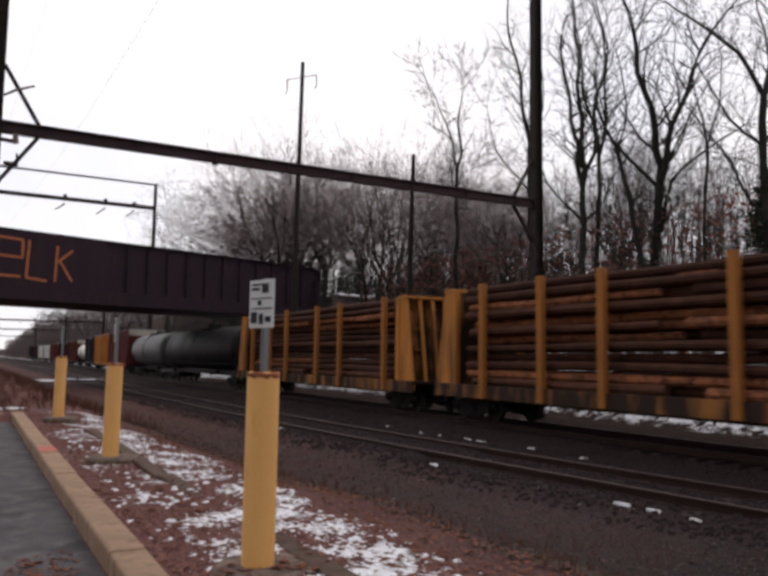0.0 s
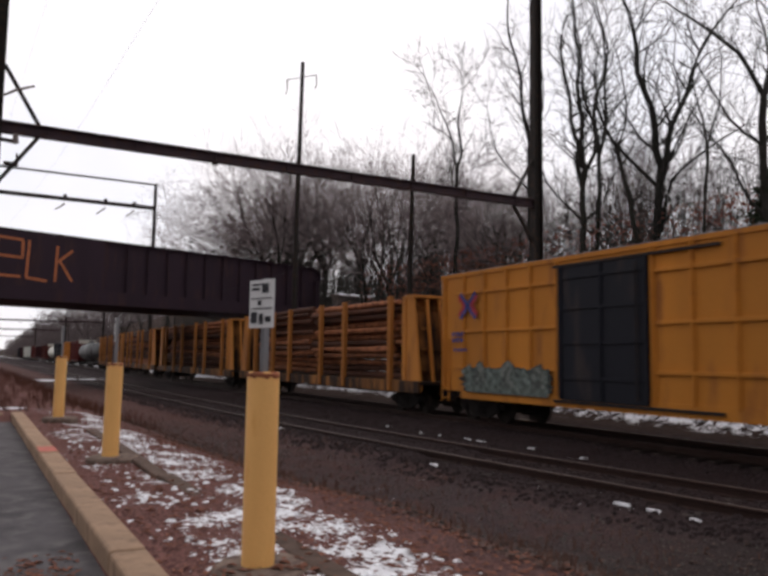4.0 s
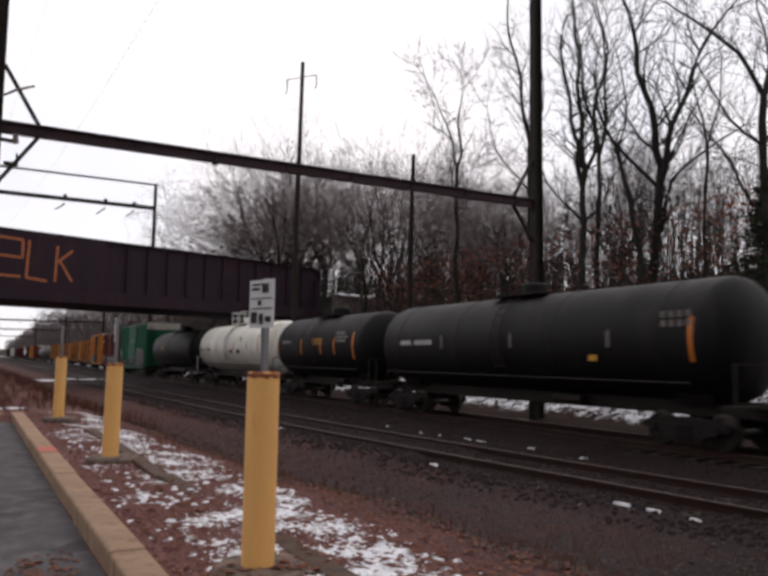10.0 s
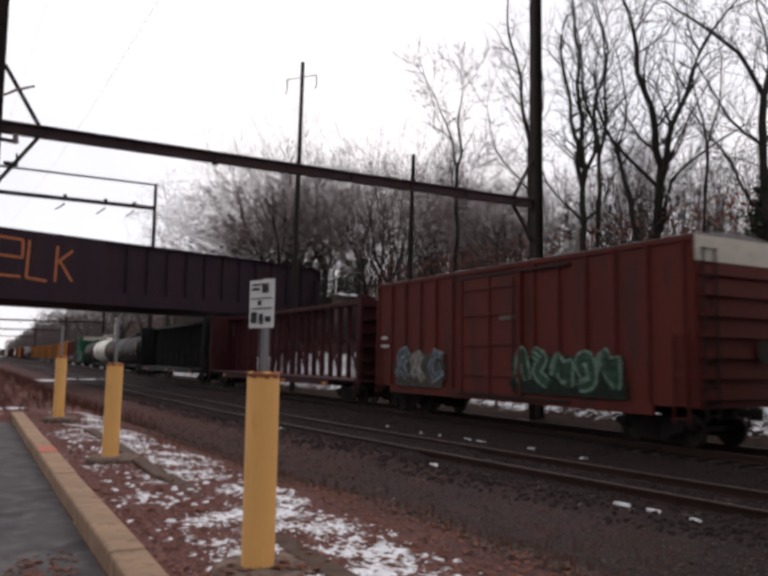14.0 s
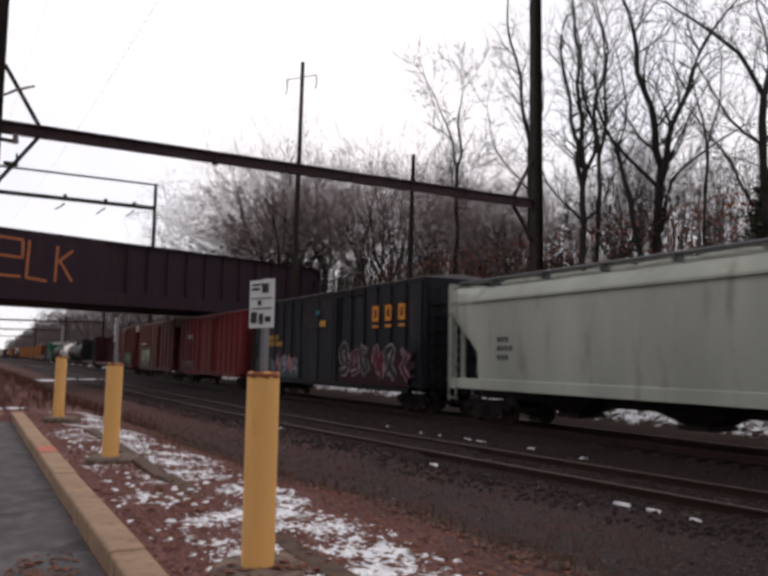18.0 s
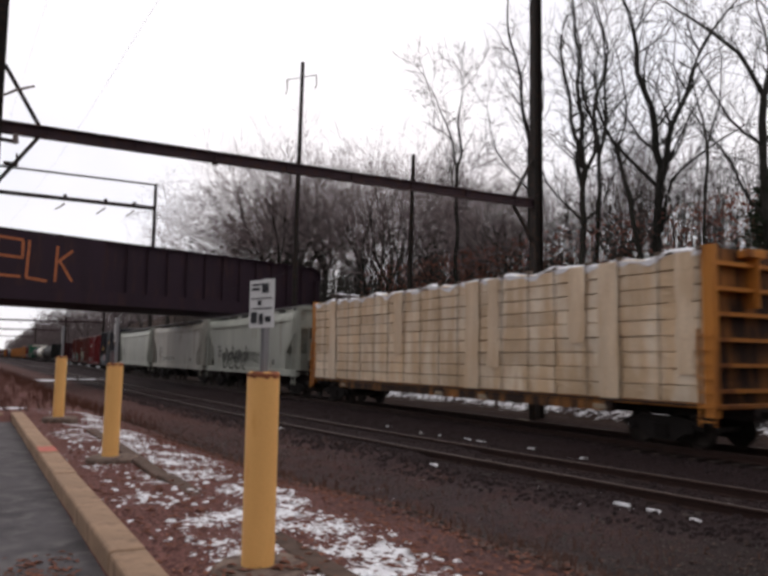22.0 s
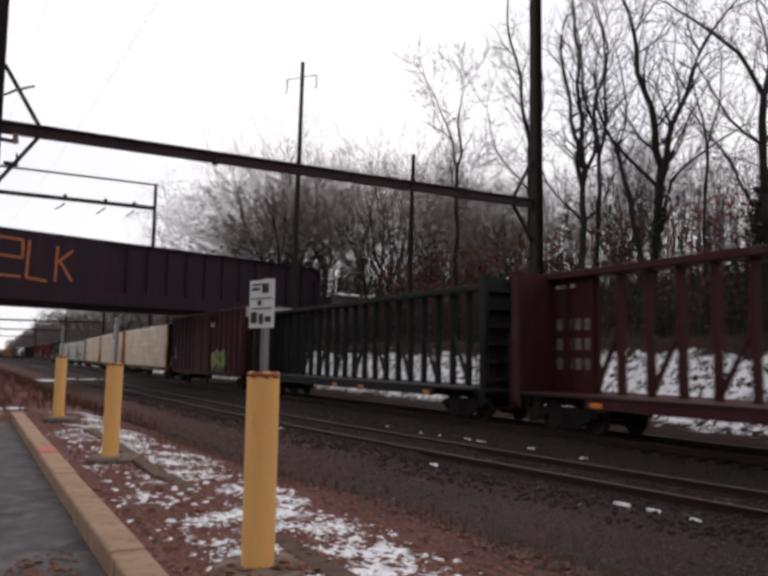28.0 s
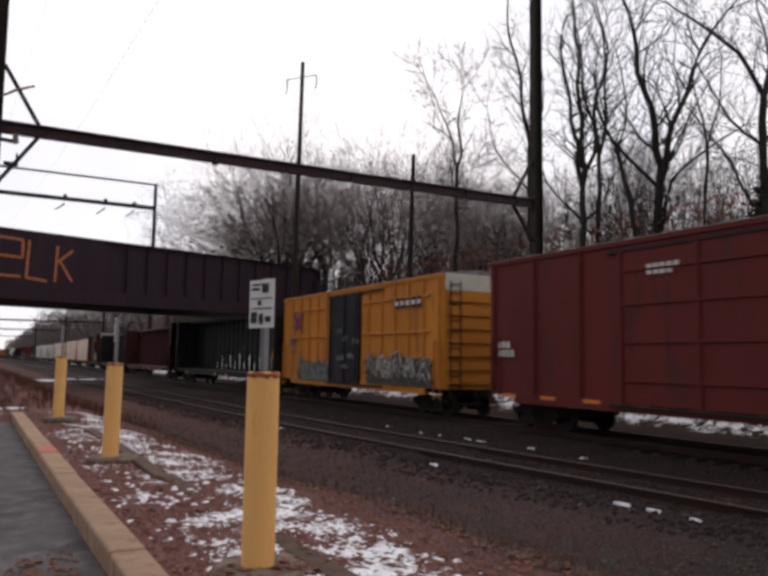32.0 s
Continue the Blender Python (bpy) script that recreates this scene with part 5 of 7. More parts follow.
def hopper(L, colour, label, H=4.52, W=3.15):
    """A covered hopper with curved sides, sloping ends and three outlet bays."""
    car = thing("covered_hopper", label, "freight car", "cars of the freight train")
    running_gear(car, L, 2.1)
    hl, hw, zs = L / 2 - 0.7, W / 2, 1.35
    s = Shape()
    n, secs = 9, []
    prof = [(0.0, 0.0), (0.97, 0.0), (1.0, 0.12), (1.0, 0.5), (0.985, 0.75), (0.94, 0.86), (0.80, 0.95), (0.45, 0.99), (0.0, 1.0)]
    for y, zb in ((-hl + 0.16, 3.55), (-hl + 0.3, 3.4), (-hl + 1.62, 2.25), (-hl + 1.66, zs), (hl - 1.66, zs), (hl - 1.62, 2.25), (hl - 0.3, 3.4), (hl - 0.16, 3.55)):
        ring = [(-hw * a, zb + (H - zb) * b) for a, b in prof] + [(hw * a, zb + (H - zb) * b) for a, b in prof[::-1][1:-1]]
        secs.append([(x, y, z) for x, z in ring])
    k = len(secs[0])
    s.add([p for r in secs for p in r], [(i * k + j, i * k + (j + 1) % k, (i + 1) * k + (j + 1) % k, (i + 1) * k + j) for i in range(len(secs) - 1) for j in range(k)] + [tuple(range(k))[::-1], tuple(range(7 * k, 8 * k))])
    part("body", s, colour, car, smooth=True)
    part("side_sill", Shape().box(-hw - 0.02, -hw + 0.12, -hl, hl, 1.08, 1.42, 0.02).box(hw - 0.12, hw + 0.02, -hl, hl, 1.08, 1.42, 0.02), colour, car, "pale side sill")
    part("centre_sill", Shape().box(-0.28, 0.28, -hl, hl, 0.74, 1.1), STEEL_DARK, car)
    part("eave", Shape().box(-hw - 0.03, -hw + 0.16, -hl + 0.2, hl - 0.2, H - 0.62, H - 0.55), colour, car)
    part("roof_ridge", Shape().box(-0.5, 0.5, -hl + 1.1, hl - 1.1, H - 0.02, H + 0.1, 0.02), colour, car)
    for k2 in range(8):
        part("hatch", Shape().box(-0.38, 0.38, -0.8, 0.8, H + 0.1, H + 0.17, 0.02), colour, car, at=pose(0, (k2 - 3.5) * (2 * hl - 2.6) / 8, 0))
    for sx in (-1, 1):
        w = part("roof_walk", Shape().box(sx * 0.95 - 0.28, sx * 0.95 + 0.28, -hl + 0.1, hl - 0.1, H + 0.14, H + 0.18), GALV, car, "galvanised roof walkway")
        for k2 in range(7):
            part("walk_bracket", Shape().box(sx * 0.95 - 0.2, sx * 0.95 + 0.2, -0.03, 0.03, H - 0.05, H + 0.14), GALV, w, at=pose(0, (k2 - 3) * (2 * hl - 2.4) / 6.5, 0))
    for sy in (-1, 1):
        e = part("end_frame", Shape().box(-hw + 0.02, -hw + 0.14, 0.0, 0.14, 1.1, H + 0.1).box(hw - 0.14, hw - 0.02, 0.0, 0.14, 1.1, H + 0.1).box(-hw + 0.02, hw - 0.02, 0.0, 0.12, H - 0.05, H + 0.1), colour, car, at=pose(0, sy * (hl - 0.14), 0, 0, 0, 0 if sy > 0 else 180))
        part("end_platform", Shape().box(-hw, hw, hl - 0.6, hl + 0.1, 1.3, 1.38), STEEL_DARK, car, at=pose(0, 0, 0, 0, 0, 0 if sy > 0 else 180))
        for x in (-hw + 0.1, -0.55, 0.55, hw - 0.1):
            part("slope_strut", Shape().bar((x, hl - 0.75, 1.38), (x, hl - 0.75, 3.02), 0.07, 0.09), colour, car, at=pose(0, 0, 0, 0, 0, 0 if sy > 0 else 180))
        part("brake_tank", Shape().tube([(-0.8, hl - 0.7, 1.65), (0.6, hl - 0.7, 1.65)], [0.24, 0.24], 12), STEEL_DARK, car, at=pose(0, 0, 0, 0, 0, 0 if sy > 0 else 180), smooth=True)
        ladder(car, -hw + 0.35, sy * (hl + 0.06), 1.1, H - 1.0, 90 * sy, colour)
        ladder(car, -hw - 0.05, sy * (hl - 0.3), 0.65, 3.9, 0, colour)
        part("end_web", Shape().box(-0.06, 0.06, hl - 1.6, hl - 0.12, 1.38, 2.25), STEEL_DARK, car, at=pose(0, 0, 0, 0, 0, 0 if sy > 0 else 180))
    for k2 in (-1, 0, 1):
        y = k2 * (2 * hl - 5.0) / 3
        t = (2 * hl - 5.2) / 6
        part("hopper_bay", Shape().add([(-1.2, y - t, zs), (1.2, y - t, zs), (1.2, y + t, zs), (-1.2, y + t, zs), (-0.45, y - 0.4, 0.5), (0.45, y - 0.4, 0.5), (0.45, y + 0.4, 0.5), (-0.45, y + 0.4, 0.5)],
             [(0, 1, 5, 4), (1, 2, 6, 5), (2, 3, 7, 6), (3, 0, 4, 7), (7, 6, 5, 4)]), STEEL_DARK, car, "dark discharge bay")
        part("outlet_gate", Shape().box(-0.55, 0.55, y - 0.45, y + 0.45, 0.38, 0.5), STEEL_DARK, car)
    car["hl"], car["hw"] = hl, hw
    return car


# ---- the train ----
SPEED = 16.56
UNIT = 14.4
TRAIN = []


def couple(car, front, back):
    """Places a car by its two ends along the line at the clip's start."""
    TRAIN.append((car, UNIT * (front + back) / 2))
    return car


def span(front, back, inset):
    """The length over couplers of a car whose body reaches from front to back."""
    return (front - back) * UNIT + 2 * inset


GREEN = paint("green_paint", (0.007, 0.115, 0.06), 0.6, (0.02, 0.07, 0.045), 0.3)
OXIDE = paint("red_oxide_paint", (0.115, 0.018, 0.016), 0.7, (0.07, 0.02, 0.017), 0.3)
BROWNRED = paint("brown_red_paint", (0.1, 0.019, 0.014), 0.7, (0.055, 0.02, 0.016), 0.35)
BRIGHTRED = paint("bright_red_paint", (0.16, 0.016, 0.018), 0.65, (0.09, 0.02, 0.017), 0.3)
ORANGE = paint("orange_yellow_paint", (0.5, 0.19, 0.026), 0.65, (0.24, 0.085, 0.025), 0.25)
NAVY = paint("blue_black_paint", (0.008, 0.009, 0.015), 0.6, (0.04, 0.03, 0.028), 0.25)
BLACKTANK = paint("black_tank_paint", (0.006, 0.0055, 0.006), 0.6, (0.015, 0.012, 0.011), 0.25)
WHITETANK = paint("white_tank_paint", (0.8, 0.79, 0.71), 0.45, (0.55, 0.48, 0.38), 0.22)
GREYTANK = paint("grey_tank_paint", (0.12, 0.12, 0.12), 0.5, (0.06, 0.08, 0.07), 0.3)
HOPGREY = paint("pale_grey_hopper_paint", (0.37, 0.39, 0.34), 0.55, (0.25, 0.23, 0.19), 0.25)
HOPTAN = paint("grey_tan_hopper_paint", (0.43, 0.42, 0.37), 0.55, (0.26, 0.21, 0.15), 0.3)
DARKGREEN = paint("black_green_paint", (0.012, 0.014, 0.014), 0.7, (0.045, 0.03, 0.025), 0.3)
DARKRED = paint("dark_maroon_paint", (0.05, 0.0095, 0.013), 0.7, (0.06, 0.028, 0.022), 0.35)
DIMPAINT = mat("faded_grey_lettering", (0.16, 0.14, 0.13), 0.7, 0, 0.3, 6, 40, 0.05)
TANKLETTER = mat("faded_white_lettering", (0.3, 0.3, 0.29), 0.7, 0, 0.3, 6, 40, 0.05)
CYANMARK = mat("faded_cyan_mark", (0.03, 0.14, 0.18), 0.7, 0, 0.25, 6, 40, 0.05)
BLUEMARK = mat("blue_mark_paint", (0.05, 0.06, 0.22), 0.6, 0, 0.15, 6, 40, 0.05)
REDMARK = mat("red_mark_paint", (0.4, 0.04, 0.05), 0.6, 0, 0.15, 6, 40, 0.05)
YELLOWMARK = mat("yellow_mark_paint", (0.5, 0.26, 0.04), 0.6, 0, 0.15, 6, 40, 0.05)
LOGOORANGE = mat("orange_logo_paint", (0.62, 0.24, 0.025), 0.6, 0, 0.15, 6, 40, 0.05)
PALE, BLACK, LIME = (0.5, 0.5, 0.47), (0.03, 0.03, 0.035), (0.4, 0.42, 0.08)


def cross_logo(car, y, z, r):
    """A badge of blue arms crossing, with red chevrons between them."""
    x = -car["hw"] - 0.10
    for sg in (-1, 1):
        for nm, off, m in (("logo_arm", 0.02, BLUEMARK), ("logo_chevron", 0.3, REDMARK)):
            for up in (-1, 1):
                a, b = (y + sg * off * 0.6, z), (y + sg * (r + off * 0.25), z + up * r * (1 - off * 0.75))
                part(nm, Shape().bar((x - 0.004 * up, *a), (x - 0.004 * up, *b), 0.006, 0.15), m, car)


def build_train():
    # the far cars that have gone by when the clip begins
    ahead = [("tank", 1.42, BLACKTANK), ("tank", 1.12, GREYTANK), ("box", 1.25, OXIDE), ("box", 1.2, ORANGE), ("box", 1.2, NAVY), ("tank", 1.1, WHITETANK),
             ("box", 1.25, BROWNRED), ("beam", 1.65, DARKRED), ("box", 1.25, OXIDE), ("hop", 1.28, HOPGREY), ("hop", 1.28, HOPTAN), ("box", 1.4, DARKRED), ("box", 1.25, NAVY)]
    f = 3.11
    words = {"tank": "long dark tank car far along the train", "box": "ribbed boxcar far along the train", "beam": "empty centre beam flat car far along the train", "hop": "pale covered hopper far along the train"}
    for kind, ln, col in ahead:
        L = ln * UNIT
        if kind == "tank":
            car = tank_car(L, col, words[kind])
        elif kind == "box":
            car = boxcar(L, col, "%s %s" % (col.name.split("_paint")[0].replace("_", " "), words[kind]), H=4.75)
        elif kind == "beam":
            car = centrebeam(L, col, words[kind])
        else:
            car = hopper(L, col, words[kind])
        couple(car, f + ln, f)
        f += ln
    # four flat cars with logs
    for i, (a, b) in enumerate(((3.095, 1.665), (1.55, 0.12), (0.005, -1.425), (-1.54, -2.97))):
        couple(log_car(span(a, b, 0.8), "yellow bulkhead flat car loaded with long stripped logs", 11 + i, i == 3), a, b)
    # orange, red and green boxcars
    c = couple(boxcar(span(-3.081, -4.134, 0.62), ORANGE, "orange-yellow boxcar with a dark door and a crossed badge", H=4.95, door=NAVY, door_w=3.0, belts=True), -3.081, -4.134)
    cross_logo(c, 5.9, 3.8, 0.42)
    bars(c, -c["hw"] - 0.09, 6.8, 2.95, (3, 3), 0.24, 0.14, BLUEMARK)
    bars(c, -c["hw"] - 0.09, 6.7, 2.4, (4,), 0.2, 0.1, BLUEMARK)
    part("graffiti_fill", Shape().box(-c["hw"] - 0.092, -c["hw"] - 0.088, 2.0, 6.0, 1.0, 1.75), spray((0.16, 0.19, 0.17)), c)
    tag_letters(c, -c["hw"] - 0.095, 6.2, 2.0, 1.0, 1.9, ((0.1, 0.12, 0.11), (0.18, 0.22, 0.2), (0.2, 0.22, 0.2)), 5, 0.34)
    c = couple(boxcar(span(-4.233, -5.29, 0.62), OXIDE, "maroon boxcar with white lettering and graffiti along its sill", H=4.75, band=False), -4.233, -5.29)
    bars(c, -c["hw"] - 0.09, 7.0, 3.95, (4,), 0.28, 0.3, WHITEPAINT)
    bars(c, -c["hw"] - 0.06, 3.0, 4.0, (1, 1), 0.22, 0.3, WHITEPAINT)
    tag_letters(c, -c["hw"] - 0.09, 7.3, 4.2, 1.05, 2.1, ((0.36, 0.3, 0.3), (0.15, 0.05, 0.06), (0.3, 0.2, 0.2)), 7)
    tag_letters(c, -c["hw"] - 0.12, 2.0, -6.5, 1.1, 2.0, (PALE, (0.1, 0.06, 0.07), (0.3, 0.3, 0.33)), 8)
    c = couple(boxcar(span(-5.435, -6.506, 0.62), GREEN, "tall green boxcar with graffiti along its lower side", H=5.12, door_w=4.4, ribs=17, door_off=-0.2), -5.435, -6.506)
    bars(c, -c["hw"] - 0.09, 6.9, 2.6, (2, 2, 3), 0.26, 0.13, WHITEPAINT, 0.14)
    bars(c, -c["hw"] - 0.13, -0.5, 3.62, (4, 3), 0.16, 0.1, WHITEPAINT)
    bars(c, -c["hw"] - 0.09, 3.0, 3.1, (1, 2, 1), 0.2, 0.1, WHITEPAINT, 0.16)
    part("graffiti_fill", Shape().box(-c["hw"] - 0.1285, -c["hw"] - 0.127, -2.2, 1.8, 1.0, 1.7), spray((0.008, 0.045, 0.028)), c)
    part("graffiti_fill", Shape().box(-c["hw"] - 0.0885, -c["hw"] - 0.087, -7.3, -2.7, 1.0, 1.75), spray((0.02, 0.03, 0.028)), c)
    tag_letters(c, -c["hw"] - 0.13, 1.3, -1.6, 1.15, 1.9, ((0.3, 0.33, 0.32), (0.015, 0.06, 0.04), (0.02, 0.04, 0.035)), 9, 0.2)
    tag_letters(c, -c["hw"] - 0.09, 6.9, 2.6, 1.0, 1.6, ((0.1, 0.08, 0.085), (0.04, 0.075, 0.06), (0.12, 0.06, 0.06)), 29, 0.26)
    tag_letters(c, -c["hw"] - 0.09, -2.6, -7.3, 1.0, 2.7, ((0.42, 0.38, 0.38), (0.015, 0.015, 0.02), (0.02, 0.03, 0.03), (0.06, 0.05, 0.06)), 10, 0.3, 4)
    # tank cars
    c = couple(tank_car(span(-6.665, -7.63, 0.75), BLACKTANK, "glossy black tank car with a small yellow mark"), -6.665, -7.63)
    bars(c, -1.5, 2.9, 2.75, (4,), 0.2, 0.18, YELLOWMARK)
    c = couple(tank_car(span(-7.765, -8.735, 0.75), WHITETANK, "cream white tank car with white guard rails on top", R=1.53, zc=2.62, rail=WHITEPAINT), -7.765, -8.735)
    bars(c, -1.536, 6.1, 2.55, (4,), 0.2, 0.13, INK)
    bars(c, -1.536, 4.7, 2.55, (6,), 0.18, 0.13, INK)
    bars(c, -1.536, -2.6, 3.2, (3, 3), 0.16, 0.08, INK)
    c = couple(tank_car(span(-8.83, -9.565, 0.75), BLACKTANK, "short black tank car with orange reflective strips", R=1.5, orange=True), -8.83, -9.565)
    bars(c, -1.5, 4.0, 2.9, (5,), 0.24, 0.17, TANKLETTER)
    bars(c, -1.5, 0.1, 2.95, (4,), 0.3, 0.3, YELLOWMARK)
    bars(c, -1.5, -2.6, 3.2, (4, 5, 4), 0.24, 0.11, TANKLETTER)
    c = couple(tank_car(span(-9.65, -10.745, 0.75), BLACKTANK, "plain black tank car with faint white lettering", R=1.52), -9.65, -10.745)
    bars(c, -1.525, 6.0, 2.72, (4,), 0.2, 0.17, WHITEPAINT)
    bars(c, -1.525, 5.0, 2.72, (6,), 0.2, 0.17, WHITEPAINT)
    bars(c, -1.5, -6.3, 3.25, (4, 4), 0.24, 0.16, DIMPAINT)
    bars(c, -1.5, -3.9, 2.2, (1,), 0.5, 0.16, YELLOWMARK)
    for yy in (3.2, -0.6, -4.6):
        part("reflector", Shape().box(-1.53, -1.515, yy - 0.05, yy + 0.05, 2.4, 2.85), DIMPAINT, c, "dull reflective strip")
    vs = [(-1.535 * math.sin(w), -7.15 + d, 2.6 - 1.535 * math.cos(w)) for w in [1.2 + 0.1 * k for k in range(8)] for d in (-0.06, 0.06)]
    part("reflector", Shape().add(vs, [(2 * i, 2 * i + 1, 2 * i + 3, 2 * i + 2) for i in range(7)]), ORANGEPAINT, c, "orange reflective strip")
    # empty centre beam flat cars, then red boxcars
    c = couple(centrebeam(span(-10.895, -12.488, 0.6), DARKGREEN, "empty black centre beam flat car with bulkheads"), -10.895, -12.488)
    bars(c, -0.03, c["hl"] - 0.5, 4.1, (1, 1, 1), 0.9, 0.55, DIMPAINT, 0.14)
    bars(c, -1.48, c["hl"] - 0.05, 3.95, (1, 1), 0.5, 0.14, DIMPAINT, 0.1)
    c = couple(centrebeam(span(-12.573, -14.144, 0.6), DARKRED, "empty maroon centre beam flat car with bulkheads"), -12.573, -14.144)
    bars(c, -0.03, c["hl"] - 0.4, 4.3, (1, 1, 3, 3), 0.3, 0.16, DIMPAINT)
    c = couple(boxcar(span(-14.249, -15.304, 0.62), BROWNRED, "brick red boxcar with pale green graffiti", H=5.0, ribs=15), -14.249, -15.304)
    bars(c, -c["hw"] - 0.12, -0.6, 3.4, (4,), 0.2, 0.14, DIMPAINT)
    bars(c, -c["hw"] - 0.09, 7.0, 2.9, (3, 4), 0.16, 0.12, WHITEPAINT, 0.2)
    tag_letters(c, -c["hw"] - 0.09, 5.9, 2.5, 1.05, 2.4, ((0.3, 0.33, 0.34), (0.09, 0.13, 0.16), (0.25, 0.23, 0.2)), 21, 0.24)
    tag_letters(c, -c["hw"] - 0.1, -1.2, -5.6, 1.1, 2.3, ((0.22, 0.34, 0.27), (0.03, 0.07, 0.045), (0.04, 0.09, 0.06)), 26, 0.3)
    c = couple(boxcar(span(-15.456, -16.51, 0.62), BROWNRED, "brown boxcar with big pale green graffiti", H=4.95, ribs=12), -15.456, -16.51)
    bars(c, -c["hw"] - 0.09, 6.9, 3.2, (1, 1), 0.34, 0.16, TANKLETTER, 0.2)
    bars(c, -c["hw"] - 0.09, 5.9, 3.2, (1, 1), 0.26, 0.16, TANKLETTER, 0.2)
    bars(c, -c["hw"] - 0.09, 5.1, 3.2, (3,), 0.22, 0.18, WHITEPAINT)
    bars(c, -c["hw"] - 0.09, 4.1, 3.2, (2,), 0.24, 0.18, WHITEPAINT)
    part("graffiti_fill", Shape().box(-c["hw"] - 0.094, -c["hw"] - 0.09, 1.5, 5.75, 0.99, 1.62), spray((0.03, 0.075, 0.04)), c)
    tag_letters(c, -c["hw"] - 0.1, 5.6, 1.6, 1.15, 2.75, (BLACK, (0.42, 0.44, 0.3), (0.36, 0.4, 0.28)), 22, 0.4, 4)
    c = couple(boxcar(span(-16.61, -17.697, 0.62), BRIGHTRED, "bright red boxcar with pale lettering and small graffiti", H=4.85, ribs=15, band=False), -16.61, -17.697)
    bars(c, -c["hw"] - 0.06, 5.0, 3.6, (4,), 0.3, 0.3, WHITEPAINT)
    tag_letters(c, -c["hw"] - 0.09, 6.5, 3.0, 1.05, 1.8, ((0.3, 0.2, 0.2), (0.2, 0.05, 0.05), (0.25, 0.12, 0.12)), 23, 0.2)
    c = couple(boxcar(span(-17.808, -19.108, 0.62), NAVY, "long blue-black boxcar with yellow lettering and bold graffiti", H=5.05, ribs=17, door_w=4.0, band=False), -17.808, -19.108)
    bars(c, -c["hw"] - 0.06, 6.6, 3.2, (4, 6), 0.36, 0.26, YELLOWMARK)
    bars(c, -c["hw"] - 0.14, 0.25, 4.25, (1,), 0.8, 0.2, CYANMARK)
    bars(c, -c["hw"] - 0.14, -0.3, 3.75, (1,), 1.0, 0.28, YELLOWMARK)
    for k in range(3):
        ya, yb, xl = -5.92 - 1.05 * k, -5.42 - 1.05 * k, -c["hw"]
        part("logo_frame", Shape().box(xl - 0.096, xl - 0.09, ya, ya + 0.15, 3.52, 4.14).box(xl - 0.096, xl - 0.09, yb - 0.15, yb, 3.52, 4.14).box(xl - 0.096, xl - 0.09, ya + 0.15, yb - 0.15, 3.52, 3.65).box(xl - 0.096, xl - 0.09, ya + 0.15, yb - 0.15, 4.0, 4.14), LOGOORANGE, c)
        part("logo_rule", Shape().box(xl - 0.096, xl - 0.09, ya, yb, 3.27, 3.37), LOGOORANGE, c)
    tag_letters(c, -c["hw"] - 0.095, 8.4, 5.3, 1.05, 2.0, ((0.3, 0.32, 0.33), (0.03, 0.04, 0.05), (0.16, 0.18, 0.2)), 24, 0.3)
    tag_letters(c, -c["hw"] - 0.1, 5.4, 2.2, 1.05, 2.1, ((0.3, 0.16, 0.16), (0.38, 0.2, 0.2), (0.2, 0.3, 0.38)), 28, 0.36)
    tag_letters(c, -c["hw"] - 0.12, -2.4, -8.6, 1.0, 2.6, ((0.3, 0.25, 0.26), (0.03, 0.03, 0.04), (0.1, 0.012, 0.03), (0.035, 0.035, 0.04), (0.12, 0.012, 0.03)), 25, 0.25, 6)
    # covered hoppers
    for i, (a, b, col, lab) in enumerate(((-19.214, -20.469, HOPGREY, "pale grey-green covered hopper with sloping ends"), (-20.549, -21.682, HOPTAN, "grey-tan covered hopper with dark scrawled graffiti"), (-21.753, -22.873, HOPGREY, "grey covered hopper with loopy black graffiti"))):
        c = couple(hopper(span(a, b, 0.7), col, lab), a, b)
        bars(c, -c["hw"] - 0.004, c["hl"] - 2.7, 2.75, (3, 4, 3), 0.2, 0.16, INK, 0.12)
        bars(c, -c["hw"] - 0.004, -c["hl"] + 3.4, 1.9, (1,), 0.3, 0.26, INK)
        if i == 2:
            loops(c, -c["hw"] - 0.024, c["hl"] - 3.6, 1.2, 4, 1.3, 0.11, (0.06, 0.065, 0.06), 33)
            loops(c, -c["hw"] - 0.03, c["hl"] - 8.4, 1.75, 4, 0.6, 0.05, (0.06, 0.06, 0.055), 35)
        if i:
            for k in range(3):
                scrawl(c, -c["hw"] - 0.012 - 0.006 * k, c["hl"] - 3.5 - 1.5 * k, c["hl"] - 5.2 - 1.5 * k, 1.6, 2.05 + 0.4 * (i == 2), (0.05, 0.05, 0.05), 30 + 4 * i + k, 0.04 + 0.03 * (i == 2), 9)
    # lumber
    for i, (a, b) in enumerate(((-22.982, -24.545), (-24.671, -26.185), (-26.309, -27.829))):
        couple(lumber_car(span(a, b, 0.6), FLATYELLOW, "yellow centre beam flat car stacked with wrapped lumber", 40 + i, (9, 9, 6)[i]), a, b)
    c = couple(boxcar(span(-27.925, -29.2, 0.62), DARKRED, "long dark maroon boxcar with a yellow graffiti patch", H=5.05, ribs=17, door_w=4.2), -27.925, -29.2)
    bars(c, -c["hw"] - 0.06, -1.9, 4.3, (4,), 0.3, 0.3, WHITEPAINT)
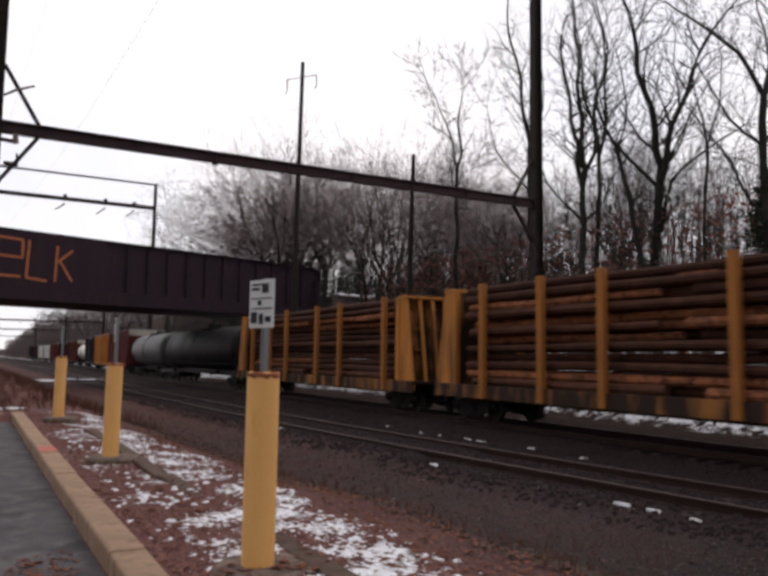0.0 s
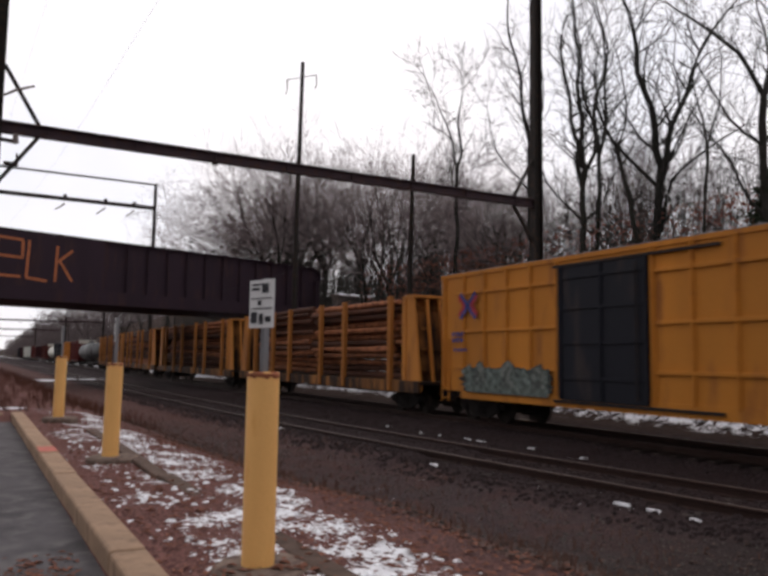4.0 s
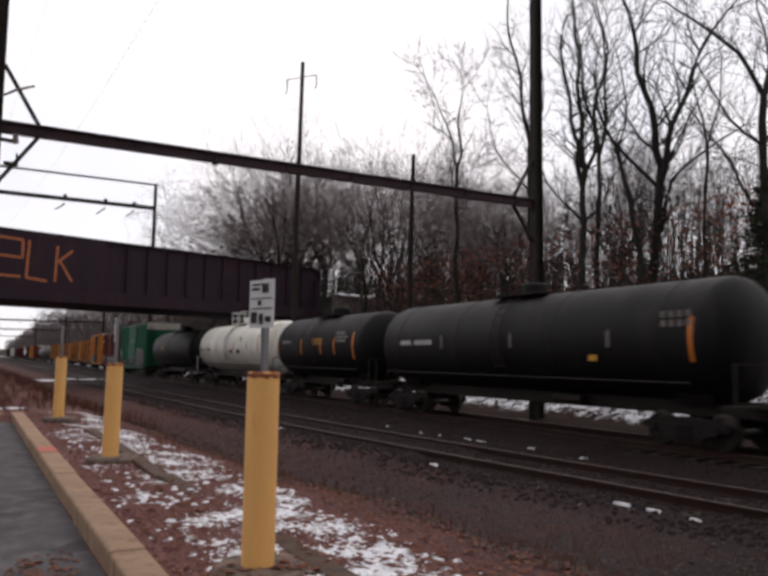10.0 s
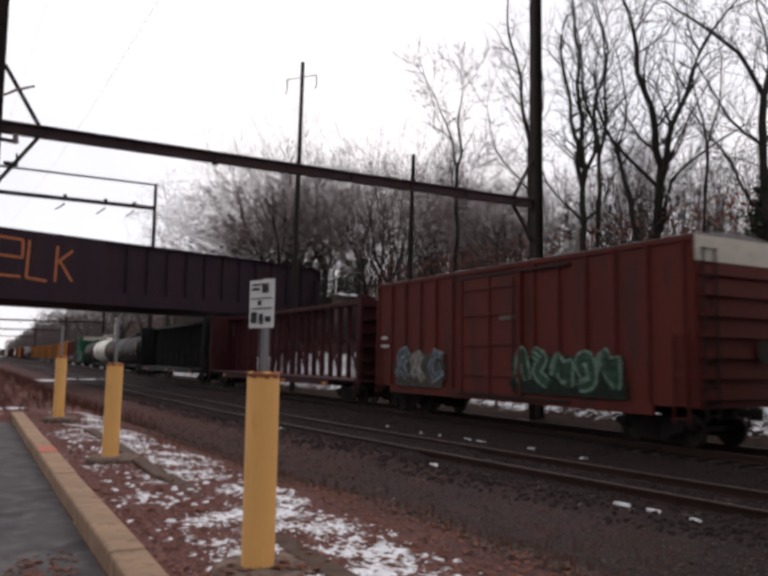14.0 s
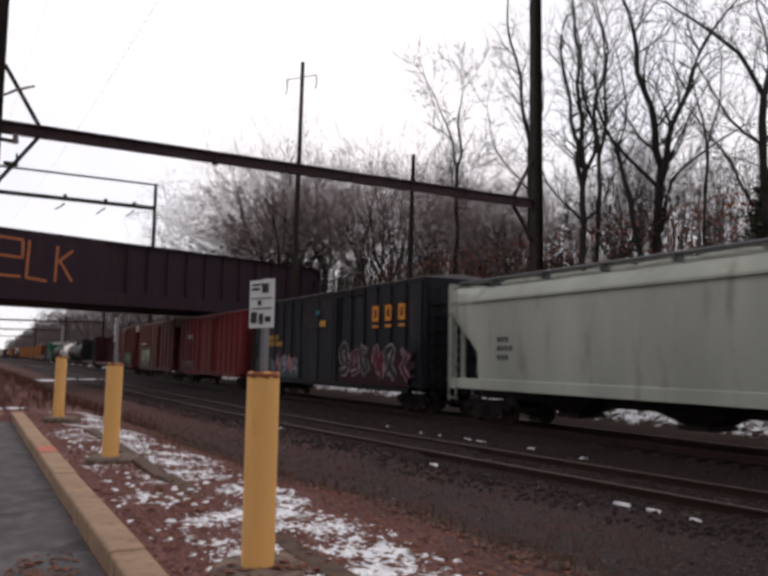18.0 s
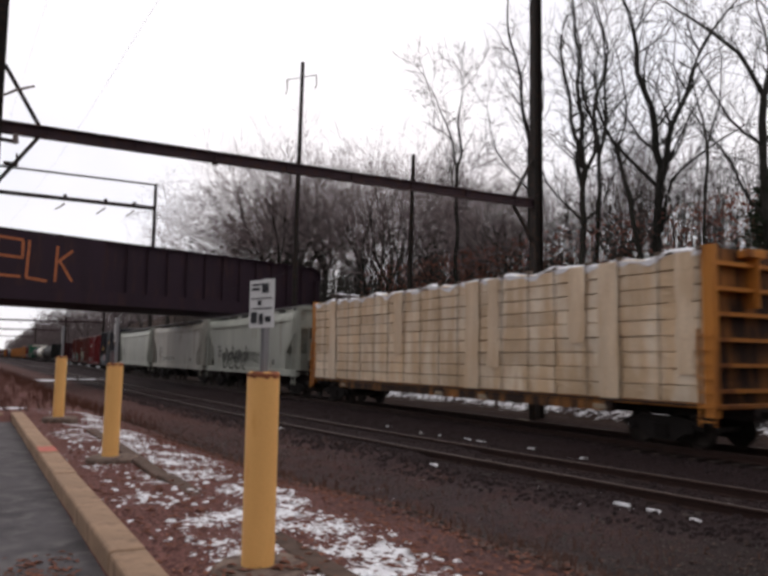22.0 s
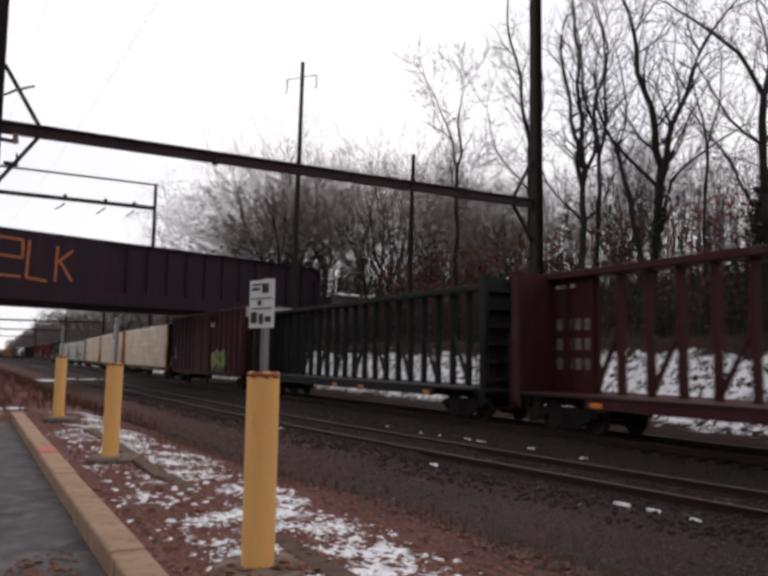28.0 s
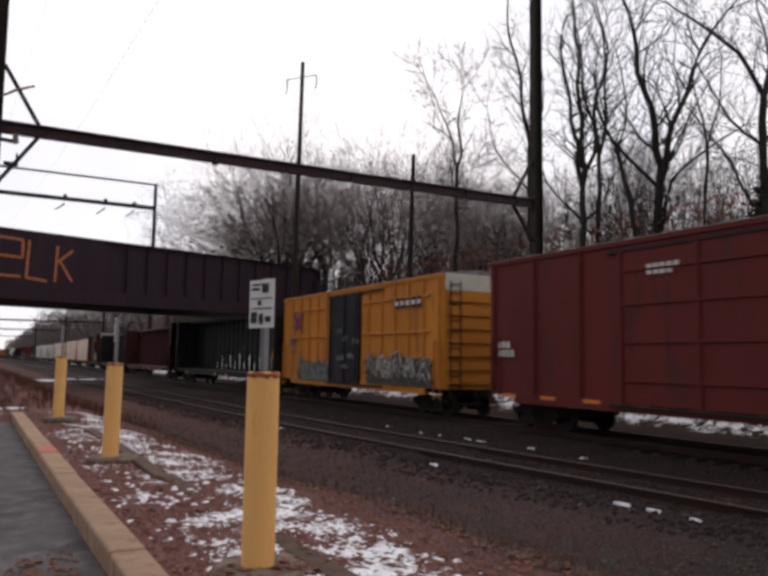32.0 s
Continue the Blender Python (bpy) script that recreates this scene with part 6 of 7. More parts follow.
    tag_letters(c, -c["hw"] - 0.12, -2.8, -5.8, 1.1, 2.4, (PALE, LIME), 44, 0.36)
    tag_letters(c, -c["hw"] - 0.09, c["hl"] - 0.05, c["hl"] - 1.3, 0.95, 2.0, ((0.17, 0.15, 0.14), (0.12, 0.04, 0.04), (0.03, 0.045, 0.04)), 45, 0.3, 2)
    bars(c, -c["hw"] - 0.09, c["hl"] - 1.7, 2.75, (1, 2, 2), 0.24, 0.15, WHITEPAINT, 0.22)
    c = couple(centrebeam(span(-29.29, -30.856, 0.6), DARKGREEN, "empty black centre beam flat car with bulkheads"), -29.29, -30.856)
    c = couple(centrebeam(span(-30.936, -32.51, 0.6), DARKRED, "empty rust red centre beam flat car with a white badge"), -30.936, -32.51)
    bars(c, -0.03, c["hl"] - 0.5, 4.35, (3,), 0.3, 0.1, WHITEPAINT)
    bars(c, -0.03, c["hl"] - 0.95, 4.1, (1, 1), 0.2, 0.24, WHITEPAINT)
    bars(c, -0.03, c["hl"] - 0.5, 3.3, (4, 4, 4), 0.4, 0.34, DIMPAINT, 0.25)
    c = couple(centrebeam(span(-32.615, -34.143, 0.6), DARKGREEN, "empty black centre beam flat car with yellow marks"), -32.615, -34.143)
    part("placard", Shape().box(-1.51, -1.5, -c["hl"] + 0.1, -c["hl"] + 0.45, 1.9, 2.4), YELLOWMARK, c)
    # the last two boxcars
    # the doorway's dark is painted as a blue-black door panel; nothing stands open
    c = couple(boxcar(span(-34.24, -35.29, 0.62), ORANGE, "orange-yellow boxcar with a dark doorway painted as a blue-black door, and graffiti", H=5.08, door=NAVY, door_w=2.85, ribs=15, door_off=0.2, belts=True), -34.24, -35.29)
    cross_logo(c, 5.46, 3.8, 0.42)
    bars(c, -c["hw"] - 0.09, 6.4, 2.95, (3, 3), 0.24, 0.14, BLUEMARK)
    bars(c, -c["hw"] - 0.09, 6.3, 2.4, (4,), 0.2, 0.1, BLUEMARK)
    bars(c, -c["hw"] - 0.065, -4.3, 4.35, (5,), 0.4, 0.4, INK)
    bars(c, -c["hw"] - 0.095, -4.3, 4.22, (5,), 0.4, 0.16, WHITEPAINT)
    part("graffiti_fill", Shape().box(-c["hw"] - 0.092, -c["hw"] - 0.088, 1.8, 5.0, 1.0, 1.8), spray((0.16, 0.19, 0.17)), c)
    tag_letters(c, -c["hw"] - 0.095, 5.2, 1.75, 1.0, 1.95, ((0.1, 0.12, 0.11), (0.18, 0.22, 0.2), (0.2, 0.22, 0.2)), 50, 0.34)
    for k, (yy, zz) in enumerate(((0.9, 3.1), (0.2, 2.7), (0.75, 1.9), (-0.2, 2.0), (-0.7, 2.6), (0.3, 1.5))):
        scrawl(c, -c["hw"] - 0.13, yy, yy - 0.6, zz, zz + 0.3, (0.3, 0.3, 0.32), 70 + k, 0.04, 5)
    tag_letters(c, -c["hw"] - 0.09, -1.9, -6.9, 1.05, 2.2, (PALE, (0.12, 0.1, 0.09), (0.3, 0.28, 0.26)), 51, 0.3)
    c = couple(boxcar(span(-35.474, -36.56, 0.62), OXIDE, "brick red boxcar with orange reflectors along its sill", H=5.12, ribs=9, door_w=4.6, reflect=True), -35.474, -36.56)
    bars(c, -c["hw"] - 0.13, 1.4, 4.4, (5, 4), 0.2, 0.1, WHITEPAINT)
    bars(c, -c["hw"] - 0.065, 7.3, 2.6, (3, 4), 0.2, 0.2, WHITEPAINT)


build_train()


def motions():
    """The train rolls away along its track; its wheels turn."""
    for car, y in TRAIN:
        tilt = -math.degrees(GRADE)
        rows = []
        for k in range(33):
            v = y + SPEED * CLIP * k / 32
            if k in (0, 32) or 25 < v < 215:
                rows.append((CLIP * k / 32, pose(main_x(v), v, -GRADE * (v - 20.0), tilt, 0, -math.degrees((bend(v + 7) - bend(v - 7)) / 14))))
        walk(car, rows)
    turn = math.degrees(SPEED / FPS / 0.415)
    done = {}
    for w, dy in WHEELSETS:
        if dy not in done:
            walk(w, [(k / FPS, pose(0, dy, 0.415, -((turn * k) % 360))) for k in range(int(CLIP * FPS) + 1)])
            done[dy] = w.animation_data
        else:
            w.rotation_mode = "QUATERNION"
            w.animation_data_create()
            w.animation_data.action = done[dy].action
            w.animation_data.action_slot = done[dy].action_slot


# ---- bare winter wood ----
def sprout(rnd, parts, p, d, ln, r, depth, top, thin, lift=0.05):
    """A limb that forks again and again: limbs in the first shape, twigs in the second."""
    n = 4 if depth < 2 else 3 if depth < 4 else 2
    j = 0.13 + 0.035 * depth
    pts, rads, dirs = [p], [max(thin, r)], [d]
    for i in range(n):
        d = (d + Vector((rnd.uniform(-j, j), rnd.uniform(-j, j), rnd.uniform(-j, j) + lift))).normalized()
        p = p + d * (ln / n)
        pts.append(p)
        dirs.append(d)
        rads.append(max(thin, r * (1 - 0.28 * (i + 1) / n)))
    parts[0 if depth < (4 if lift < 0.03 else 3) else 1].tube(pts, rads, (7, 6, 5, 4, 3, 3, 3, 3, 3)[depth], caps=False)
    if depth >= top:
        return
    turn = rnd.uniform(0, 6.28)
    k_n = 3 if rnd.random() < 0.4 else 2
    for k in range(k_n):
        a = d.cross(Vector((math.cos(turn + 2.1 * k), math.sin(turn + 2.1 * k), 0.31))).normalized()
        w = rnd.uniform(0.08, 0.34) if k == 0 else rnd.uniform(0.42, 0.86)
        nd = (d * math.cos(w) + a * math.sin(w)).normalized()
        if nd.z < -0.1:
            nd.z *= 0.3
            nd.normalize()
        sprout(rnd, parts, p, nd, ln * (rnd.uniform(0.78, 0.96) if k == 0 else rnd.uniform(0.6, 0.86)), rads[-1] * (0.84 if k == 0 else rnd.uniform(0.52, 0.72)), depth + 1, top, thin, lift)
    if depth < top - 1:
        for f in (0.3, 0.6, 0.85):
            if rnd.random() < 0.65:
                i = min(n - 1, int(f * n))
                a = dirs[i].cross(Vector((rnd.uniform(-1, 1), rnd.uniform(-1, 1), rnd.uniform(-1, 1)))).normalized()
                sprout(rnd, parts, pts[i + 1], (dirs[i] * 0.5 + a * 0.8 + Vector((0, 0, 0.15))).normalized(), ln * rnd.uniform(0.35, 0.6), rads[i] * rnd.uniform(0.2, 0.35), max(depth + 2, top - 2), top, thin, lift)


ASIDE, AWAY = Vector((0.875, -0.484, 0)), Vector((0.484, 0.875, 0))     # across and into the wood's face


def stem(rnd, parts, p, lean, length, r, curl=0.0, sides=8, taper=0.55):
    """A long limb that leans aside by lean degrees and curls by curl degrees on its way. Returns its points, directions and radii."""
    n = max(4, int(length / 0.9))
    deep, ph, wag = rnd.uniform(-0.25, 0.25), rnd.uniform(0, 6.28), (0.2 if sides < 9 else 0.07)
    pts, rads, dirs = [p], [r], []
    for i in range(n):
        w = radians(lean + curl * (i + 0.5) / n)
        d = (ASIDE * (math.sin(w) + wag * math.sin(1.5 * i + ph) + rnd.uniform(-0.1, 0.1)) + AWAY * (deep * math.sin(abs(w)) + wag * math.cos(1.3 * i + ph) + rnd.uniform(-0.1, 0.1)) + Vector((0, 0, math.cos(w)))).normalized()
        p = p + d * (length / n)
        pts.append(p)
        dirs.append(d)
        rads.append(r * (1 - taper * (i + 1) / n))
    parts[0].tube(pts, rads, sides, caps=False)
    return pts, dirs + [d], rads


def single_tree(seed, x, y, r, trunk, lean, limbs, ln, top=5, label="tall bare dark-barked deciduous tree at the wood's edge", lowest=0.5, thin=0.0085):
    """A tree that stands out: its trunk's length and lean, then limbs as (height share, lean, length, radius, curl)."""
    rnd = random.Random(seed)
    parts = [Shape(), Shape()]
    pts, dirs, rads = stem(rnd, parts, Vector((0, 0, -0.5)), lean, trunk + 0.5, r, -lean * 0.3, 9, 0.3)
    n = len(pts) - 1
    for share, a, length, lr, curl in limbs:
        i = min(n, int(share * n))
        lp, ld, lrad = stem(rnd, parts, pts[i], a, length, lr, curl, 7)
        m = len(lp) - 1
        sprout(rnd, parts, lp[-1], ld[-1], ln * 1.15, lrad[-1], 2, top + 1, thin)
        for k in range(1, m):
            for _ in range(2):
                s = rnd.choice((-1, 1))
                nd = (ld[k] * 0.7 + ASIDE * s * rnd.uniform(0.3, 0.9) + AWAY * rnd.uniform(-0.7, 0.7) + Vector((0, 0, 0.2))).normalized()
                sprout(rnd, parts, lp[k], nd, ln * rnd.uniform(0.5, 0.95), lrad[k] * rnd.uniform(0.3, 0.55), 3, top, thin)
    for i in range(int(n * lowest), n):
        nd = (Vector((0, 0, 0.45)) + ASIDE * rnd.uniform(-1, 1) + AWAY * rnd.uniform(-0.8, 0.8)).normalized()
        sprout(rnd, parts, pts[i], nd, ln * rnd.uniform(0.5, 0.9), rads[i] * rnd.uniform(0.12, 0.22), 3, top, thin)
    t = thing("tree", label, "tree", "trees of the wood", at=pose(x, y, ground_z(x, y)))
    part("trunk", parts[0], BARK, t, smooth=True)
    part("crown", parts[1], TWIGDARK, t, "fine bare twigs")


def build_edge_trees():
    # the slim tree that stands clear of the wood
    single_tree(301, 27.0, 38.9, 0.16, 11.2, 0, ((1.0, -14, 4.2, 0.1, -4), (1.0, 16, 4.2, 0.11, -26), (0.86, -30, 2.4, 0.06, 30), (0.8, 26, 1.8, 0.05, -16)), 1.3, 5, "slim bare tree standing clear of the wood", 0.72, 0.013)
    # behind the portal column, leaning down the line
    single_tree(302, 27.6, 32.3, 0.17, 11.0, -4, ((1.0, -8, 7.0, 0.13, 0), (0.75, -42, 4.0, 0.06, 25), (0.9, 18, 5.0, 0.07, -14)), 1.5)
    # a close group of upright stems
    single_tree(303, 27.2, 28.2, 0.21, 7.6, -1, ((1.0, -12, 8.5, 0.14, 4), (1.0, 3, 9.5, 0.15, -5), (1.0, 12, 8.0, 0.12, -8), (0.8, 44, 5.0, 0.08, -20), (0.8, -50, 4.5, 0.07, 25)), 1.5)
    single_tree(304, 28.9, 29.0, 0.15, 9.5, 2, ((1.0, 8, 7.0, 0.11, -10), (1.0, -12, 7.0, 0.1, 6)), 1.5)
    single_tree(305, 28.1, 23.9, 0.14, 8.2, -17, ((1.0, -28, 4.5, 0.09, 20), (0.9, 5, 5.0, 0.08, -5)), 1.35)
    # the stout forked tree
    single_tree(306, 27.6, 24.0, 0.27, 7.8, 1, ((1.0, -12, 8.0, 0.18, 2), (0.95, 16, 8.0, 0.17, 6), (0.92, -64, 4.5, 0.1, 48), (0.6, 6, 6.0, 0.11, 50), (1.0, 44, 3.5, 0.07, -30)), 1.6)
    single_tree(307, 28.2, 21.9, 0.09, 7.5, 2, ((1.0, -14, 4.0, 0.06, 8), (1.0, 15, 4.0, 0.06, -8), (0.7, 40, 2.8, 0.04, -20)), 1.3)
    # the dark tree at the near end
    single_tree(308, 26.9, 17.75, 0.2, 9.2, -1, ((1.0, -30, 4.0, 0.11, -20), (1.0, 4, 6.0, 0.13, 4), (0.5, -34, 4.5, 0.075, 6), (0.8, 44, 5.0, 0.09, -10), (0.85, -50, 3.2, 0.07, 16)), 1.35)
    single_tree(309, 30.0, 18.4, 0.12, 8.5, -2, ((1.0, -16, 5.0, 0.08, 8), (0.9, 12, 5.0, 0.08, 0)), 1.35)


build_edge_trees()


def crown_tree(seed, height, r, clear, twigs, thin, top):
    """A tree of the wood: a clear trunk that spreads into a broad forking crown."""
    rnd = random.Random(seed)
    parts = [Shape(), Shape()]
    pts, dirs, rads = stem(rnd, parts, Vector((0, 0, -0.5)), rnd.uniform(-3, 3), height * clear + 0.5, r, 0, 7, 0.25)
    ln = height * (1 - clear) / 4.0
    for k in range(4):
        w = 1.57 * k + rnd.uniform(-0.5, 0.5)
        f = rnd.uniform(0.3, 0.85) if k else 0.08
        nd = (Vector((math.cos(w) * f, math.sin(w) * f, 1))).normalized()
        sprout(rnd, parts, pts[-1 if k < 2 else -2], nd, ln * rnd.uniform(0.9, 1.25), r * 0.55, 1, top, thin, 0.015)
    t = thing("tree", "bare grey-brown deciduous tree in winter", "tree", "trees of the wood")
    part("trunk", parts[0], BARK, t, smooth=True)
    part("crown", parts[1], twigs, t, "fine bare twigs")
    return t


def canopy(x, y):
    """The height over the rails that the wood's top reaches, by the bearing from the lot: low down the line, high by the near slope."""
    px = math.tan(math.atan2(x, y) - HEAD) * 1.945
    rise = 0.02 + 0.13 * smooth01(-0.97, -0.78, px) + 0.26 * smooth01(-0.72, -0.3, px) - 0.05 * smooth01(0.0, 0.2, px) + 0.09 * smooth01(0.25, 0.6, px)
    return EYE[2] + rise * 0.75 * (x * math.sin(HEAD) + y * math.cos(HEAD))


def plant(protos, heights, spots, seed):
    rnd = random.Random(seed)
    used = set()
    for x, y, k, rz in spots:
        g = ground_z(x, y) - 0.1
        sc = max(0.3, min(1.6, (canopy(x, y) * rnd.uniform(0.72, 1.05) - g) / heights[k]))
        m = pose(x, y, g, rnd.uniform(-3, 3), rnd.uniform(-3, 3), rz)
        t = protos[k]
        if k in used:
            t = copy_thing(protos[k], m)
        t.matrix_basis = m @ Matrix.Scale(sc, 4)
        used.add(k)


def clear_of_bridge(x, y):
    return not (50 < y - 0.32 * (x - 14) < 70 and x < 38)


def build_wood():
    rnd = random.Random(77)
    hs = (18, 20, 16, 19, 17, 21)
    # the wood's crowns take the paler twig colour that holds the haze
    protos = [crown_tree(201 + k, hs[k], (0.2, 0.25, 0.17, 0.23, 0.18, 0.26)[k], (0.22, 0.3, 0.2, 0.26, 0.34, 0.28)[k], TWIGHAZE, 0.0115, 6) for k in range(6)]
    spots = []
    while len(spots) < 84:
        w = radians(rnd.uniform(3.5, 39) if len(spots) < 66 else rnd.uniform(36, 58))
        d = rnd.uniform(60, 118) if w < radians(36) else rnd.uniform(46, 90)
        x, y = d * math.sin(w), d * math.cos(w)
        if x > 27.5 + bend(y) and clear_of_bridge(x, y):
            spots.append((x, y, rnd.randrange(6), rnd.uniform(0, 360)))
        elif w < radians(14) and rnd.random() < 0.5:
            d = rnd.uniform(27, 46) / math.sin(w) + 4
            x, y = d * math.sin(w), d * math.cos(w)
            if y < 420:
                spots.append((x, y, rnd.randrange(6), rnd.uniform(0, 360)))
    plant(protos, hs, spots, 6)


build_wood()


def twiggy(s, rnd, x, y, z, h, r):
    """One slim stem with side twigs along most of its height."""
    top = Vector((x + rnd.uniform(-0.12, 0.12) * h, y + rnd.uniform(-0.12, 0.12) * h, z + h))
    base = Vector((x, y, z - 0.2))
    s.tube([base, base.lerp(top, 0.5) + Vector((rnd.uniform(-0.04, 0.04) * h, rnd.uniform(-0.04, 0.04) * h, 0)), top], [r, r * 0.7, r * 0.2], 3, caps=False)
    for _ in range(9):
        f = rnd.uniform(0.15, 1.0)
        q = base.lerp(top, f)
        w, ln = rnd.uniform(0, 6.28), h * rnd.uniform(0.14, 0.32) * (1.2 - 0.6 * f)
        e = q + Vector((math.cos(w) * ln, math.sin(w) * ln, ln * rnd.uniform(0.1, 0.9)))
        s.tube([q, e], [r * 0.42, r * 0.15], 3, caps=False)
        for _j in range(2):
            m = q.lerp(e, rnd.uniform(0.3, 0.8))
            s.tube([m, m + Vector((rnd.uniform(-1, 1), rnd.uniform(-1, 1), rnd.uniform(0, 1))) * ln * 0.5], [r * 0.25, r * 0.12], 3, caps=False)


def build_far_wood():
    """The wood's depth and its far end: slim stems with twigs, joined."""
    rnd = random.Random(9)
    s = Shape()
    for k in range(1350):
        if k < 300:
            x, y = 44 + 45 * rnd.random(), 50 + 200 * rnd.random()
        else:
            x, y = 26.5 + 68 * rnd.random() ** 1.3, 240 + 460 * rnd.random()
        if y < 1.1 * x and rnd.random() < 0.6 or (k < 300 and x / y > 0.8 and rnd.random() < 0.5):
            continue
        z = ground_z(x, y)
        twiggy(s, rnd, x, y, z, max(4.0, min(rnd.uniform(11, 19) if k >= 300 else rnd.uniform(5, 11), canopy(x, y) * rnd.uniform(0.85, 1.05) - z)), 0.12 + 0.1 * smooth01(150, 350, y))
    # haze over the far wood is in its pale twig colour
    solid("far_wood", s, TWIGHAZE, "dense bare winter wood covering the far hillside", "woods", kind="stuff")
    u = Shape()
    for _ in range(1450):
        x, y = 25.6 + 32 * rnd.random() ** 1.1, 14 + 140 * rnd.random() ** 1.15
        twiggy(u, rnd, x, y, ground_z(x, y), rnd.uniform(2.0, 7.5) * (0.6 + 0.4 * smooth01(25, 33, x)), 0.042)
    for _ in range(1350):
        x, y = 25.4 + 9 * rnd.random(), 11 + 60 * rnd.random()
        twiggy(u, rnd, x, y, ground_z(x, y), rnd.uniform(0.8, 3.6), 0.03)
    for _ in range(320):
        x, y = 29 + 24 * rnd.random(), 26 + 60 * rnd.random()
        z = ground_z(x, y)
        twiggy(u, rnd, x, y, z, max(3.0, min(rnd.uniform(5, 10), canopy(x, y) - z)), 0.05)
    for _ in range(200):
        w, d = radians(rnd.uniform(6, 38)), rnd.uniform(60, 135)
        x, y = d * math.sin(w), d * math.cos(w)
        if x > 27 + bend(y) and clear_of_bridge(x, y):
            twiggy(u, rnd, x, y, ground_z(x, y), rnd.uniform(4, 10), 0.06)
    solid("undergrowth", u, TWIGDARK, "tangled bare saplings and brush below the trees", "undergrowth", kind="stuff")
    v = Shape()
    for _ in range(11000):
        x, y = 26.5 + 12 * rnd.random(), 18 + 36 * rnd.random()
        z = ground_z(x, y) + 0.3 + 5.5 * rnd.random() ** 1.3
        r, w = rnd.uniform(0.06, 0.14), rnd.uniform(0, 6.28)
        cw, sw = math.cos(w) * r, math.sin(w) * r
        v.add([(x - cw, y - sw, z), (x + sw * 0.5, y - cw * 0.5, z + r * 0.5), (x + cw, y + sw, z - r * 0.6), (x - sw * 0.5, y + cw * 0.5, z - r * 0.2)], [(0, 1, 2, 3)])
    solid("russet_leaves", v, mat("russet_dead_leaves", (0.22, 0.085, 0.06), 0.9, 0, 0.35, 3, 40, 0.1), "russet dead leaves still hanging in the brush", "foliage", kind="stuff")


build_far_wood()


def build_evergreen(x, y, h, seed):
    """A dark ragged conifer: whorls of drooping boughs set with small needle tufts."""
    rnd = random.Random(seed)
    z = ground_z(x, y)
    t = thing("evergreen", "dark green ragged evergreen at the edge of the wood", "tree", "evergreens", at=pose(x, y, z))
    part("trunk", Shape().tube([(0, 0, -0.3), (0.05, 0, h * 0.5), (0, 0.05, h)], [0.13, 0.08, 0.02], 6, caps=False), BARK, t)
    s, bo = Shape(), Shape()
    for k in range(70):
        f = rnd.uniform(0.08, 0.98)
        w, ln = rnd.uniform(0, 6.28), (1 - f) * h * 0.34 * rnd.uniform(0.6, 1.2) + 0.15
        a = Vector((0, 0, h * f))
        e = a + Vector((math.cos(w) * ln, math.sin(w) * ln, -0.12 * ln))
        bo.tube([a, e], [0.025, 0.008], 3, caps=False)
        for _ in range(34):
            q = a.lerp(e, rnd.uniform(0.15, 1.05)) + Vector((rnd.uniform(-0.15, 0.15), rnd.uniform(-0.15, 0.15), rnd.uniform(-0.14, 0.1)))
            r, v = rnd.uniform(0.05, 0.13), rnd.uniform(0, 6.28)
            c, d = math.cos(v) * r, math.sin(v) * r
            s.add([q + Vector((-c, -d, 0)), q + Vector((d * 0.4, -c * 0.4, r * 0.4)), q + Vector((c, d, -r * 0.3)), q + Vector((-d * 0.4, c * 0.4, -r * 0.2))], [(0, 1, 2, 3)])
    part("bough", bo, BARK, t)
    part("crown", s, mat("dark_needles", (0.028, 0.038, 0.022), 0.85, 0, 0.35, 3, 30, 0.2), t)


for ex, ey, eh, es in ((27.0, 17.9, 6.5, 1), (28.6, 17.6, 7.5, 2), (30.5, 20.5, 6.0, 3), (26.8, 15.8, 5.0, 4)):
    build_evergreen(ex, ey, eh, es)


def brush(count, seed, place, h, material, name, label, category):
    """Thickets of thin stems, far too many to count."""
    rnd = random.Random(seed)
    s = Shape()
    for _ in range(count):
        x, y = place(rnd)
        z = ground_z(x, y)
        hh = h * rnd.uniform(0.4, 1.2)
        for k in range(3):
            dx, dy = rnd.uniform(-0.35, 0.35) * hh, rnd.uniform(-0.35, 0.35) * hh
            s.tube([(x, y, z - 0.05), (x + dx * 0.5, y + dy * 0.5, z + hh * 0.6), (x + dx, y + dy, z + hh)], [0.006 * hh + 0.003, 0.004 * hh + 0.003, 0.003], 3, caps=False)
    solid(name, s, material, label, category, kind="stuff")


brush(1500, 6, lambda r: (3.0 + 5.2 * r.random(), 2 + 30 * r.random() ** 1.5), 0.1, GRASS, "dry_weeds", "sparse dry brown weeds on the slope", "weeds")
brush(3200, 8, lambda r: (-6 + 9.5 * r.random(), 15.3 + 40 * r.random() ** 1.3), 0.26, mat("red_brown_weeds", (0.095, 0.04, 0.027), 0.95, 0, 0.35, 10, 60, 0.2), "weeds_beyond_lot", "reddish-brown dead weeds beyond the lot", "weeds")
scatter("dead_leaf_litter", LEAF, "fallen brown leaves on the strip", "leaf litter", lambda r: (0.9 + 2.6 * r.random(), 1.5 + 13 * r.random() ** 1.3), 3400, 0.032, 61, leaf=True)
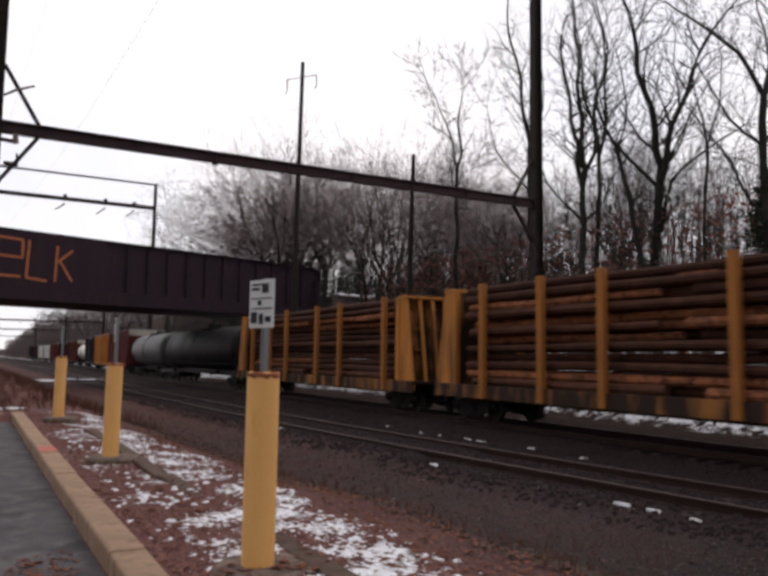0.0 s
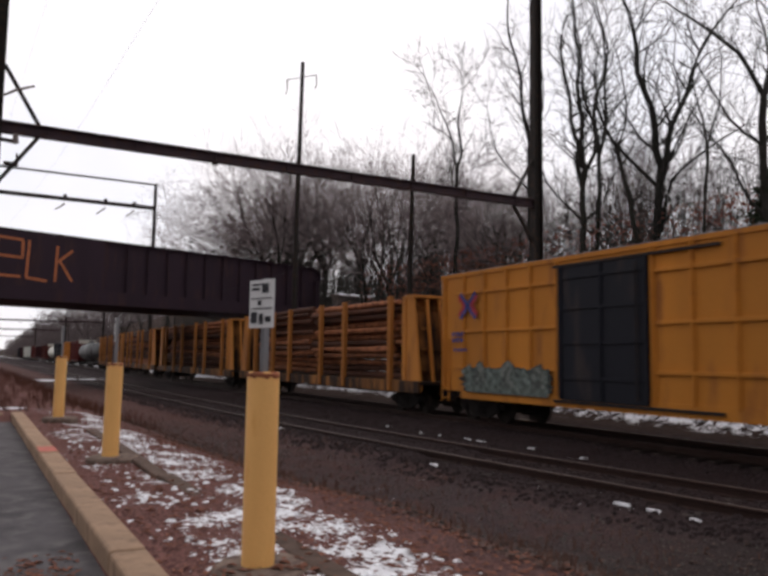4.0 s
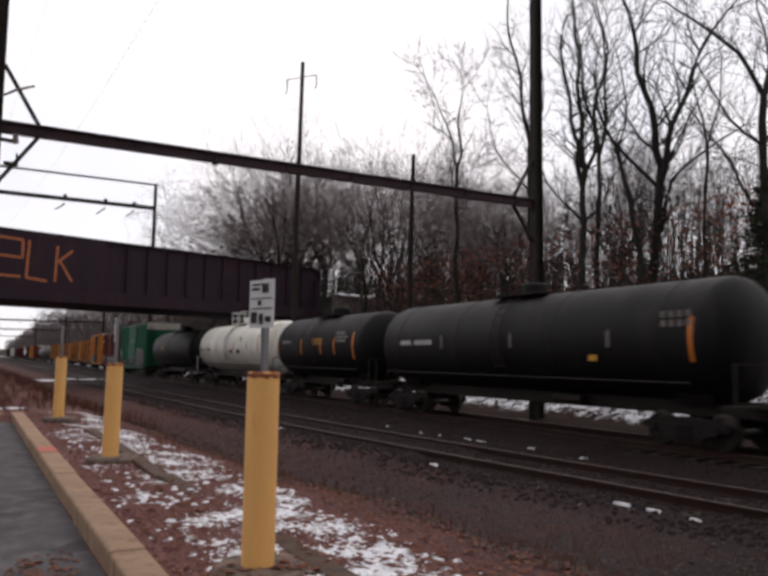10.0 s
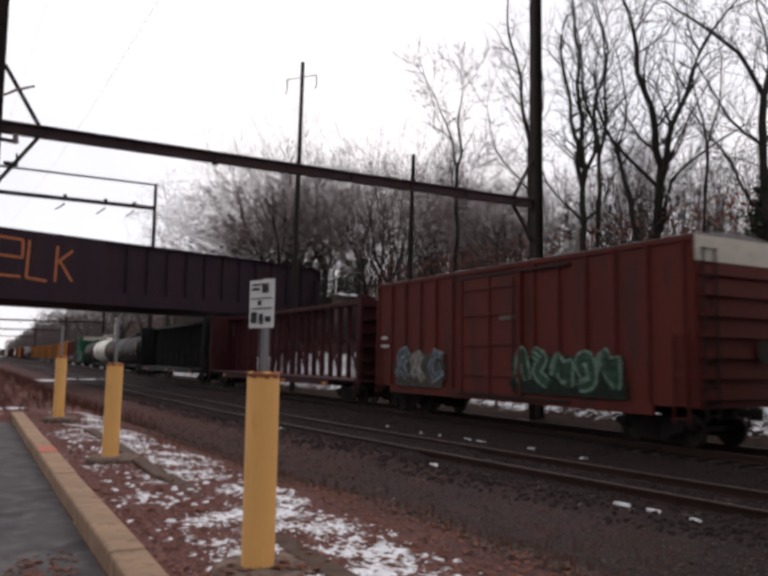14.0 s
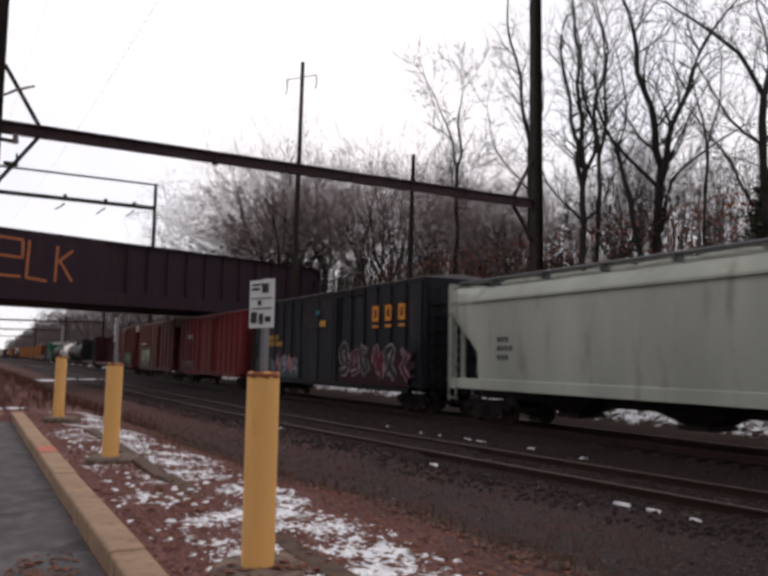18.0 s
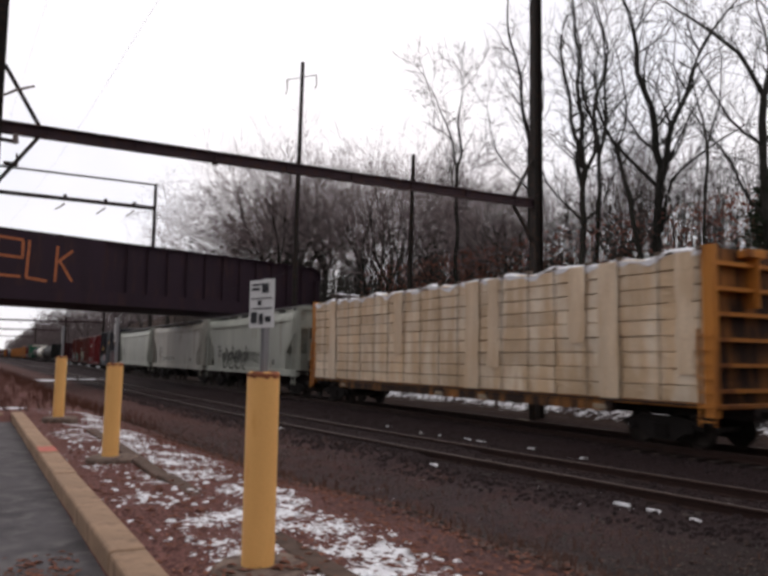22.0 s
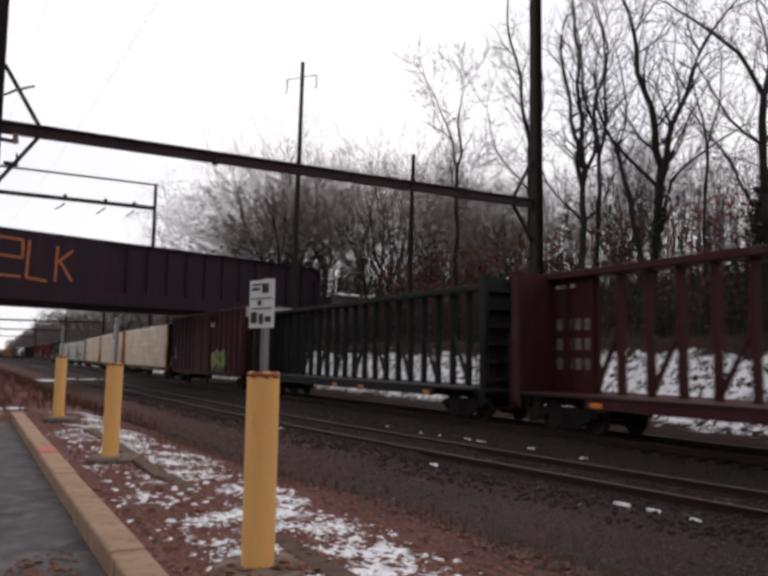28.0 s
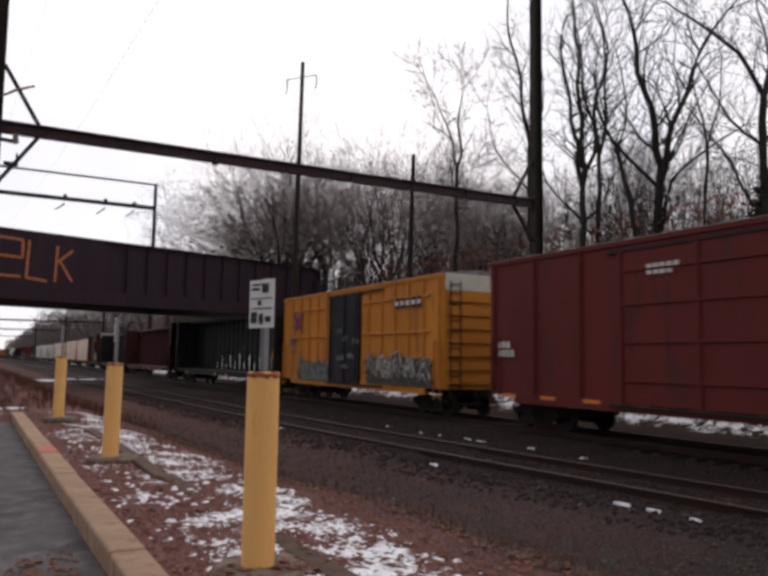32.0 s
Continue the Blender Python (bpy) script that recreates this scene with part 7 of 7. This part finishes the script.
scatter("slope_litter", mat("red_brown_litter", (0.085, 0.052, 0.043), 0.95, 0, 0.4, 12, 70, 0.2), "matted dead weeds and leaves down the slope", "leaf litter", lambda r: (3.0 + 5.5 * r.random() ** 1.4, 2.5 + 26 * r.random() ** 1.4), 5000, 0.04, 66, leaf=True)
scatter("slope_stones", mat("grey_slope_stone", (0.085, 0.072, 0.066), 0.95, 0, 0.4, 6, 40, 0.4), "small grey stones strewn down the slope", "stones", lambda r: ((lambda y: (3.2 + (near_x(y) - 5.2) * r.random(), y))(2.5 + 24 * r.random() ** 1.4)), 6000, 0.024, 67)
scatter("gutter_leaves", LEAF, "few reddish leaves on the asphalt", "leaf litter", lambda r: (0.38 + 0.3 * (r.random() - r.random()), 4.55 + 0.5 * (r.random() - r.random())), 170, 0.026, 62, leaf=True)
scatter("snow_crumbs", SNOW, "small lumps of old snow among the leaves", "snow", lambda r: (1.0 + 1.5 * r.random(), 3 + 9 * r.random()), 420, 0.03, 63, 0.5)


def snow_patch(x, y, rx, ry, turn):
    """A thin melted remnant of snow with an uneven edge."""
    s, n = Shape(), 14
    z = ground_z(x, y) + 0.008
    rim = [(rx * (1 + 0.3 * math.sin(3 * w + x)) * math.cos(w), ry * (1 + 0.25 * math.sin(2 * w + y)) * math.sin(w)) for w in [2 * math.pi * i / n for i in range(n)]]
    s.add([(px, py, -0.06) for px, py in rim] + [(px * 0.75, py * 0.75, 0.012) for px, py in rim] + [(0, 0, 0.016)],
          [(i, (i + 1) % n, (i + 1) % n + n, i + n) for i in range(n)] + [(i + n, (i + 1) % n + n, 2 * n) for i in range(n)])
    solid("snow_patch", s, SNOW, "small melting remnant of snow on the ballast", "snow", "snow remnants by the tracks", smooth=True, at=pose(x, y, z, 0, 0, turn))


for px, py, rx, ry in ((12.77, 17.3, 0.08, 0.2), (12.96, 15.35, 0.07, 0.17), (13.2, 13.7, 0.08, 0.2), (12.6, 19.1, 0.06, 0.15), (12.5, 20.0, 0.07, 0.18), (12.55, 22.2, 0.07, 0.2), (12.72, 17.9, 0.06, 0.2),
                       (8.88, 8.42, 0.04, 0.22), (8.92, 7.86, 0.04, 0.19), (8.96, 7.16, 0.035, 0.14), (8.55, 13.2, 0.06, 0.18), (8.25, 21.2, 0.08, 0.25), (5.0, 66.0, 1.7, 0.8), (8.0, 70.0, 0.9, 0.9), (9.6, 69.0, 1.0, 0.7), (0.3, 16.3, 0.9, 0.16)):
    snow_patch(px, py, rx, ry, 5)
scatter("ballast", BALLAST, "dark broken ballast stones along the tracks", "ballast", lambda r: ((lambda y: (near_x(y) - 2.1 + 8.6 * r.random(), y))(4 + 40 * r.random() ** 1.4)), 16000, 0.05, 64)

motions()
